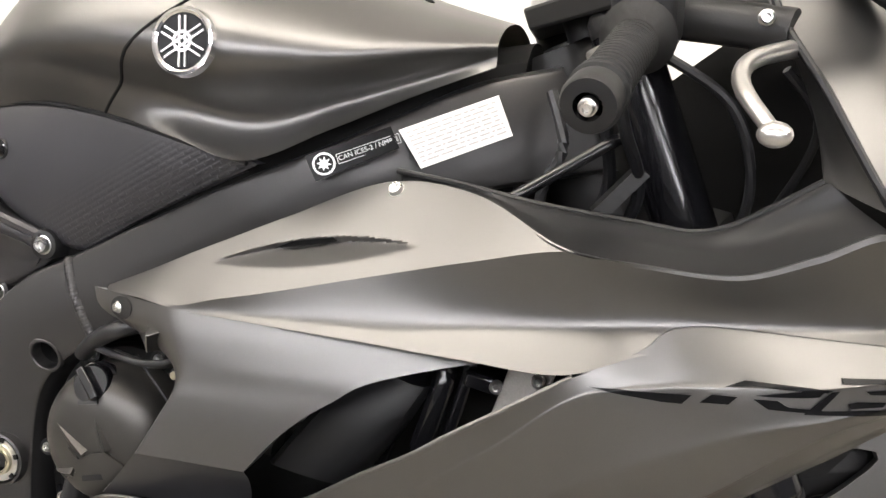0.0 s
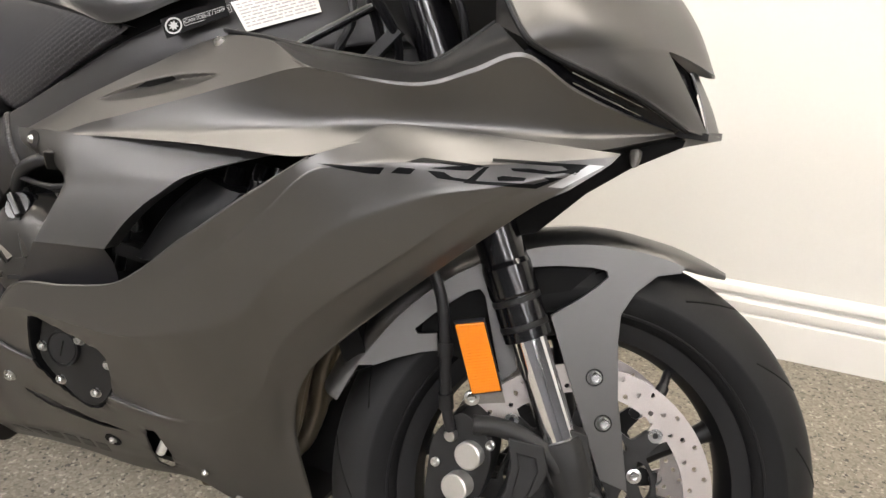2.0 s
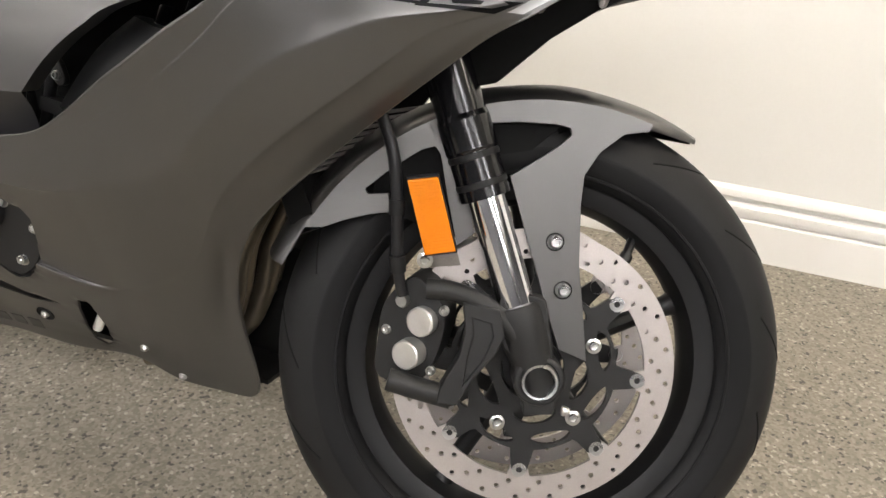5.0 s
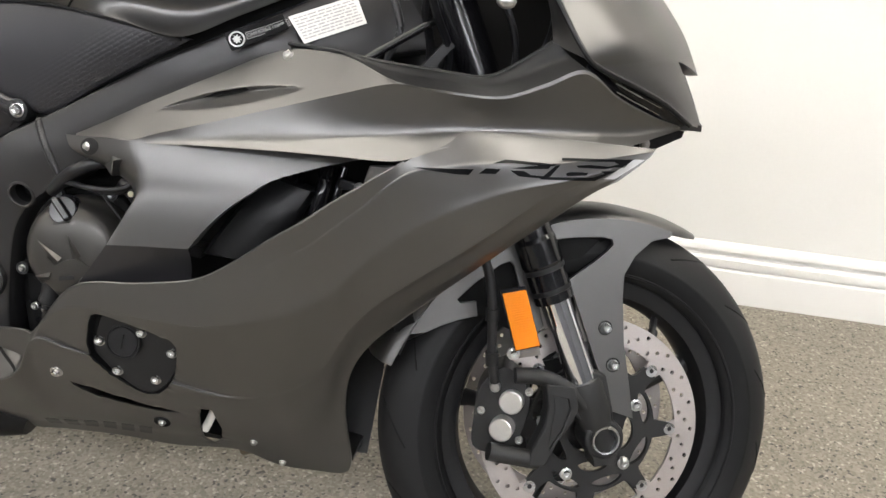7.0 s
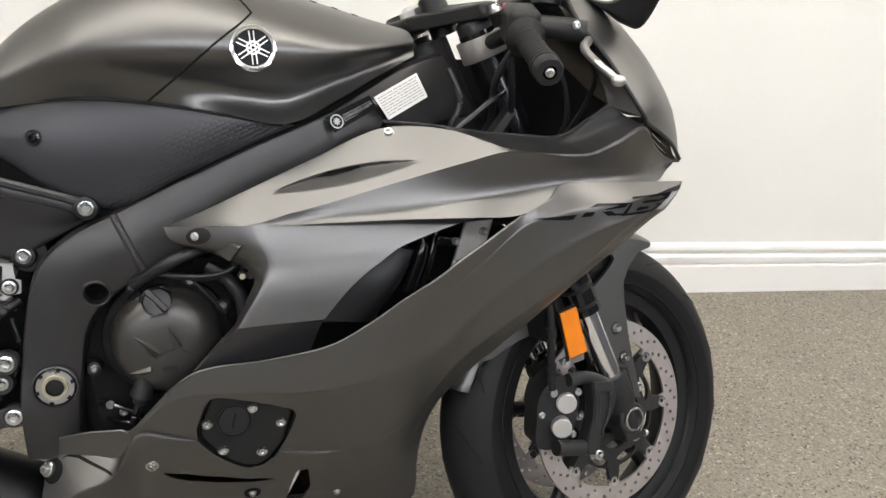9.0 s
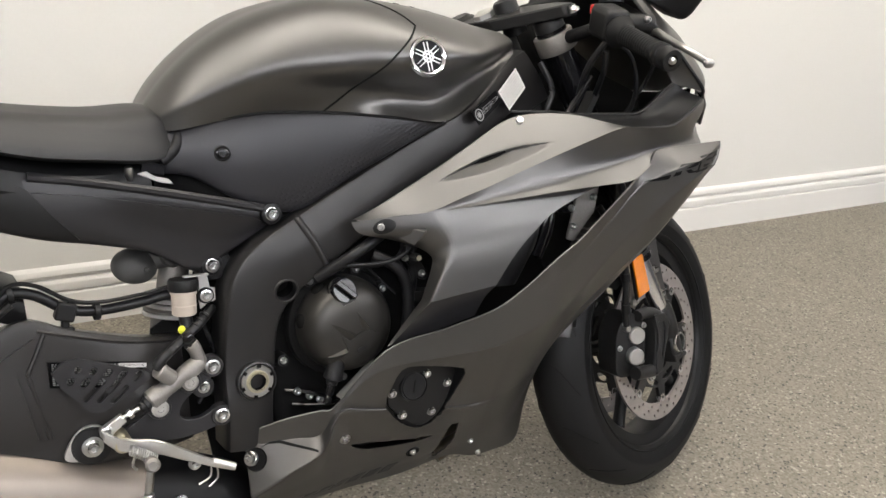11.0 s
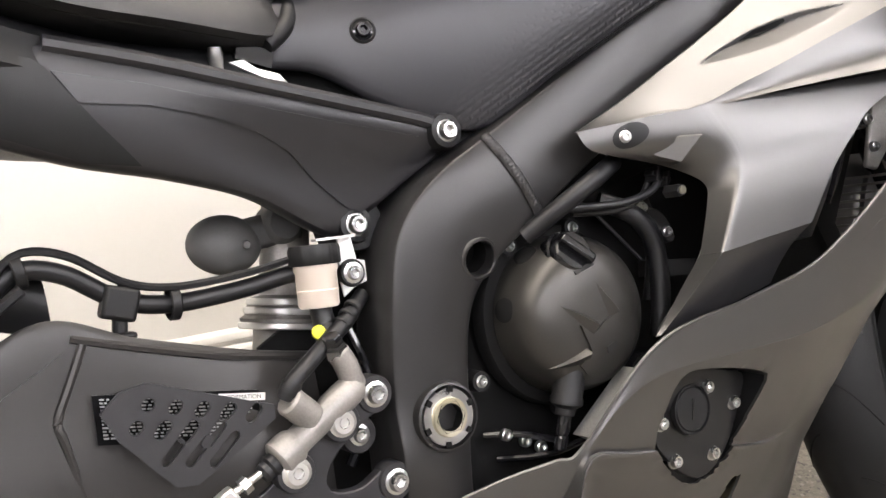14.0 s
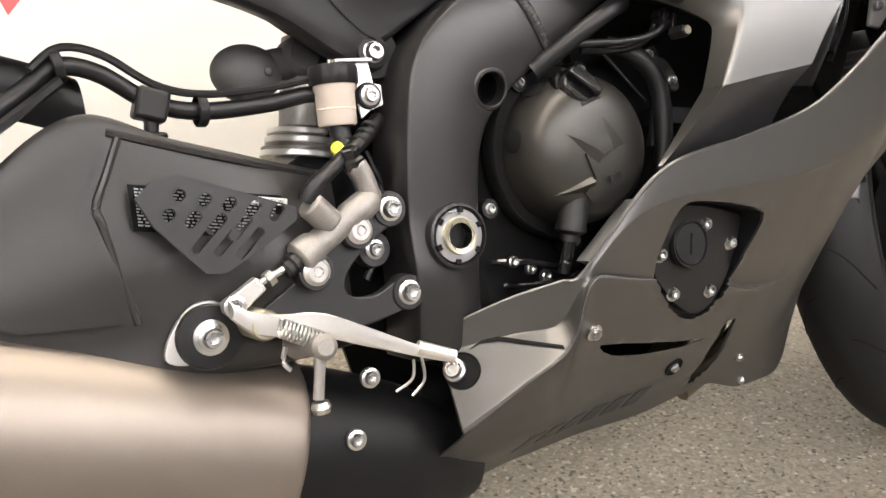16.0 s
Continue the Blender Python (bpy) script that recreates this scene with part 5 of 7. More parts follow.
    for _ in range(45):
        near = net.copy()
        near[1:-1, 1:-1] = (net[:-2, 1:-1] + net[2:, 1:-1] + net[1:-1, :-2] + net[1:-1, 2:]) / 4
        net += (near - net) * weight[:, :, None]
    # fullness of the flank between shoulder and front edge
    full = np.clip((net[:, :, 0] + 0.46) / 0.14, 0, 1) * np.clip((0.02 - net[:, :, 0]) / 0.20, 0, 1)
    net[:, :, 1] -= 0.013 * full * np.sin(np.pi * np.clip((js - 6) / 114, 0, 1)) ** 2.2
    for v, q in zip(bm.verts, net.reshape(-1, 3)):
        v.co = q.tolist()
    tree = skin_tree(bm)
    win = [(-0.636, 0.449), (-0.612, 0.445), (-0.590, 0.440), (-0.560, 0.431), (-0.540, 0.423), (-0.534, 0.416), (-0.537, 0.399), (-0.543, 0.378), (-0.550, 0.358), (-0.562, 0.339), (-0.577, 0.326), (-0.596, 0.322), (-0.615, 0.330), (-0.635, 0.346), (-0.651, 0.364), (-0.663, 0.380), (-0.664, 0.399), (-0.653, 0.433), (-0.646, 0.445)]
    slot = [(-0.713, 0.325), (-0.692, 0.321), (-0.638, 0.308), (-0.584, 0.296), (-0.549, 0.289), (-0.588, 0.2895), (-0.645, 0.2965), (-0.672, 0.302), (-0.690, 0.3075), (-0.704, 0.316)]
    port = [(-0.527, 0.302), (-0.511, 0.303), (-0.509, 0.290), (-0.505, 0.262), (-0.512, 0.236), (-0.530, 0.222), (-0.540, 0.236), (-0.536, 0.262), (-0.532, 0.284)]
    for w in (win, slot, port):
        cut_window(bm, w)
    ob = part("lower_fairing", thick(bm, (0, 0.0035, 0)), SATIN, bike, "large satin grey lower side fairing", 26)
    cleft = [(-0.841, 0.3505), (-0.829, 0.3575), (-0.815, 0.3585), (-0.795, 0.351), (-0.772, 0.343), (-0.773, 0.340), (-0.796, 0.3475), (-0.817, 0.3545), (-0.831, 0.3545)]
    part("panel_cleft", decal(tree, cleft, 0.0006), DARK, ob, "dark cleft where two panels meet")
    # round screw ports and the slit behind the window
    for x, z, me in ((-0.463, 0.240, SCREW), (-0.723, 0.341, BOLT), (-0.428, 0.197, SCREW)):
        p, nrm = on_skin(tree, x, z)
        bolt(ob, p + nrm * 0.0008, nrm, me)
    # dark discs on the skin stand for the shade in sunk bolt wells
    p, nrm = on_skin(tree, -0.851, 0.3345)
    part("bolt_well_shade", lathe([(0.0, 0.0004), (0.0150, 0.0004), (0.0162, 0.0014), (0.0172, 0.0), (0.0172, -0.004)], 32, p, tuple(nrm), cap=False), DARK, ob)
    bolt(ob, p + nrm * 0.001 + Vector((-0.006, 0.003, 0.002)), nrm, BIG_BOLT)
    p, nrm = on_skin(tree, -0.590, 0.266)
    part("bolt_well_shade", lathe([(0.0, 0.0004), (0.010, 0.0004), (0.0115, 0.0015), (0.012, 0.0), (0.012, -0.003)], 24, p, tuple(nrm), cap=False), DARK, ob)
    bolt(ob, p + nrm * 0.001, nrm, SCREW)
    part("drain_hose", tube([(-0.540, -0.078, 0.246), (-0.526, -0.084, 0.276), (-0.514, -0.090, 0.310)], 0.0065, 10, 10), WHITE_HOSE, ob, "pale drain hose behind the slanted port")
    tops = [row[0] for row in secs[1:14]]
    part("fairing_edge", tube([q + Vector((0, 0.0018, 0)) for q in tops], 0.0021, 120, 8), SATIN, ob, "rolled top edge of the panel")
    # dark ghost lettering of the maker as six plain slanted bars
    for k in range(6):
        x = -0.782 + 0.0285 * k
        z = 0.2240 + 0.0010 * k
        part("maker_bar", decal(tree, [(x, z), (x + 0.020, z + 0.0005), (x + 0.029, z + 0.0205), (x + 0.009, z + 0.020)], 0.0005), SUBF, ob)
    # model mark as plain black shapes with a silver edge
    def stroke(*pts):
        part("model_mark", decal(tree, list(pts), 0.0007), BLACK_LABEL, ob, "black stroke of the model mark")
    stroke((-0.238, 0.680), (-0.199, 0.682), (-0.1715, 0.684), (-0.177, 0.677), (-0.190, 0.6765), (-0.216, 0.678))
    stroke((-0.166, 0.6796), (-0.148, 0.6804), (-0.143, 0.686), (-0.159, 0.686))
    stroke((-0.152, 0.691), (-0.139, 0.696), (-0.083, 0.695), (-0.087, 0.693), (-0.135, 0.693))
    stroke((-0.1325, 0.688), (-0.107, 0.6925), (-0.087, 0.6956), (-0.092, 0.690), (-0.101, 0.689), (-0.121, 0.688))
    stroke((-0.133, 0.6856), (-0.118, 0.686), (-0.110, 0.682), (-0.0915, 0.6816), (-0.097, 0.679), (-0.123, 0.6796))
    stroke((-0.084, 0.694), (-0.079, 0.695), (-0.091, 0.679), (-0.0997, 0.6784))
    stroke((-0.078, 0.702), (0.0027, 0.7047), (-0.0057, 0.695), (-0.028, 0.695), (-0.013, 0.6986), (-0.019, 0.7012), (-0.0775, 0.6992))
    stroke((-0.062, 0.6953), (-0.045, 0.6968), (-0.017, 0.6953), (-0.028, 0.693), (-0.0587, 0.693))
    stroke((-0.072, 0.686), (-0.0666, 0.688), (-0.047, 0.688), (-0.049, 0.6847), (-0.0706, 0.683))
    stroke((-0.0985, 0.6806), (-0.0407, 0.683), (-0.028, 0.6877), (-0.033, 0.690), (-0.0164, 0.691), (-0.0386, 0.6791), (-0.0997, 0.6779))
    part("model_mark_edge", decal(tree, [(0.0050, 0.705), (0.0175, 0.705), (-0.016, 0.6815), (-0.0285, 0.6815)], 0.0007), SILVER_PRINT, ob, "silver stroke at the tip")
    return ob, tree, win


lower, lower_tree, win = lower_fairing()


def alternator_cover():
    """Black engine cover seen through the window of the lower fairing."""
    back = [Vector((x, -0.149 - (z - 0.385) * 0.25, z)) for x, z in win]
    mid = sum(back, Vector()) / len(back)
    back = [mid + (p - mid) * 1.3 for p in back]
    ob = part("engine_side_cover", plate(spline(back, 60, True), 0.03), GLOSS, bike, "black engine side cover in the fairing window")
    # walls of the window reach back to the cover
    rim_loop = [on_skin(lower_tree, q.x, q.z)[0] + Vector((0, 0.003, 0)) for q in spline([(x, 0, z) for x, z in win], 60, True)]
    tunnel = bmesh.new()
    rings = [[tunnel.verts.new(q) for q in rim_loop], [tunnel.verts.new(Vector((q.x, -0.140 - (q.z - 0.385) * 0.25, q.z)) + (Vector((q.x, 0, q.z)) - Vector((mid.x, 0, mid.z))) * 0.05) for q in rim_loop]]
    for k in range(60):
        tunnel.faces.new((rings[0][k], rings[0][(k + 1) % 60], rings[1][(k + 1) % 60], rings[1][k]))
    part("window_wall", tunnel, PLASTIC, ob)
    wide = [mid + (p - mid) * 0.86 + Vector((0, -0.012, 0)) for p in back]
    bevel(part("cover_flange", plate(spline(wide, 60, True), 0.016), PLASTIC, ob), 0.002)
    rim = [mid + (p - mid) * 0.70 + Vector((0.002, -0.023, 0.001)) for p in back]
    plt = part("cover_plate", plate(spline(rim, 60, True), 0.012), PLASTIC, ob)
    bevel(plt, 0.003, 3)
    c = Vector((-0.615, -0.182, 0.405))
    part("inspection_cap", lathe([(0, 0.0006), (0.0195, 0.0006), (0.0205, -0.0008), (0.0212, -0.0008), (0.022, 0.001), (0.0232, 0.001), (0.0240, -0.004)], 40, c, SIDE, cap=False), PLASTIC, ob)
    part("cap_slot", box((0.0016, 0.001, 0.020), pose(c.x, c.y - 0.0008, c.z, 0, 12, 0)), GLOSS, ob)
    for x, z in ((-0.650, 0.401), (-0.591, 0.420), (-0.552, 0.394), (-0.578, 0.350), (-0.630, 0.358)):
        part("cover_boss", lathe([(0, 0.004), (0.008, 0.004), (0.009, -0.012)], 20, (x, -0.166 - (z - 0.385) * 0.25, z), SIDE, cap=False), GLOSS, ob)
        bolt(ob, (x, -0.1705 - (z - 0.385) * 0.25, z), SIDE, COVER_SCREW)


alternator_cover()


def cockpit_trim():
    """Black inner lip round the cockpit, the side duct and the screen."""
    secs = []
    def sec(a, b):
        a, b = Vector(a), Vector(b)
        secs.append([a + Vector((0, 0.04, -0.02)), a, a.lerp(b, 0.5) + Vector((0, 0.006, 0)), b])
    upper = ((-0.410, -0.184, 0.802), (-0.350, -0.199, 0.797), (-0.288, -0.208, 0.789), (-0.209, -0.212, 0.783), (-0.180, -0.213, 0.781), (-0.155, -0.214, 0.788), (-0.127, -0.217, 0.806), (-0.099, -0.221, 0.826))
    lower = ((-0.405, -0.189, 0.796), (-0.335, -0.220, 0.792), (-0.268, -0.277, 0.769), (-0.220, -0.275, 0.764), (-0.160, -0.269, 0.7625), (-0.125, -0.265, 0.770), (-0.095, -0.262, 0.784), (-0.061, -0.254, 0.799))
    for a, b in zip(upper, lower):
        sec(a, b)
    ob = part("cockpit_trim", loft(secs, 60, 24), PLASTIC, bike, "black plastic trim along the cockpit edge", 24)
    part("trim_bead", tube(upper, 0.0026, 60, 8), PLASTIC, ob)
    # near-black sheet for the shaded pocket below the light facet, before the frame
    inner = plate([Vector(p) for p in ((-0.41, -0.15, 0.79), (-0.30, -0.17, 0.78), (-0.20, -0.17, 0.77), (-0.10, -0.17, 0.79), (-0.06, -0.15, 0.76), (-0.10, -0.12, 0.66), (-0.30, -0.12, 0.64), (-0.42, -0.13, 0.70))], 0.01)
    part("pocket_shade_sheet", inner, DARK, ob)
    return ob


cockpit_trim()


def front_cowl():
    """Nose cowl and screen surround, mirrored on both sides."""
    def half(s):
        secs = []
        def sec(*pts):
            secs.append([Vector((x, y * s, z)) for x, y, z in pts])
        sec((-0.150, -0.170, 0.985), (-0.120, -0.150, 0.995), (-0.098, -0.118, 1.001), (-0.070, -0.050, 1.010), (-0.060, 0.0, 1.012))
        sec((-0.138, -0.205, 0.935), (-0.098, -0.182, 0.944), (-0.055, -0.140, 0.952), (-0.018, -0.060, 0.962), (-0.010, 0.0, 0.965))
        sec((-0.108, -0.232, 0.888), (-0.062, -0.206, 0.895), (-0.014, -0.158, 0.902), (0.026, -0.062, 0.910), (0.034, 0.0, 0.912))
        sec((-0.066, -0.252, 0.822), (-0.020, -0.216, 0.840), (0.030, -0.146, 0.853), (0.068, -0.062, 0.857), (0.076, 0.0, 0.858))
        sec((-0.046, -0.237, 0.803), (0.008, -0.194, 0.812), (0.055, -0.135, 0.819), (0.096, -0.049, 0.808), (0.101, 0.0, 0.807))
        return secs
    def shell(s):
        """Half of the cowl with the pointed fin below its beak, as one skin."""
        bm = loft(half(-s), 50, 29)
        rows = [[curve_at([Vector(q) for q in half(-s)[-1]], k / 28) for k in range(15)]]
        ends = [rows[0][0], *(Vector((x, -y * s, z)) for x, y, z in ((0.003, -0.198, 0.785), (0.042, -0.160, 0.769), (0.082, -0.117, 0.745)))]
        tips = [rows[0][-1], *(Vector((x, -y * s, z)) for x, y, z in ((0.072, -0.119, 0.793), (0.089, -0.100, 0.766), (0.104, -0.080, 0.740)))]
        for k in range(1, 19):
            a, b = curve_at(ends, k / 18), curve_at(tips, k / 18)
            bow = [q - rows[0][0].lerp(rows[0][-1], n / 14) for n, q in enumerate(rows[0])]
            rows.append([a.lerp(b, n / 14) + bow[n] * (1 - k / 18) for n in range(15)])
        made = [[bm.verts.new(q) for q in row] for row in rows]
        for r0, r1 in zip(made, made[1:]):
            for n in range(14):
                bm.faces.new((r0[n], r0[n + 1], r1[n + 1], r1[n]))
        bmesh.ops.remove_doubles(bm, verts=bm.verts, dist=0.0001)
        return thick(bm, (-0.003, 0.002 * -s, 0))
    ob = part("front_cowl", shell(-1), SATIN, bike, "satin grey nose cowl with pointed side fin", 30)
    part("front_cowl_left", shell(1), SATIN, ob)
    # black pockets inside the fins and the nose between them
    for s in (-1, 1):
        pocket = [[Vector((x, -y * s, z)) for x, y, z in row] for row in (((0.044, -0.132, 0.814), (0.066, -0.085, 0.808), (0.074, -0.046, 0.804)), ((0.060, -0.112, 0.788), (0.076, -0.080, 0.782), (0.088, -0.056, 0.775)), ((0.094, -0.084, 0.742), (0.098, -0.074, 0.741), (0.102, -0.062, 0.740)))]
        part("nose_pocket", thick(loft(pocket, 14, 12), (-0.002, 0, 0)), LENS_BLACK, ob, "black pocket beside the nose tip")
        nose = [[Vector((x, -y * s, z)) for x, y, z in row] for row in (((0.078, -0.064, 0.806), (0.082, -0.030, 0.807), (0.083, 0.0, 0.807)), ((0.094, -0.064, 0.772), (0.101, -0.030, 0.772), (0.103, 0.0, 0.772)), ((0.104, -0.066, 0.741), (0.114, -0.030, 0.741), (0.116, 0.0, 0.741)))]
        part("nose_centre", thick(loft(nose, 16, 14), (-0.002, 0, 0)), SATIN, ob, "grey middle of the nose", 30)
    edge = [(-0.152, -0.172, 0.985), (-0.140, -0.207, 0.935), (-0.110, -0.234, 0.888), (-0.068, -0.255, 0.820), (-0.046, -0.238, 0.802), (0.003, -0.199, 0.784), (0.042, -0.161, 0.768), (0.082, -0.118, 0.744)]
    part("cowl_edge", tube(edge, 0.0032, 50, 8), PLASTIC, ob, "black rubber edge of the cowl")
    # panel between the cowl edge and the cockpit
    secs = [[Vector(p) for p in row] for row in (((-0.152, -0.162, 0.965), (-0.148, -0.184, 0.953), (-0.142, -0.203, 0.937)), ((-0.123, -0.192, 0.905), (-0.117, -0.214, 0.896), (-0.110, -0.232, 0.887)), ((-0.107, -0.207, 0.865), (-0.098, -0.228, 0.857), (-0.086, -0.244, 0.849)), ((-0.099, -0.221, 0.826), (-0.082, -0.238, 0.818), (-0.062, -0.252, 0.810)))]
    part("cowl_inner_panel", thick(loft(secs, 24, 12), (0, 0.003, 0)), SATIN, ob, "grey inner cowl panel")
    # headlamp slit with smoked lens
    rows = []
    for a, b, d in (((-0.058, -0.245, 0.808), (-0.062, -0.256, 0.797), 0.002), ((-0.022, -0.217, 0.794), (-0.020, -0.212, 0.772), 0.009), ((0.003, -0.196, 0.785), (0.002, -0.186, 0.763), 0.011), ((0.042, -0.158, 0.769), (0.037, -0.147, 0.750), 0.008), ((0.080, -0.116, 0.745), (0.070, -0.117, 0.741), 0.002)):
        a, b = Vector(a), Vector(b)
        rows.append([a + Vector((-0.004, 0.004, 0.001)), a.lerp(b, 0.12) + Vector((-d * 0.6, d, 0)), a.lerp(b, 0.6) + Vector((-d * 0.6, d, 0)), b + Vector((-0.003, 0.003, -0.003))])
    lens = part("headlamp_lens", loft(rows, 40, 14), LENS_BLACK, ob, "smoked slim headlamp lens")
    for f, r in ((0.20, 0.0006), (0.62, 0.0005)):
        part("lamp_element", tube([a[1].lerp(a[3], f) + Vector((0.003, -0.004, 0)) for a in rows[1:4]], r, 16, 6), STEEL, lens, "thin bright strip in the lens")
    # underside of the nose
    under = [Vector(p) for p in ((0.066, -0.118, 0.738), (0.104, -0.085, 0.736), (0.118, 0.0, 0.738), (0.104, 0.085, 0.736), (0.066, 0.118, 0.738), (-0.03, 0.17, 0.70), (-0.14, 0.12, 0.66), (-0.14, -0.12, 0.66), (-0.03, -0.17, 0.70))]
    part("nose_underside", plate(under, 0.008, way=(0, 0, 1)), PLASTIC, ob, "black underside of the nose with intake")
    duct = [(0.082, 0.735), (0.080, 0.727), (0.030, 0.699), (-0.013, 0.667), (-0.062, 0.617), (-0.12, 0.60), (-0.16, 0.64), (-0.10, 0.72), (0.05, 0.737)]
    duct = part("intake_duct", plate([Vector((x, -0.090, z)) for x, z in duct], 0.10, way=(-0.14, 0.99, 0.02)), DARK, ob, "black intake duct under the nose")
    for q, turn_y in (((-0.026, -0.099, 0.700), 20), ((0.034, -0.099, 0.711), -10)):
        clip = part("cowl_clip", loft([[Vector(q) + Vector(r) for r in ((-w, h, 0.008), (w, h, 0.008), (w * 0.6, h, -0.008), (-w * 0.6, h, -0.008))] for w, h in ((0.006, 0.006), (0.005, -0.001), (0.003, -0.003))], 8, 16, True, True), ALU, ob, "pale clip under the nose")
    part("mirror_stalk", loft([[Vector((-0.088, -0.165, 0.955)) + Vector(q) for q in ((-0.025, 0, 0.02), (0.02, -0.02, -0.01), (0.03, 0, -0.012), (-0.01, 0.02, 0.022))], [Vector((-0.060, -0.205, 0.955)) + Vector(q) for q in ((-0.014, 0, 0.018), (0.012, -0.012, -0.01), (0.018, 0, -0.012), (-0.006, 0.014, 0.018))], [Vector((-0.045, -0.300, 1.06)) + Vector(q) for q in ((-0.012, 0, 0.012), (0.010, -0.010, -0.008), (0.014, 0, -0.008), (-0.006, 0.010, 0.012))]], 16, 12, True, True), PLASTIC, ob, "black mirror stalk")
    return ob


front_cowl()


def behind_fairing():
    """What shows in the openings: radiator, bracket, hoses, header pipes."""
    rad = part("radiator", box((0.03, 0.24, 0.19), pose(-0.290, 0.0, 0.53, 0, -24, 0)), DARK, bike, "black radiator core behind the front wheel")
    for k in range(9):
        z = 0.50 + k * 0.009
        part("radiator_fin", box((0.004, 0.24, 0.003), pose(-0.245 + k * 0.0085, -0.03, z, 0, 0, 0)), ALU, rad)
    # two near-black backing sheets take the place of deep shade in the openings
    blk = part("window_shade_sheet", plate([Vector(p) for p in ((-0.66, -0.10, 0.64), (-0.30, -0.12, 0.70), (-0.20, -0.12, 0.64), (-0.30, -0.11, 0.46), (-0.52, -0.10, 0.44), (-0.66, -0.10, 0.44))], 0.02), DARK, bike, "near-black backing sheet behind the fairing window")
    part("cockpit_shade_sheet", plate([Vector(p) for p in ((-0.33, 0.06, 0.90), (-0.20, 0.10, 0.90), (-0.13, 0.14, 0.96), (-0.02, 0.12, 0.90), (0.03, 0.09, 0.845), (0.085, 0.045, 0.802), (0.080, 0.045, 0.745), (-0.07, 0.12, 0.72), (-0.20, 0.10, 0.66), (-0.34, 0.10, 0.64))], 0.01), DARK, bike, "near-black sheet for the cockpit's shaded far side")
    part("shroud_duct", loft([[Vector(p) for p in ((-0.500, -0.20, 0.540), (-0.440, -0.205, 0.535), (-0.430, -0.18, 0.53), (-0.500, -0.17, 0.53))], [Vector(p) for p in ((-0.455, -0.205, 0.600), (-0.400, -0.21, 0.590), (-0.39, -0.18, 0.59), (-0.455, -0.17, 0.60))], [Vector(p) for p in ((-0.420, -0.19, 0.640), (-0.375, -0.20, 0.630), (-0.37, -0.17, 0.63), (-0.42, -0.16, 0.64))]], 14, 16, True, True), PLASTIC, blk, "black plastic duct")
    brk = part("radiator_bracket", plate([Vector(p) for p in ((-0.300, -0.205, 0.668), (-0.262, -0.215, 0.672), (-0.275, -0.215, 0.630), (-0.312, -0.205, 0.585), (-0.322, -0.200, 0.590))], 0.006), ALU, blk, "bare aluminium radiator bracket")
    bevel(brk, 0.002)
    bolt(brk, (-0.278, -0.218, 0.655), SIDE, SCREW)
    bolt(brk, (-0.312, -0.206, 0.61), SIDE, SCREW)
    lug = part("mount_lug", box((0.035, 0.02, 0.014), pose(-0.322, -0.19, 0.640, 0, 10, 0)), GLOSS, blk)
    bevel(lug, 0.003)
    bolt(lug, (-0.312, -0.202, 0.640), SIDE, SCREW)
    for pts, r in (([(-0.355, -0.18, 0.66), (-0.36, -0.19, 0.62), (-0.375, -0.18, 0.57)], 0.010), ([(-0.335, -0.18, 0.66), (-0.345, -0.185, 0.61), (-0.36, -0.17, 0.56)], 0.006), ([(-0.40, -0.16, 0.65), (-0.40, -0.18, 0.6), (-0.42, -0.17, 0.54)], 0.012)):
        part("coolant_hose", tube(pts, r, 16, 12), GLOSS, blk)
    for k, (dx, y) in enumerate(((0.0, -0.045), (-0.014, 0.0), (0.0, 0.045), (-0.014, 0.09))):
        pts = [(-0.310 + dx, y, 0.52), (-0.330 + dx, y, 0.455), (-0.362 + dx, y, 0.38), (-0.372 + dx, y, 0.30), (-0.40 + dx, y * 0.7, 0.24), (-0.50, y * 0.5, 0.20)]
        part("header_pipe", tube(pts, 0.0155, 26, 14), PIPE, bike, "tan steel exhaust header pipe")
    part("belly_pan", plate([Vector(p) for p in ((-0.90, -0.02, 0.225), (-0.74, -0.02, 0.215), (-0.45, -0.03, 0.205), (-0.33, -0.01, 0.190), (-0.33, 0.15, 0.190), (-0.90, 0.15, 0.225))], 0.006, way=(0, 0, 1)), PLASTIC, bike, "black underside of the belly pan")
    part("left_fairing", plate([Vector(p) for p in ((-0.86, 0.14, 0.36), (-0.60, 0.20, 0.50), (-0.30, 0.22, 0.66), (-0.16, 0.20, 0.67), (-0.20, 0.20, 0.60), (-0.30, 0.16, 0.42), (-0.32, 0.06, 0.17), (-0.86, 0.06, 0.20))], 0.006), PLASTIC, bike, "black inner face of the left side fairing")


behind_fairing()

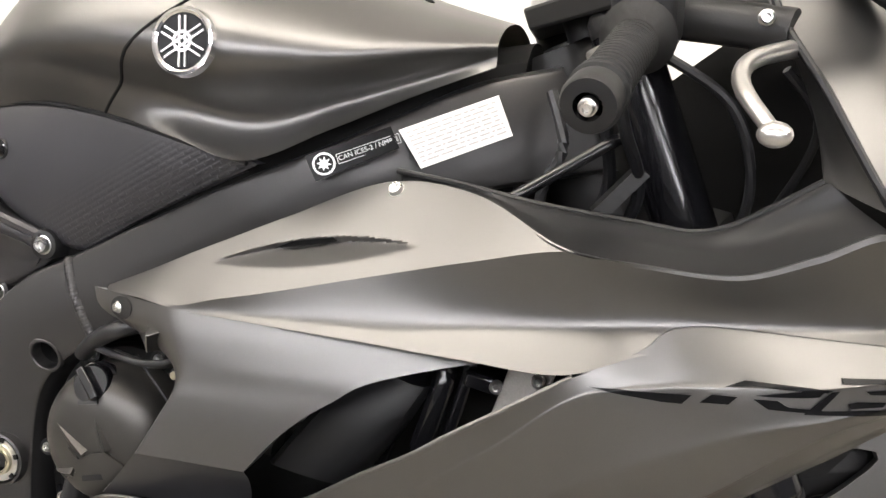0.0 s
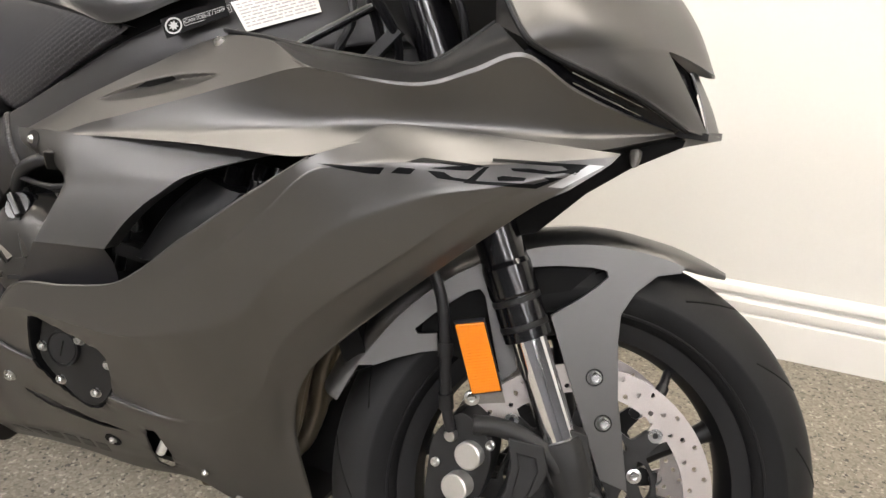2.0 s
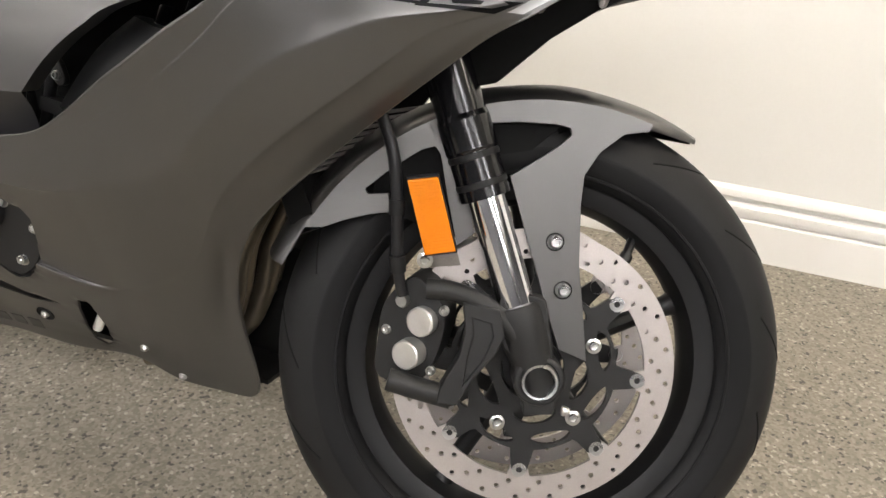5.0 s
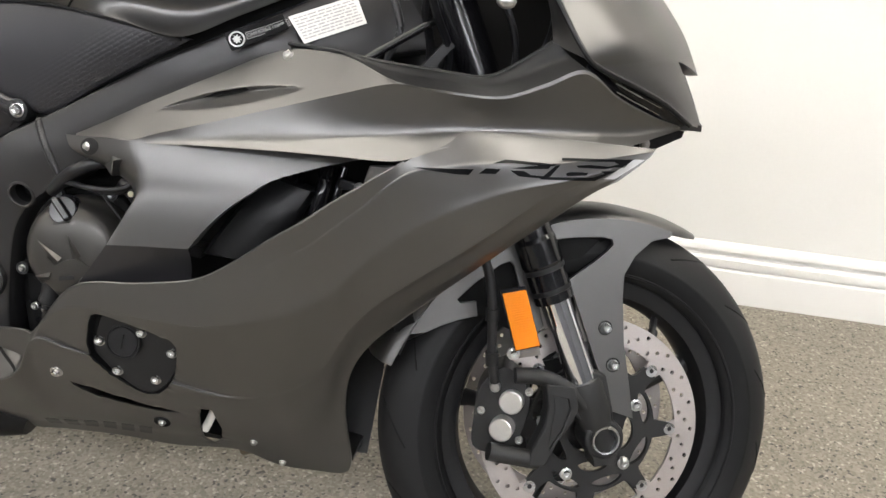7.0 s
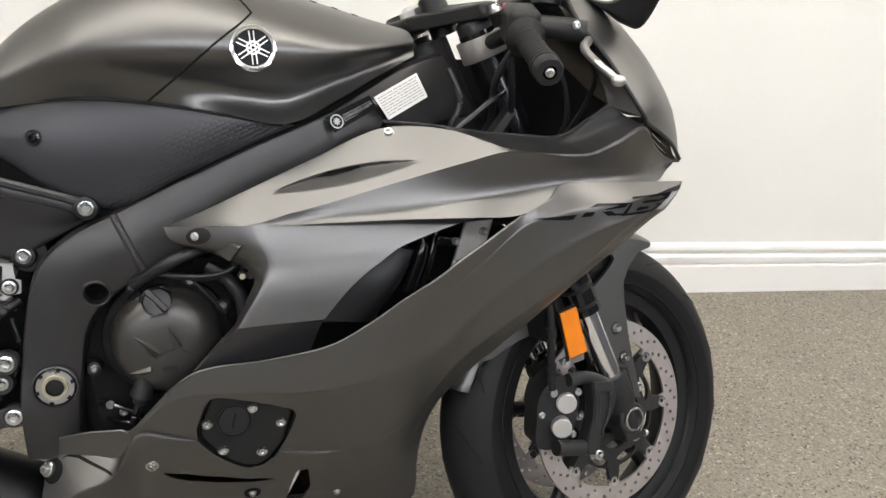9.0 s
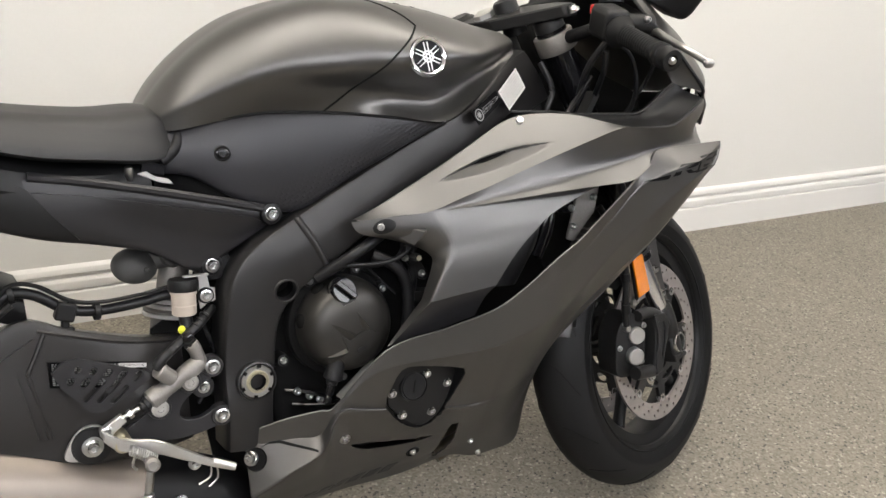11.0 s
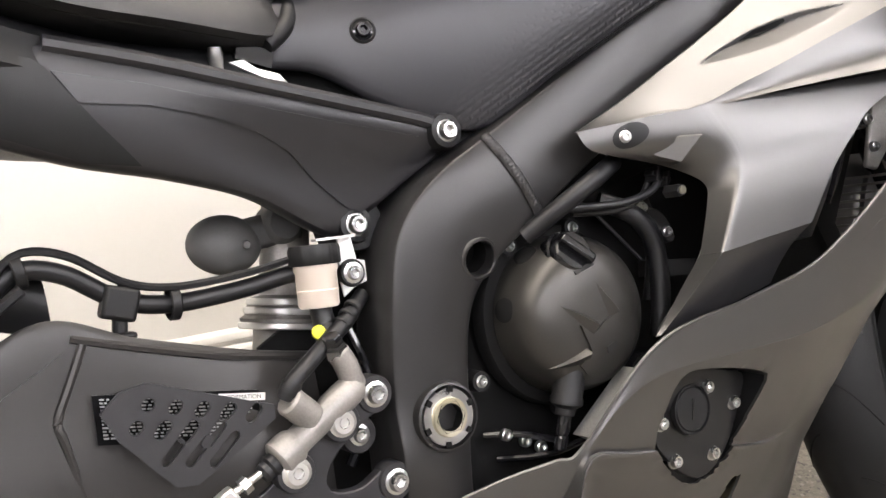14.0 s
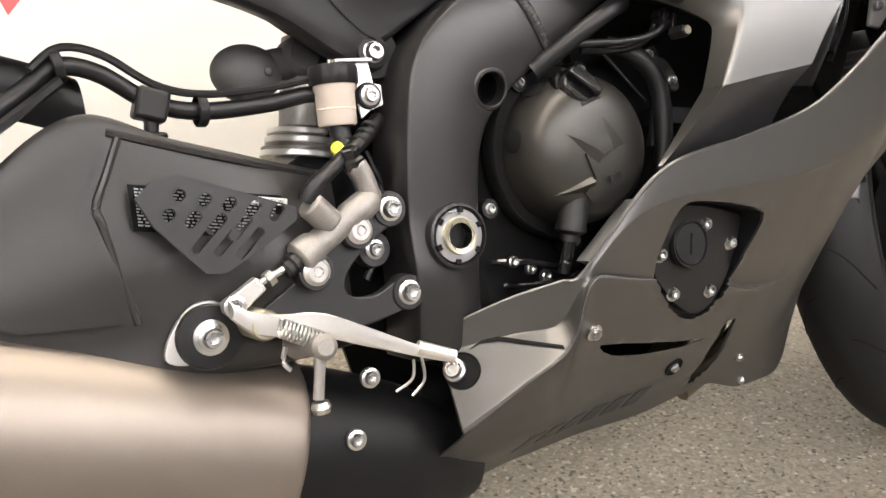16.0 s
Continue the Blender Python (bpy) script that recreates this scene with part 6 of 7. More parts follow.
# ---- engine ----
def engine():
    # engine block with the bay's shadow put into its near-black colour
    blk = part("engine_block", box((0.40, 0.22, 0.30), pose(-0.62, 0.02, 0.47, 0, -8, 0)), DARK, bike, "engine block, near-black for the shadow it stands in")
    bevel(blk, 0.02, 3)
    c = Vector((-0.6965, -0.118, 0.511))
    c0 = Vector((-0.708, -0.118, 0.513))
    n = Vector((0.02, -1, 0.02)).normalized()
    prof = [(0.0, 0.056), (0.028, 0.055), (0.046, 0.0515), (0.059, 0.044), (0.0665, 0.033), (0.0705, 0.018), (0.072, -0.004), (0.072, -0.02)]
    fine = [curve_at([Vector(q).to_3d() for q in prof[:7]], k / 72) for k in range(73)]
    prof = [(max(q.x, 0.0), q.y) for q in fine] + prof[7:]
    bm = lathe(prof, 240, c, n, cap=False)
    cov = part("clutch_cover", bm, ENGINE, bike, "round dark grey clutch cover with embossed wedges", 30)
    ctree = skin_tree(lathe(prof, 144, c, n, cap=False))
    # flange behind the dome, its shadow put into a near-black colour
    part("cover_flange", lathe([(0.060, -0.004), (0.082, -0.005), (0.084, -0.008), (0.084, -0.02)], 60, c, n, cap=False), DARK, cov)
    # dark discs on the dome's shoulder stand for the shade in bolt clearances
    for a in (122, 166):
        out = Vector((math.cos(radians(a)), 0, math.sin(radians(a))))
        part("clearance_shade", lathe([(0.0, 0.0008), (0.0085, 0.0006), (0.0108, -0.0004), (0.0108, -0.012)], 24, c + out * 0.0722 + n * 0.0125, tuple(out * 0.97 + n * 0.24), cap=False), DARK, cov)
    def dome(u, v, h=0.0):
        q, nrm = on_skin(ctree, c0.x + u, c0.z + v)
        return q + nrm * h
    face = [(-0.014, -0.006), (-0.002, -0.016), (0.012, -0.008), (0.026, -0.004), (0.044, -0.014), (0.049, -0.026), (0.040, -0.046), (0.016, -0.054), (-0.010, -0.050), (-0.018, -0.040), (-0.006, -0.030)]
    part("cover_medallion", decal(ctree, [(c0.x + u, c0.z + v) for u, v in face], 0.0002, 0.0024), ENGINE, cov)
    # three ramps that rise out of the dome towards the medallion
    for tail, head, w in (((-0.030, 0.014), (0.002, -0.012), 0.0085), ((0.012, 0.026), (0.026, -0.004), 0.0075), ((-0.044, -0.040), (-0.008, -0.034), 0.0085)):
        t0, h0 = Vector(tail), Vector(head)
        d = (h0 - t0).normalized()
        q = Vector((-d.y, d.x))
        b = bmesh.new()
        rows = []
        for k in range(7):
            f = k / 6
            m = t0.lerp(h0, f)
            wide = w * (0.15 + 0.85 * f ** 0.7)
            rows.append([b.verts.new(dome(*(m + q * wide), -0.0015)), b.verts.new(dome(*(m + q * wide * 0.35), 0.0060 * f)), b.verts.new(dome(*(m - q * wide), -0.0015))])
        for r0, r1 in zip(rows, rows[1:]):
            for k in range(2):
                b.faces.new((r0[k], r0[k + 1], r1[k + 1], r1[k]))
        b.faces.new(rows[-1])
        b.faces.new(rows[0][::-1])
        part("embossed_ramp", b, ENGINE, cov, "", 20)
    part("maker_bar", box((0.030, 0.0012, 0.0055), Matrix.Translation(dome(0.020, -0.030, 0.0030)) @ pose(0, 0, 0, 0, -6, 20)), CASTING, cov)
    part("capacity_bar", box((0.022, 0.001, 0.004), Matrix.Translation(dome(0.004, 0.040, 0.0004)) @ pose(0, 0, 0, -28, -12, 0)), CASTING, cov)
    # filler cap with finger bar
    o = Vector((-0.706, -0.157, 0.5665))
    up = Vector((0.02, -0.93, 0.36)).normalized()
    cap = part("oil_filler_cap", lathe([(0, 0.008), (0.017, 0.008), (0.0190, 0.006), (0.0200, -0.001), (0.0225, -0.002), (0.0225, -0.03)], 36, o, up, cap=False), GLOSS, cov, "black oil filler cap with finger bar")
    bar = part("finger_bar", box((0.009, 0.036, 0.010), Matrix.Translation(o + up * 0.011) @ axes(up) @ pose(0, 0, 0, 0, 0, 42)), GLOSS, cap)
    bevel(bar, 0.002)
    for x, z in ((-0.739, 0.581), (-0.664, 0.586), (-0.622, 0.548), (-0.792, 0.471), (-0.700, 0.424)):
        at = Vector((x, c.y + 0.002, z))
        part("cover_lug", lathe([(0, 0.0), (0.009, 0.0), (0.010, -0.02)], 18, at, n, cap=False), PLASTIC, cov)
        bolt(cov, at, n, SCREW)
    # hoses and clips in the gap above the cover
    bits = part("engine_wiring", tube([(-0.707, -0.160, 0.606), (-0.659, -0.172, 0.602), (-0.630, -0.175, 0.604), (-0.610, -0.176, 0.611), (-0.598, -0.172, 0.624)], 0.0036, 24, 10), HOSE, bike, "black hoses and wiring above the engine cover")
    # cloth-wrapped loom that runs up along the frame
    loom = [curve_at([Vector(q) for q in ((-0.735, -0.135, 0.588), (-0.695, -0.166, 0.617), (-0.665, -0.170, 0.632), (-0.640, -0.158, 0.639))], k / 15) for k in range(16)]
    part("wrapped_loom", tube(loom, 0.0085, 20, 12), HOSE, bits, "black wrapped loom beside the frame")
    for pts, r in (([(-0.690, -0.15, 0.600), (-0.645, -0.160, 0.596), (-0.618, -0.164, 0.604), (-0.606, -0.166, 0.620)], 0.003), ([(-0.640, -0.13, 0.606), (-0.613, -0.145, 0.588), (-0.598, -0.150, 0.560), (-0.598, -0.150, 0.515), (-0.607, -0.148, 0.470)], 0.0095), ([(-0.667, -0.150, 0.600), (-0.619, -0.152, 0.546)], 0.0016), ([(-0.575, -0.120, 0.60), (-0.572, -0.125, 0.56), (-0.585, -0.12, 0.50)], 0.007)):
        part("hose", tube(pts, r, 24, 10), HOSE, bits)
    for x, z in ((-0.607, 0.622), (-0.596, 0.616)):
        clip = part("hose_clip", join(box((0.011, 0.012, 0.005), pose(x, -0.172, z, 0, 20, 0)), box((0.004, 0.016, 0.014), pose(x, -0.172, z, 0, 20, 0))), PLASTIC, bits)
        bevel(clip, 0.001)
    nut = part("loom_nut", lathe([(0.0, 0.006), (0.004, 0.006), (0.0058, 0.005), (0.0064, 0.0), (0.0064, -0.012)], 6, (-0.5985, -0.190, 0.604), SIDE, cap=False), CASTING, bits, "small dark nut with a brass-coloured screw")
    part("nut_screw", lathe([(0.0, 0.0), (0.0038, 0.0), (0.0042, -0.003)], 12, (-0.5985, -0.1975, 0.604), SIDE, cap=False), BRASS, bits)
    arm = part("sensor_arm", plate([Vector(q) for q in spline([(-0.584, -0.130, 0.588), (-0.568, -0.132, 0.588), (-0.556, -0.132, 0.576), (-0.549, -0.132, 0.557), (-0.560, -0.132, 0.553), (-0.572, -0.130, 0.570)], 24, True)], 0.010), CASTING, bits, "small cast sensor arm")
    bevel(arm, 0.003)
    bolt(bits, (-0.560, -0.133, 0.564), SIDE, SCREW)
    bolt(bits, (-0.585, -0.130, 0.592), SIDE, SCREW)
    part("engine_ledge", box((0.05, 0.03, 0.016), pose(-0.555, -0.12, 0.527, 0, 8, 0)), CASTING, bits)
    # oil pressure sender and the foam pad by the fairing
    snd = part("pressure_sender", join(lathe([(0.0, 0.0), (0.0085, 0.0), (0.0088, 0.006), (0.0120, 0.008), (0.0148, 0.010), (0.0148, 0.014), (0.0138, 0.016), (0.0138, 0.040), (0.0125, 0.045), (0, 0.046)], 24, (-0.735, -0.150, 0.430), (0.28, -0.1, 0.95), cap=False)), PLASTIC, bike, "black oil pressure sender with plug")
    part("sender_plug", lathe([(0.0, -0.03), (0.006, -0.03), (0.0065, -0.02), (0.005, -0.018), (0.0065, -0.014), (0.0065, 0.0)], 16, (-0.735, -0.150, 0.430), (0.28, -0.1, 0.95), cap=False), GLOSS, snd)
    for pts in ([(-0.79, -0.10, 0.42), (-0.76, -0.12, 0.415), (-0.735, -0.13, 0.405)], [(-0.78, -0.10, 0.395), (-0.74, -0.125, 0.392), (-0.70, -0.135, 0.398)]):
        part("wire", tube(pts, 0.0032, 14, 8), GLOSS, snd)
    for p in ((-0.775, -0.115, 0.418), (-0.758, -0.118, 0.408), (-0.742, -0.118, 0.398)):
        bolt(snd, p, SIDE, SCREW)
    part("heat_pad", plate([Vector(p) for p in ((-0.672, -0.180, 0.458), (-0.655, -0.182, 0.447), (-0.712, -0.176, 0.399), (-0.730, -0.170, 0.411))], 0.02), FOAM, bike, "speckled grey foam heat pad")


engine()

# ---- seat, tail and subframe ----
def seat_and_tail():
    secs = []
    for x, hw, top, bot in ((-0.893, 0.050, 0.822, 0.792), (-0.905, 0.080, 0.842, 0.782), (-0.935, 0.100, 0.853, 0.775), (-1.000, 0.118, 0.853, 0.783), (-1.080, 0.130, 0.862, 0.796), (-1.150, 0.145, 0.876, 0.820), (-1.230, 0.162, 0.898, 0.866), (-1.330, 0.168, 0.925, 0.895)):
        secs.append([Vector(p) for p in ((x, -hw, bot), (x, -hw * 1.02, bot + (top - bot) * 0.45), (x, -hw * 0.93, bot + (top - bot) * 0.76), (x, -hw * 0.72, top - 0.008), (x, -hw * 0.35, top), (x, hw * 0.35, top), (x, hw * 0.72, top - 0.008), (x, hw * 0.93, bot + (top - bot) * 0.76), (x, hw * 1.02, bot + (top - bot) * 0.45), (x, hw, bot))])
    seat = part("seat", loft(secs, 60, 40, True, True), SEATM, bike, "black vinyl rider seat", 50)
    trim = []
    for x, hw, z in ((-0.898, 0.075, 0.800), (-0.935, 0.103, 0.781), (-1.000, 0.121, 0.787), (-1.080, 0.133, 0.800), (-1.150, 0.148, 0.824), (-1.230, 0.165, 0.869)):
        trim.append((x, -hw, z))
    part("seat_piping", tube(trim, 0.0035, 40, 8), PLASTIC, seat)
    nose = part("seat_bumper", tube([(-0.890, -0.055, 0.820), (-0.893, -0.082, 0.812), (-0.902, -0.092, 0.792), (-0.925, -0.097, 0.775)], 0.008, 16, 10), PLASTIC, seat)
    tail = part("tail_undertray", loft([[Vector(p) for p in ((x, -w, z1), (x, -w, z0), (x, w, z0), (x, w, z1))] for x, w, z0, z1 in ((-0.94, 0.08, 0.715, 0.775), (-1.05, 0.10, 0.725, 0.785), (-1.15, 0.12, 0.745, 0.815), (-1.25, 0.13, 0.775, 0.86), (-1.40, 0.12, 0.81, 0.90))], 20, 24, True, True), PLASTIC, bike, "black tail undertray below the seat")
    panel = [[Vector(p) for p in row] for row in (((-1.160, -0.163, 0.799), (-1.160, -0.165, 0.798), (-1.161, -0.163, 0.797)), ((-1.192, -0.168, 0.826), (-1.194, -0.172, 0.812), (-1.196, -0.164, 0.800)), ((-1.222, -0.172, 0.848), (-1.225, -0.178, 0.830), (-1.228, -0.166, 0.814)), ((-1.40, -0.165, 0.935), (-1.40, -0.175, 0.90), (-1.40, -0.16, 0.87)))]
    part("tail_panel", thick(loft(panel, 24, 10), (0, 0.004, 0)), SATIN, bike, "pointed satin grey tail panel", 30)
    # seat latch hardware
    lt = part("seat_bracket", plate([Vector(q) for q in ((-0.958, -0.100, 0.763), (-0.945, -0.100, 0.765), (-0.935, -0.100, 0.757), (-0.918, -0.100, 0.752), (-0.912, -0.100, 0.744), (-0.930, -0.100, 0.748), (-0.948, -0.100, 0.757))], 0.004), ALU_LIGHT, bike, "bright metal seat bracket")
    bevel(lt, 0.001)
    part("bracket_stud", lathe([(0, 0.006), (0.005, 0.006), (0.006, 0.0), (0.005, -0.012)], 16, (-0.968, -0.104, 0.768), (0, -0.3, 1), cap=False), STEEL, lt)
    part("latch_block", box((0.030, 0.02, 0.014), pose(-0.935, -0.088, 0.768, 0, 18, 0)), GLOSS, lt)

seat_and_tail()


def subframe():
    secs = []
    def sec(t, f, g, b):
        t, f, g, b = (Vector(p) for p in (t, f, g, b))
        secs.append([t + Vector((0, 0.03, -0.004)), t, f, g, b, b + Vector((0, 0.03, 0.002))])
    sec((-1.145, -0.132, 0.782), (-1.144, -0.138, 0.770), (-1.144, -0.136, 0.745), (-1.146, -0.128, 0.722))
    sec((-1.090, -0.126, 0.778), (-1.090, -0.134, 0.764), (-1.088, -0.134, 0.730), (-1.085, -0.122, 0.698))
    sec((-1.030, -0.118, 0.765), (-1.028, -0.128, 0.751), (-1.022, -0.126, 0.712), (-1.018, -0.114, 0.680))
    sec((-0.960, -0.110, 0.746), (-0.957, -0.122, 0.731), (-0.955, -0.108, 0.690), (-0.955, -0.100, 0.658))
    sec((-0.890, -0.108, 0.726), (-0.886, -0.120, 0.711), (-0.892, -0.100, 0.668), (-0.897, -0.090, 0.622))
    sec((-0.820, -0.110, 0.706), (-0.814, -0.120, 0.691), (-0.842, -0.100, 0.662), (-0.866, -0.088, 0.628))
    sec((-0.780, -0.108, 0.692), (-0.776, -0.113, 0.680), (-0.792, -0.106, 0.672), (-0.812, -0.096, 0.658))
    ob = part("subframe", loft(secs, 60, 30), SUBF, bike, "dark cast subframe cover with a top flange", 30)
    flange = [(-1.09, -0.131, 0.776), (-1.03, -0.126, 0.763), (-0.957, -0.120, 0.744), (-0.886, -0.119, 0.724), (-0.815, -0.120, 0.703), (-0.785, -0.118, 0.692)]
    part("subframe_flange", tube(flange, 0.006, 40, 8), SUBF, ob)
    tree = skin_tree(loft(secs, 60, 30))
    field = [(-1.088, 0.757), (-1.030, 0.746), (-0.957, 0.727), (-0.886, 0.707), (-0.815, 0.688), (-0.800, 0.678), (-0.815, 0.662), (-0.866, 0.634), (-0.880, 0.640), (-0.905, 0.664), (-0.925, 0.689), (-0.950, 0.706), (-0.985, 0.720), (-1.030, 0.731), (-1.075, 0.735)]
    part("subframe_field", decal(tree, field, 0.0, 0.0022), SUBF, ob, "raised upper field of the cover")
    tail = [(-1.100, 0.766), (-1.092, 0.760), (-1.066, 0.722), (-1.040, 0.690), (-1.075, 0.696), (-1.140, 0.724), (-1.142, 0.776)]
    part("tail_field", decal(tree, tail, 0.0, 0.0025), PLASTIC, ob, "darker rear end of the cover")
    for p in ((-0.789, -0.124, 0.689), (-0.872, -0.092, 0.624)):
        q = Vector(p)
        part("bolt_collar", lathe([(0.010, 0.006), (0.0145, 0.005), (0.016, 0.0), (0.016, -0.02)], 28, q + Vector((0, 0.004, 0)), SIDE, cap=False), PLASTIC, ob)
        bolt(ob, q, SIDE, BIG_BOLT)
    part("subframe_lug", lathe([(0, 0.004), (0.024, 0.004), (0.026, 0.0), (0.026, -0.03)], 28, (-0.868, -0.080, 0.626), SIDE, cap=False), PLASTIC, ob)
    return ob


subframe()


def passenger_hanger():
    o = [(-1.154, 0.792), (-1.137, 0.790), (-1.141, 0.765), (-1.146, 0.741), (-1.154, 0.727), (-1.172, 0.703), (-1.206, 0.660), (-1.220, 0.668), (-1.184, 0.737), (-1.178, 0.743), (-1.170, 0.755), (-1.160, 0.758), (-1.157, 0.768)]
    ob = part("passenger_hanger", plate([Vector((x, -0.170 - (0.79 - z) * 0.22, z)) for x, z in o], 0.014), PLASTIC, bike, "black cast passenger footrest hanger")
    bevel(ob, 0.004, 3)
    part("hanger_strut", tube([(-1.199, -0.165, 0.802), (-1.176, -0.176, 0.744)], 0.0035, 3, 8), PLASTIC, ob)
    part("hanger_strut", tube([(-1.186, -0.163, 0.797), (-1.168, -0.174, 0.755)], 0.003, 3, 8), PLASTIC, ob)
    part("hanger_tie", tube([(-1.191, -0.168, 0.780), (-1.181, -0.168, 0.782)], 0.0022, 3, 6), STEEL, ob)
    peg = part("passenger_footrest", loft([[Vector(p) for p in ((-1.207, -0.200, 0.664), (-1.208, -0.206, 0.650), (-1.216, -0.210, 0.643), (-1.212, -0.19, 0.660))], [Vector(p) for p in ((-1.229, -0.208, 0.673), (-1.230, -0.214, 0.662), (-1.235, -0.216, 0.652), (-1.236, -0.200, 0.668))], [Vector(p) for p in ((-1.253, -0.258, 0.711), (-1.254, -0.262, 0.704), (-1.258, -0.264, 0.697), (-1.262, -0.250, 0.708))], [Vector(p) for p in ((-1.275, -0.300, 0.745), (-1.276, -0.304, 0.739), (-1.280, -0.306, 0.733), (-1.284, -0.295, 0.742))]], 16, 16, True, True), ALU_LIGHT, ob, "ribbed silver passenger footrest")
    rib = mesh_of("footrest_rib", box((0.005, 0.008, 0.005), pose(0, 0, 0, 30, 20, 30)), ALU_LIGHT)
    for k in range(10):
        p = Vector((-1.229, -0.209, 0.675)).lerp(Vector((-1.262, -0.276, 0.726)), k / 9)
        put("footrest_rib", rib, peg, Matrix.Translation(p))
    part("footrest_pin", lathe([(0, 0.004), (0.007, 0.004), (0.0075, 0.0), (0.0075, -0.012)], 16, (-1.212, -0.203, 0.668), (0, -0.3, 1), cap=False), STEEL, peg)
    bolt(ob, (-1.230, -0.207, 0.640), (0, -0.4, -1), SCREW)
    far = part("far_hanger", plate([Vector(p) for p in ((-1.182, 0.14, 0.760), (-1.156, 0.14, 0.745), (-1.203, 0.16, 0.672), (-1.220, 0.16, 0.685))], 0.016), PLASTIC, bike, "black far-side passenger hanger")
    bevel(far, 0.004)
    part("far_footrest", tube([(-1.209, 0.175, 0.696), (-1.245, 0.24, 0.716)], 0.009, 4, 12), ALU_LIGHT, far, "silver far-side footrest")
    # paper tag with a red end on a string
    tag = part("paper_tag", plate([Vector(p) for p in ((-1.172, -0.205, 0.689), (-1.168, -0.205, 0.689), (-1.158, -0.210, 0.663), (-1.165, -0.212, 0.654), (-1.176, -0.208, 0.672))], 0.0008), WHITE_LABEL, bike, "white paper tag with a red end")
    part("tag_red_end", plate([Vector(p) for p in ((-1.158, -0.2102, 0.663), (-1.150, -0.2122, 0.657), (-1.162, -0.2142, 0.644), (-1.165, -0.2122, 0.654))], 0.0009), RED, tag)
    part("tag_print", tube([(-1.170, -0.2095, 0.676), (-1.164, -0.2115, 0.662)], 0.0006, 2, 5, smooth=False), RED, tag)
    part("tag_string", tube([(-1.160, -0.185, 0.718), (-1.164, -0.196, 0.705), (-1.169, -0.204, 0.690)], 0.0016, 10, 5), WHITE_LABEL, tag)


passenger_hanger()

# ---- rear end ----
def rear_end():
    c = Vector((-1.40, 0.0, 0.315))
    rw = part("rear_wheel", rim_bm(c, (0, 1, 0), 0.213, 0.17), RIMM, bike, "black rear wheel")
    tyre(c, (0, 1, 0), 0.315, 0.18, 0.213, rw, "black rear road tyre", 90)
    secs = []
    def sec(t, m, b):
        t, m, b = Vector(t), Vector(m), Vector(b)
        secs.append([t + Vector((0, 0.06, -0.004)), t + Vector((0, 0.012, 0.004)), t, t.lerp(m, 0.5), m, m.lerp(b, 0.5), b, b + Vector((0, 0.06, 0))])
    sec((-0.925, -0.074, 0.523), (-0.925, -0.080, 0.45), (-0.925, -0.074, 0.375))
    sec((-0.985, -0.100, 0.540), (-0.980, -0.121, 0.46), (-0.980, -0.100, 0.380))
    sec((-1.060, -0.106, 0.566), (-1.060, -0.114, 0.47), (-1.060, -0.106, 0.385))
    sec((-1.125, -0.106, 0.590), (-1.130, -0.116, 0.48), (-1.140, -0.108, 0.385))
    sec((-1.200, -0.106, 0.545), (-1.215, -0.114, 0.46), (-1.230, -0.108, 0.365))
    sec((-1.300, -0.106, 0.450), (-1.310, -0.112, 0.40), (-1.330, -0.108, 0.325))
    sec((-1.440, -0.106, 0.350), (-1.440, -0.112, 0.32), (-1.440, -0.108, 0.280))
    bm = loft(secs, 70, 40)
    tree = skin_tree(bm)
    sw = part("swingarm", bm, SWING, bike, "black aluminium swingarm", 40)
    for loop in ([(-1.111, 0.573), (-1.135, 0.529), (-1.123, 0.443), (-1.190, 0.452), (-1.225, 0.480), (-1.200, 0.515), (-1.160, 0.548)],):
        part("swingarm_panel", decal(tree, loop, 0.0, 0.0050), SWING, sw, "raised panel on the swingarm")
    edge = [on_skin(tree, x, z, 0.0)[0] for x, z in ((-1.098, 0.576), (-1.110, 0.553), (-1.1225, 0.529), (-1.121, 0.515), (-1.110, 0.440))]
    part("swingarm_rib", tube(edge, 0.0032, 40, 8), SWING, sw)
    # near-black sheet added in place of the shaded gap behind the bracket
    part("gap_shade_sheet", plate([Vector(q) for q in ((-0.955, -0.035, 0.37), (-0.79, -0.035, 0.37), (-0.79, -0.035, 0.64), (-0.87, -0.035, 0.64), (-0.905, -0.035, 0.56), (-0.955, -0.035, 0.535))], 0.006), DARK, bike, "near-black sheet for the shaded gap between frame and swingarm")
    bead = [on_skin(tree, x, z, 0.001)[0] for x, z in ((-1.105, 0.581), (-1.06, 0.564), (-1.00, 0.543), (-0.94, 0.527))]
    part("weld_seam", tube(bead, 0.003, 30, 6), SWING, sw)
    part("rear_hugger", loft([[Vector(p) for p in ((x, -0.075, z - 0.05), (x, -0.085, z - 0.02), (x, -0.06, z), (x, 0.06, z), (x, 0.085, z - 0.02))] for x, z in ((-1.112, 0.628), (-1.14, 0.642), (-1.21, 0.665), (-1.32, 0.680))], 20, 16), PLASTIC, bike, "black rear hugger above the tyre", 40)
    # warning plate partly behind the heel guard
    wl = part("information_label", plate([Vector(p) for p in ((-1.100, -0.119, 0.542), (-0.985, -0.112, 0.515), (-0.990, -0.112, 0.480), (-1.102, -0.119, 0.508))], 0.0008), BLACK_LABEL, sw, "black information label with white print")
    rnd = random.Random(9)
    rows = []
    A, B, C, D = (Vector(p) for p in ((-1.098, -0.1195, 0.540), (-0.987, -0.1125, 0.5135), (-0.992, -0.1125, 0.482), (-1.100, -0.1195, 0.510)))
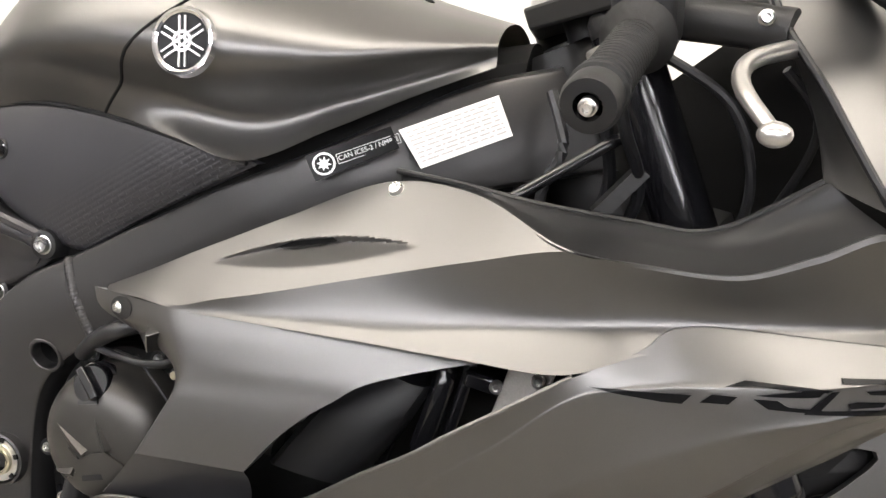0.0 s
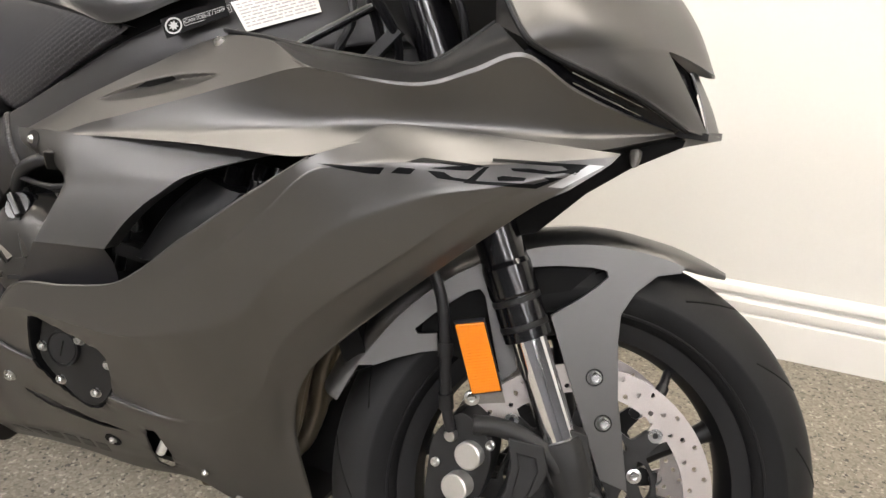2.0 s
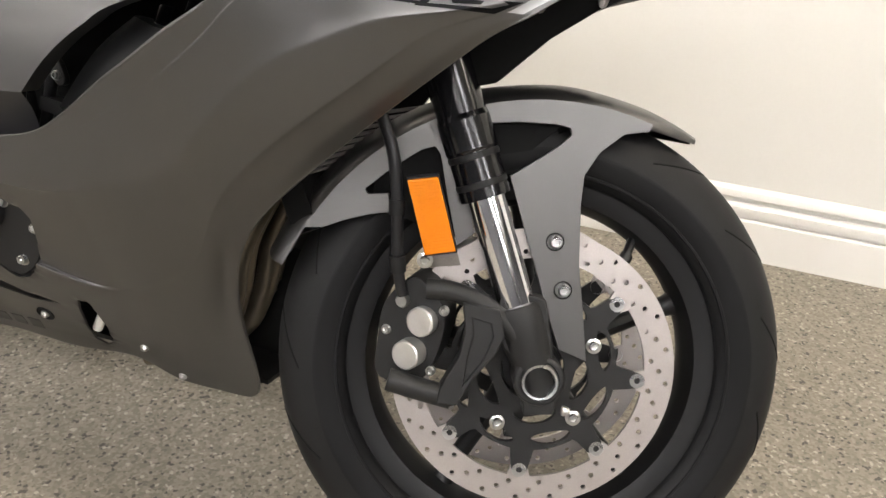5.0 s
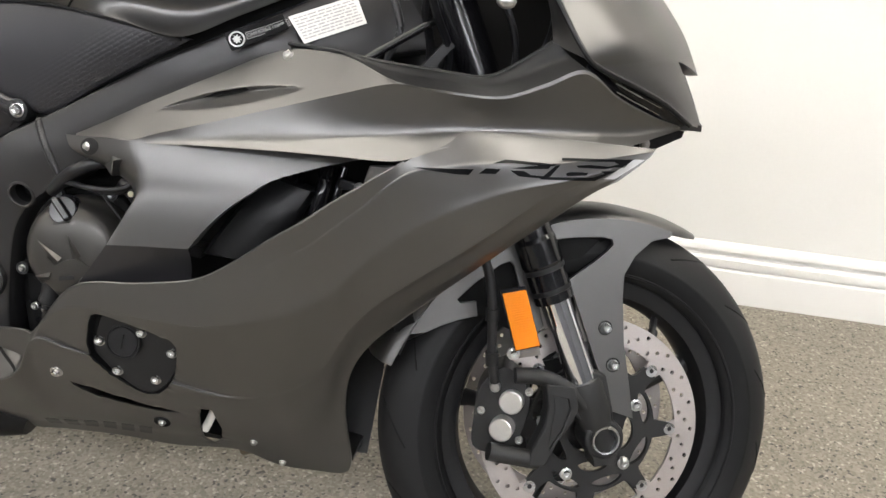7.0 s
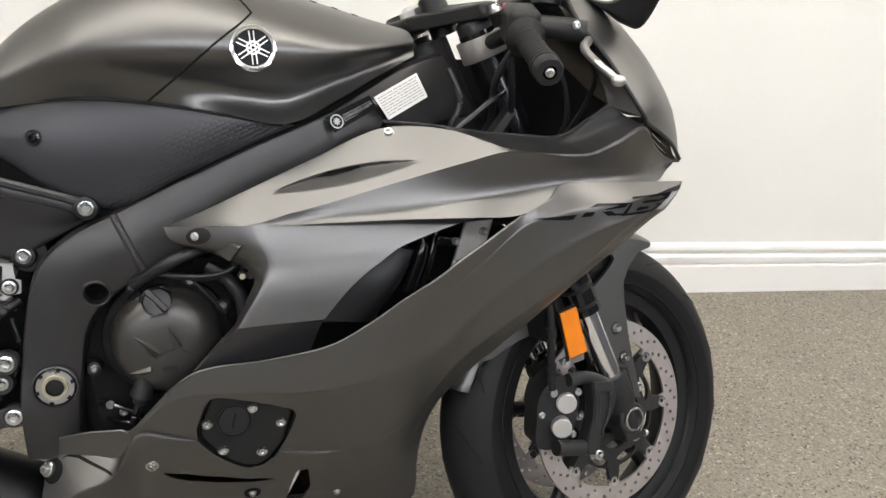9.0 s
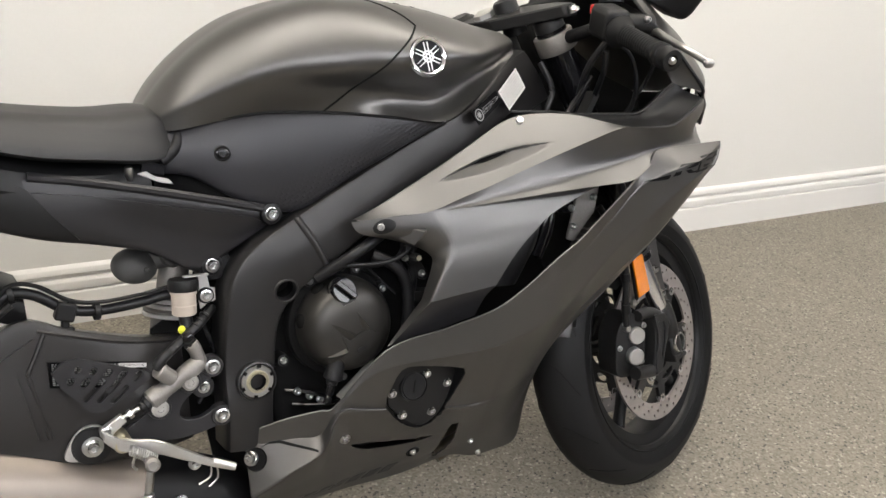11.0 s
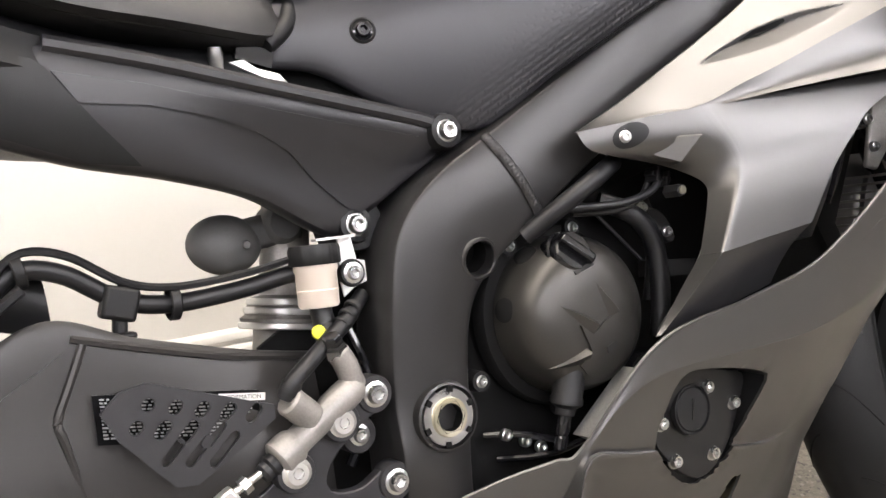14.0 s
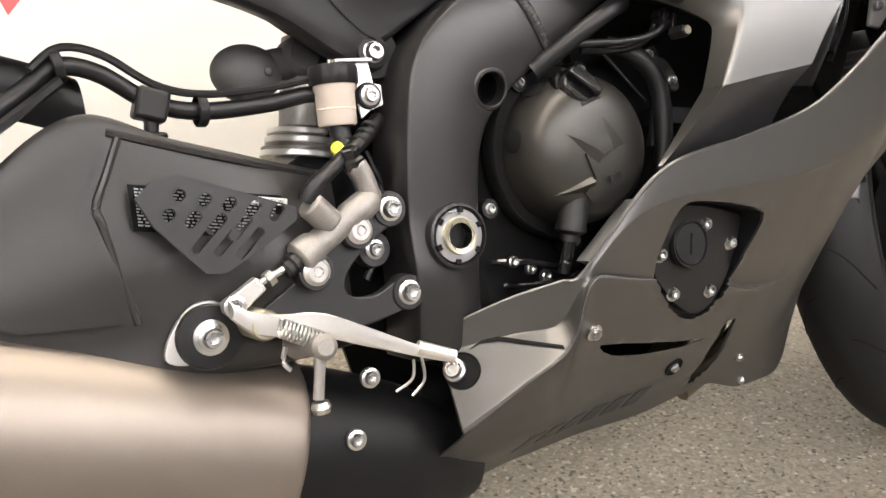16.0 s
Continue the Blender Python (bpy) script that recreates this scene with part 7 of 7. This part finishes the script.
    for r in range(12):
        f = 0.03 + r * 0.08
        p, q = A.lerp(D, f), B.lerp(C, f)
        s = 0.02
        while s < 0.95:
            e = min(s + rnd.uniform(0.012, 0.045), 0.97)
            dn = (D - A) * 0.04
            rows.append(plate([p.lerp(q, s), p.lerp(q, e), p.lerp(q, e) + dn, p.lerp(q, s) + dn], -0.0004))
            s = e + rnd.uniform(0.008, 0.02)
    part("label_print", join(*rows), SILVER_PRINT, wl)
    x_ax = (B - A).normalized()
    n_ax = x_ax.cross((A - D).normalized()).normalized()
    y_ax = n_ax.cross(x_ax)
    at = A.lerp(B, 0.74) + n_ax * 0.0012 - y_ax * 0.003
    part("label_heading", plate([at + x_ax * u + y_ax * v for u, v in ((0, -0.0028), (0.036, -0.0028), (0.036, 0.0028), (0, 0.0028))], 0.0003, way=tuple(n_ax)), WHITE_LABEL, wl, "white heading field of the label")
    cu = bpy.data.curves.new("heading_text", "FONT")
    cu.body, cu.size, cu.align_x, cu.align_y = "INFORMATION", 0.0045, "LEFT", "CENTER"
    cu.materials.append(BLACK_LABEL)
    tx = new("heading_text", cu)
    tx.parent = wl
    tx.matrix_local = Matrix.Translation(at + x_ax * 0.002 + n_ax * 0.0006) @ Matrix((x_ax, y_ax, n_ax)).transposed().to_4x4()
    # loom along the swingarm
    loom = [(-0.900, -0.09, 0.590), (-0.935, -0.09, 0.594), (-0.976, -0.09, 0.590), (-1.030, -0.092, 0.590), (-1.066, -0.094, 0.600), (-1.100, -0.096, 0.625), (-1.128, -0.098, 0.632), (-1.150, -0.10, 0.618), (-1.190, -0.112, 0.592), (-1.235, -0.122, 0.556), (-1.285, -0.13, 0.518)]
    lm = part("cable_loom", tube(loom, 0.0070, 60, 10), HOSE, bike, "taped black cable loom over the swingarm")
    part("loom_wire", tube([Vector(p) + Vector((0.004, -0.006, 0.012)) for p in loom[:8]], 0.003, 40, 6), HOSE, lm)
    part("loom_wire", tube([Vector(p) + Vector((0.0, -0.012, -0.012)) for p in loom[6:]], 0.004, 24, 6), HOSE, lm)
    for k in (3, 4, 6, 8):
        p = Vector(loom[k])
        d = (Vector(loom[k + 1]) - Vector(loom[k - 1])).normalized()
        part("cable_tie", lathe([(0.0115, -0.004), (0.0125, -0.003), (0.0125, 0.003), (0.0115, 0.004)], 16, p, tuple(d), cap=False), PLASTIC, lm)
    clip = part("loom_clip", join(box((0.024, 0.022, 0.024), pose(-1.068, -0.097, 0.598, 0, 20, 0)), box((0.010, 0.012, 0.016), pose(-1.070, -0.096, 0.583, 0, 10, 0)), box((0.022, 0.016, 0.006), pose(-1.071, -0.096, 0.575, 0, 8, 0))), PLASTIC, lm)
    bevel(clip, 0.004)
    # shock absorber
    up = Vector((0.22, 0, 1)).normalized()
    sh = part("shock_absorber", lathe([(0, -0.06), (0.024, -0.06), (0.026, -0.045), (0.026, -0.012), (0.037, -0.009), (0.038, -0.003), (0.034, 0.0), (0.034, 0.006), (0.032, 0.008), (0.032, 0.014), (0.022, 0.018), (0.022, 0.10), (0, 0.10)], 36, (-0.918, -0.005, 0.555), up, cap=False), ALU, bike, "grey rear shock absorber with preload ring")
    for h, r in ((-0.009, 0.039), (0.004, 0.035), (0.012, 0.033)):
        part("preload_ring", lathe([(0.020, h - 0.003), (r - 0.001, h - 0.003), (r, h - 0.002), (r, h + 0.002), (r - 0.001, h + 0.003), (0.020, h + 0.003)], 48, (-0.918, -0.005, 0.555), up, cap=False), ALU_LIGHT, sh, "pale grey preload ring")
    ball = bmesh.new()
    bmesh.ops.create_uvsphere(ball, u_segments=28, v_segments=18, radius=0.028, matrix=Matrix.Translation((-0.961, -0.012, 0.626)) @ pose(0, 0, 0, 0, 12, 0) @ Matrix.Diagonal((1.15, 1, 0.93, 1)))
    part("shock_reservoir", ball, GREY_RUBBER, sh, "rounded black shock reservoir")
    part("reservoir_neck", tube([(-0.950, -0.012, 0.629), (-0.925, -0.015, 0.632), (-0.895, -0.015, 0.630)], 0.015, 8, 14), GREY_RUBBER, sh)
    part("reservoir_button", lathe([(0, 0.002), (0.003, 0.0018), (0.004, 0.0), (0.004, -0.01)], 16, (-0.950, -0.0385, 0.623), SIDE, cap=False), GREY_RUBBER, sh)
    part("reservoir_boss", lathe([(0, 0.012), (0.014, 0.012), (0.0175, 0.008), (0.0185, 0.0), (0.0185, -0.02)], 28, (-0.911, -0.024, 0.636), SIDE, cap=False), GREY_RUBBER, sh, "round boss beside the reservoir")


rear_end()


def rear_brake():
    foot = Vector((-0.9205, -0.100, 0.5640))
    lean_r = Vector((0.08, 0, 1)).normalized()
    bm = lathe([(0, 0.0), (0.0150, 0.0), (0.0165, 0.002), (0.0168, 0.028), (0.0180, 0.030), (0.0180, 0.034), (0, 0.034)], 32, foot, lean_r, cap=False)
    res = part("brake_reservoir", bm, TRANSL, bike, "translucent rear brake fluid reservoir")
    part("level_line", lathe([(0.0166, 0.013), (0.0171, 0.0133), (0.0171, 0.0142), (0.0166, 0.0145)], 32, foot, lean_r, cap=False), TRANSL, res)
    prof = [(0, 0.034), (0.0200, 0.034), (0.0210, 0.0355), (0.0210, 0.047), (0.0195, 0.050), (0, 0.050)]
    cap = lathe(prof, 48, foot, lean_r, cap=False)
    for k, v in enumerate(cap.verts):
        d = v.co - foot
        if (k % 4) < 2 and math.hypot(d.x, d.y) > 0.0185:
            v.co.x -= d.x * 0.05
            v.co.y -= d.y * 0.05
    part("reservoir_cap", cap, PLASTIC, res, "black ribbed screw cap")
    br = part("reservoir_bracket", plate([Vector(p) for p in ((-0.8955, -0.102, 0.6150), (-0.884, -0.102, 0.6150), (-0.882, -0.102, 0.596), (-0.875, -0.102, 0.594), (-0.876, -0.102, 0.577), (-0.888, -0.102, 0.574), (-0.898, -0.102, 0.568), (-0.899, -0.102, 0.580))], 0.0025), ALU_LIGHT, res, "folded zinc reservoir bracket")
    lip = part("bracket_lip", box((0.034, 0.010, 0.0022), pose(-0.900, -0.104, 0.6165, 0, 3, 0)), ALU_LIGHT, res)
    part("rubber_grommet", lathe([(0, 0.002), (0.0105, 0.002), (0.0115, 0.0), (0.0115, -0.004)], 24, (-0.889, -0.1045, 0.586), SIDE, cap=False), PLASTIC, res)
    bolt(br, (-0.889, -0.1065, 0.586), SIDE, BOLT)
    part("reservoir_hose", tube([(-0.920, -0.100, 0.565), (-0.920, -0.102, 0.552), (-0.922, -0.108, 0.536)], 0.0092, 12, 12), HOSE, res)
    part("paint_mark", lathe([(0, 0.002), (0.005, 0.0014), (0.006, -0.002)], 16, (-0.9285, -0.1105, 0.5455), (-0.25, -1, 0), cap=False), YELLOW, res, "yellow paint dot")
    # master cylinder, axis sloping down to the rear
    a, b = Vector((-0.916, -0.125, 0.499)), Vector((-0.988, -0.130, 0.463))
    d = (b - a).normalized()
    L = (b - a).length
    mc = lathe([(0, -0.008), (0.008, -0.007), (0.0118, -0.002), (0.0125, 0.010), (0.0122, 0.024), (0.0112, 0.027), (0.0112, L - 0.022), (0.0138, L - 0.018), (0.0145, L - 0.014), (0.0145, L - 0.003), (0.0120, L), (0, L)], 28, a, d, cap=False)
    mc = join(mc, tube([(-0.914, -0.125, 0.500), (-0.918, -0.126, 0.518), (-0.924, -0.127, 0.531)], 0.0095, 10, 14), tube([(-0.954, -0.130, 0.486), (-0.972, -0.134, 0.506)], 0.0115, 6, 14))
    mc = join(mc, lathe([(0, 0.005), (0.0085, 0.005), (0.0095, 0.003), (0.0095, -0.006)], 20, (-0.914, -0.124, 0.503), SIDE, cap=False), box((0.012, 0.016, 0.026), Matrix.Translation(b - d * 0.010 + Vector((0.004, 0, -0.008))) @ pose(0, 0, 0, 0, -26, 0)))
    m = part("brake_master_cylinder", mc, ALU, bike, "cast aluminium rear brake master cylinder")
    bevel(m, 0.0025, 2, 50)
    part("hose_union", lathe([(0, 0.010), (0.0062, 0.010), (0.0078, 0.008), (0.0078, 0.002), (0.0100, 0.000), (0.0100, -0.008)], 6, (-0.926, -0.128, 0.535), (-0.25, -0.35, 1), cap=False), GLOSS, m)
    part("brake_hose", tube([(-0.973, -0.134, 0.507), (-0.966, -0.136, 0.518), (-0.947, -0.128, 0.528), (-0.925, -0.120, 0.540), (-0.905, -0.112, 0.550), (-0.880, -0.095, 0.566)], 0.0066, 30, 10), HOSE, m)
    part("hose_clip", lathe([(0.0072, 0), (0.0080, 0.002), (0.0080, 0.010), (0.0072, 0.012)], 16, (-0.972, -0.134, 0.508), (0.55, 0, 0.83), cap=False), PLASTIC, m)
    for k in range(3):
        part("hose_ferrule", lathe([(0.0060, 0), (0.0074, 0.001), (0.0074, 0.004), (0.0060, 0.005)], 14, Vector((-0.912, -0.115, 0.547)) + Vector((0.0075, 0.004, 0.0052)) * k, (0.75, 0.4, 0.5), cap=False), CASTING, m)
    part("boot", lathe([(0.009, 0.0), (0.0095, 0.005), (0.0075, 0.007), (0.008, 0.011), (0.006, 0.014), (0, 0.015)], 18, b, d, cap=False), HOSE, m)
    part("push_rod", tube([b, Vector((-1.024, -0.138, 0.453))], 0.003, 3, 10), STEEL, m)
    part("lock_nut", lathe([(0, 0.0), (0.0065, 0.0), (0.0065, 0.006), (0, 0.006)], 6, b.lerp(Vector((-1.024, -0.138, 0.453)), 0.66), d, cap=False), STEEL, m)
    clev = part("clevis", plate([Vector(p) for p in ((-1.026, -0.144, 0.459), (-1.020, -0.144, 0.448), (-1.044, -0.144, 0.433), (-1.054, -0.144, 0.436), (-1.055, -0.144, 0.445))], 0.012), ALU_LIGHT, m, "zinc clevis")
    bevel(clev, 0.002)
    bolt(clev, (-1.047, -0.146, 0.441), SIDE, BOLT)
    # rearset bracket: plate web through the four bolt bosses
    o = [(-0.892, 0.502), (-0.884, 0.492), (-0.890, 0.479), (-0.912, 0.468), (-0.936, 0.452), (-0.948, 0.436), (-0.944, 0.424), (-0.922, 0.420), (-0.900, 0.428), (-0.882, 0.424), (-0.882, 0.407), (-0.900, 0.402), (-0.940, 0.397), (-0.985, 0.402), (-1.035, 0.414), (-1.020, 0.430), (-0.990, 0.446), (-0.978, 0.459), (-0.966, 0.464), (-0.945, 0.478), (-0.932, 0.490), (-0.912, 0.492)]
    ob = part("footrest_bracket", plate([Vector((x, -0.122, z)) for x, z in [(q.x, q.z) for q in spline([(x, 0, z) for x, z in o], 80, True)]], 0.012), SUBF, bike, "black cast rider footrest bracket")
    bevel(ob, 0.003)
    for x, y, z, me in ((-0.897, -0.126, 0.489, BIG_BOLT), (-0.932, -0.134, 0.477, CAP_BOLT), (-0.976, -0.138, 0.452, CAP_BOLT), (-0.892, -0.126, 0.416, BIG_BOLT), (-0.908, -0.106, 0.456, BOLT)):
        part("bracket_boss", lathe([(0, 0.004), (0.0145, 0.004), (0.0155, 0.002), (0.0155, -0.012)], 24, (x, y + 0.006, z), SIDE, cap=False), SUBF, ob)
        bolt(ob, (x, y + 0.0015, z), SIDE, me)
    part("stay_rod", tube([(-0.893, -0.085, 0.54), (-0.885, -0.09, 0.50), (-0.895, -0.09, 0.46), (-0.915, -0.09, 0.43)], 0.004, 20, 8), GLOSS, ob)
    # heel guard with rows of holes
    h = [(-1.099, 0.530), (-1.085, 0.541), (-1.066, 0.543), (-1.000, 0.513), (-0.982, 0.505), (-0.983, 0.495), (-1.010, 0.481), (-1.045, 0.465), (-1.060, 0.468), (-1.090, 0.508)]
    holes = []
    def slot_loop(x, z, w, l, ang):
        t = radians(ang)
        u = Vector((math.cos(t), 0, math.sin(t)))
        v = Vector((-math.sin(t), 0, math.cos(t)))
        c = Vector((x, -0.133, z))
        return [c + u * ((l - w) * (1 if math.cos(q) > 0 else -1) / 2 + w / 2 * math.cos(q)) + v * (w / 2 * math.sin(q)) for q in (2 * math.pi * (k + 0.5) / 14 for k in range(14))]
    for k in range(5):
        holes.append(slot_loop(-1.068 + 0.0175 * k, 0.528 - 0.0062 * k, 0.0085, 0.0095 + 0.0015 * k, 38))
    for k in range(4):
        holes.append(slot_loop(-1.078 + 0.0165 * k, 0.515 - 0.0062 * k, 0.0085, 0.0105 + 0.004 * k, 38))
    for k in range(3):
        holes.append(slot_loop(-1.058 + 0.0175 * k, 0.492 - 0.004 * k, 0.0075, 0.022 + 0.004 * k, 38))
    part("heel_guard", plate([Vector((x, -0.133, z)) for x, z in h], 0.004, holes), SUBF, ob, "black perforated heel guard plate", 25)
    # brake pedal
    arm = ((-1.052, -0.150, 0.441, 0.006, 0.007), (-1.036, -0.154, 0.427, 0.007, 0.009), (-1.014, -0.163, 0.4215, 0.007, 0.0085), (-1.000, -0.168, 0.4190, 0.007, 0.0095), (-0.986, -0.175, 0.4145, 0.006, 0.0095), (-0.966, -0.184, 0.404, 0.006, 0.0082), (-0.945, -0.192, 0.3925, 0.006, 0.0062), (-0.928, -0.198, 0.3835, 0.006, 0.0048), (-0.906, -0.204, 0.3735, 0.006, 0.004))
    pd = part("brake_pedal", loft([[Vector(p) for p in ((x - w * 0.4, y - w * 0.6, z + t), (x, y - w, z + t * 0.55), (x, y - w, z - t * 0.55), (x - w * 0.4, y - w * 0.6, z - t), (x, y + w, z - t * 0.6), (x, y + w, z + t * 0.6))] for x, y, z, w, t in arm], 40, 18, True, True), ALU_LIGHT, bike, "bare aluminium rear brake pedal")
    part("pedal_tip", tube([(-0.932, -0.200, 0.387), (-0.905, -0.206, 0.3735)], 0.0055, 4, 10), ALU_LIGHT, pd, "knurled pedal tip")
    part("pedal_pivot", lathe([(0, 0.02), (0.010, 0.02), (0.012, 0.016), (0.012, -0.02)], 20, (-1.031, -0.140, 0.424), SIDE, cap=False), BRASS, pd)
    for a, b in (((-0.932, -0.190, 0.376), (-0.951, -0.190, 0.356)), ((-0.925, -0.190, 0.376), (-0.938, -0.190, 0.349))):
        part("wire_loop", tube([Vector(a), (Vector(a) + Vector(b)) / 2 + Vector((0.006, 0, -0.004)), Vector(b)], 0.0013, 12, 6), STEEL, pd)
    coil = []
    for k in range(150):
        f = k / 149
        a = f * 12 * 2 * math.pi
        p = Vector((-1.027, -0.178, 0.4235)).lerp(Vector((-1.000, -0.190, 0.407)), f)
        coil.append(p + Vector((0.40, 0, 0.92)) * 0.0065 * math.cos(a) + Vector((0.1, 1, 0)) * 0.0065 * math.sin(a))
    part("pedal_spring", tube(coil, 0.0011, 300, 5), STEEL, pd, "coiled return spring")
    part("spring_hook", tube([(-1.020, -0.160, 0.405), (-1.024, -0.162, 0.395), (-1.020, -0.164, 0.388)], 0.002, 8, 6), STEEL, pd)
    fp = part("footrest", lathe([(0, 0.0), (0.012, 0.0), (0.013, 0.006), (0.0085, 0.012), (0.0085, 0.075), (0.0095, 0.079), (0.006, 0.083), (0, 0.083)], 18, (-1.000, -0.13, 0.400), (-0.10, -1, 0.10), cap=False), ALU, bike, "rider footrest seen end on")
    part("feeler_pin", join(tube([(-1.010, -0.205, 0.406), (-1.018, -0.205, 0.372)], 0.0040, 3, 10), lathe([(0, 0.006), (0.006, 0.004), (0.0075, 0), (0.006, -0.004), (0, -0.006)], 14, (-1.017, -0.205, 0.366), (0, 0, 1), cap=False)), STEEL, fp, "steel ground feeler pin")


rear_brake()


def exhaust():
    ax0, ax1 = Vector((-0.985, -0.055, 0.285)), Vector((-1.45, -0.085, 0.475))
    d = (ax1 - ax0).normalized()
    side = Vector((0, 1, 0))
    upv = d.cross(side).normalized()
    if upv.z < 0:
        upv = -upv
    def ring(s, w, h):
        c = ax0 + d * s
        return [c + side * w * math.cos(t) + upv * h * math.sin(t) for t in (2 * math.pi * k / 16 for k in range(16))]
    muf = part("muffler", loft([ring(s, w, h) for s, w, h in ((0.020, 0.062, 0.070), (0.032, 0.072, 0.080), (0.05, 0.076, 0.084), (0.2, 0.078, 0.086), (0.40, 0.078, 0.086), (0.50, 0.06, 0.07))], 40, 48, True, True), TITAN, bike, "brushed silver titanium muffler canister", 50)
    sh = part("exhaust_shield", loft([ring(s, w, h) for s, w, h in ((0.036, 0.070, 0.078), (-0.01, 0.068, 0.078), (-0.09, 0.062, 0.070), (-0.14, 0.05, 0.052), (-0.18, 0.03, 0.03))], 30, 40, True, True), SHIELD, muf, "black exhaust collector shield", 50)
    bolt(sh, (-0.962, -0.122, 0.306), SIDE, BOLT)
    bolt(sh, (-0.935, -0.110, 0.350), SIDE, BOLT)
    br = part("muffler_bracket", plate([Vector(p) for p in spline([(-1.098, -0.121, 0.410), (-1.088, -0.121, 0.432), (-1.070, -0.121, 0.446), (-1.050, -0.121, 0.443), (-1.042, -0.121, 0.424), (-1.050, -0.121, 0.408), (-1.078, -0.121, 0.402)], 40, True)], 0.006), ALU_LIGHT, muf, "silver muffler mounting bracket")
    bevel(br, 0.002)
    part("bracket_bush", lathe([(0.013, 0.004), (0.024, 0.003), (0.026, -0.004)], 32, (-1.064, -0.123, 0.420), SIDE, cap=False), PLASTIC, br)
    part("bracket_washer", lathe([(0.007, 0.006), (0.0135, 0.005), (0.014, 0.0)], 32, (-1.064, -0.123, 0.420), SIDE, cap=False), STEEL, br)
    bolt(br, (-1.064, -0.131, 0.420), SIDE, BIG_BOLT)


exhaust()


def tank_gap_filler():
    # added near-black block; keeps the wall from showing below the tank
    box_m = loft([[Vector(p) for p in ((x, -w, z1), (x, -w, z0), (x, w, z0), (x, w, z1))] for x, w, z0, z1 in ((-0.93, 0.05, 0.70, 0.80), (-0.85, 0.075, 0.66, 0.84), (-0.70, 0.10, 0.62, 0.86), (-0.55, 0.135, 0.64, 0.86), (-0.44, 0.12, 0.70, 0.88), (-0.33, 0.07, 0.72, 0.90))], 20, 24, True, True)
    part("tank_gap_filler", box_m, DARK, bike, "added near-black filler that closes the gap under the tank")


tank_gap_filler()


def hidden_support():
    part("side_stand", tube([(-0.78, 0.14, 0.24), (-0.80, 0.24, 0.11), (-0.82, 0.31, 0.078)], 0.012, 8, 10), PLASTIC, bike, "black side stand")


hidden_support()
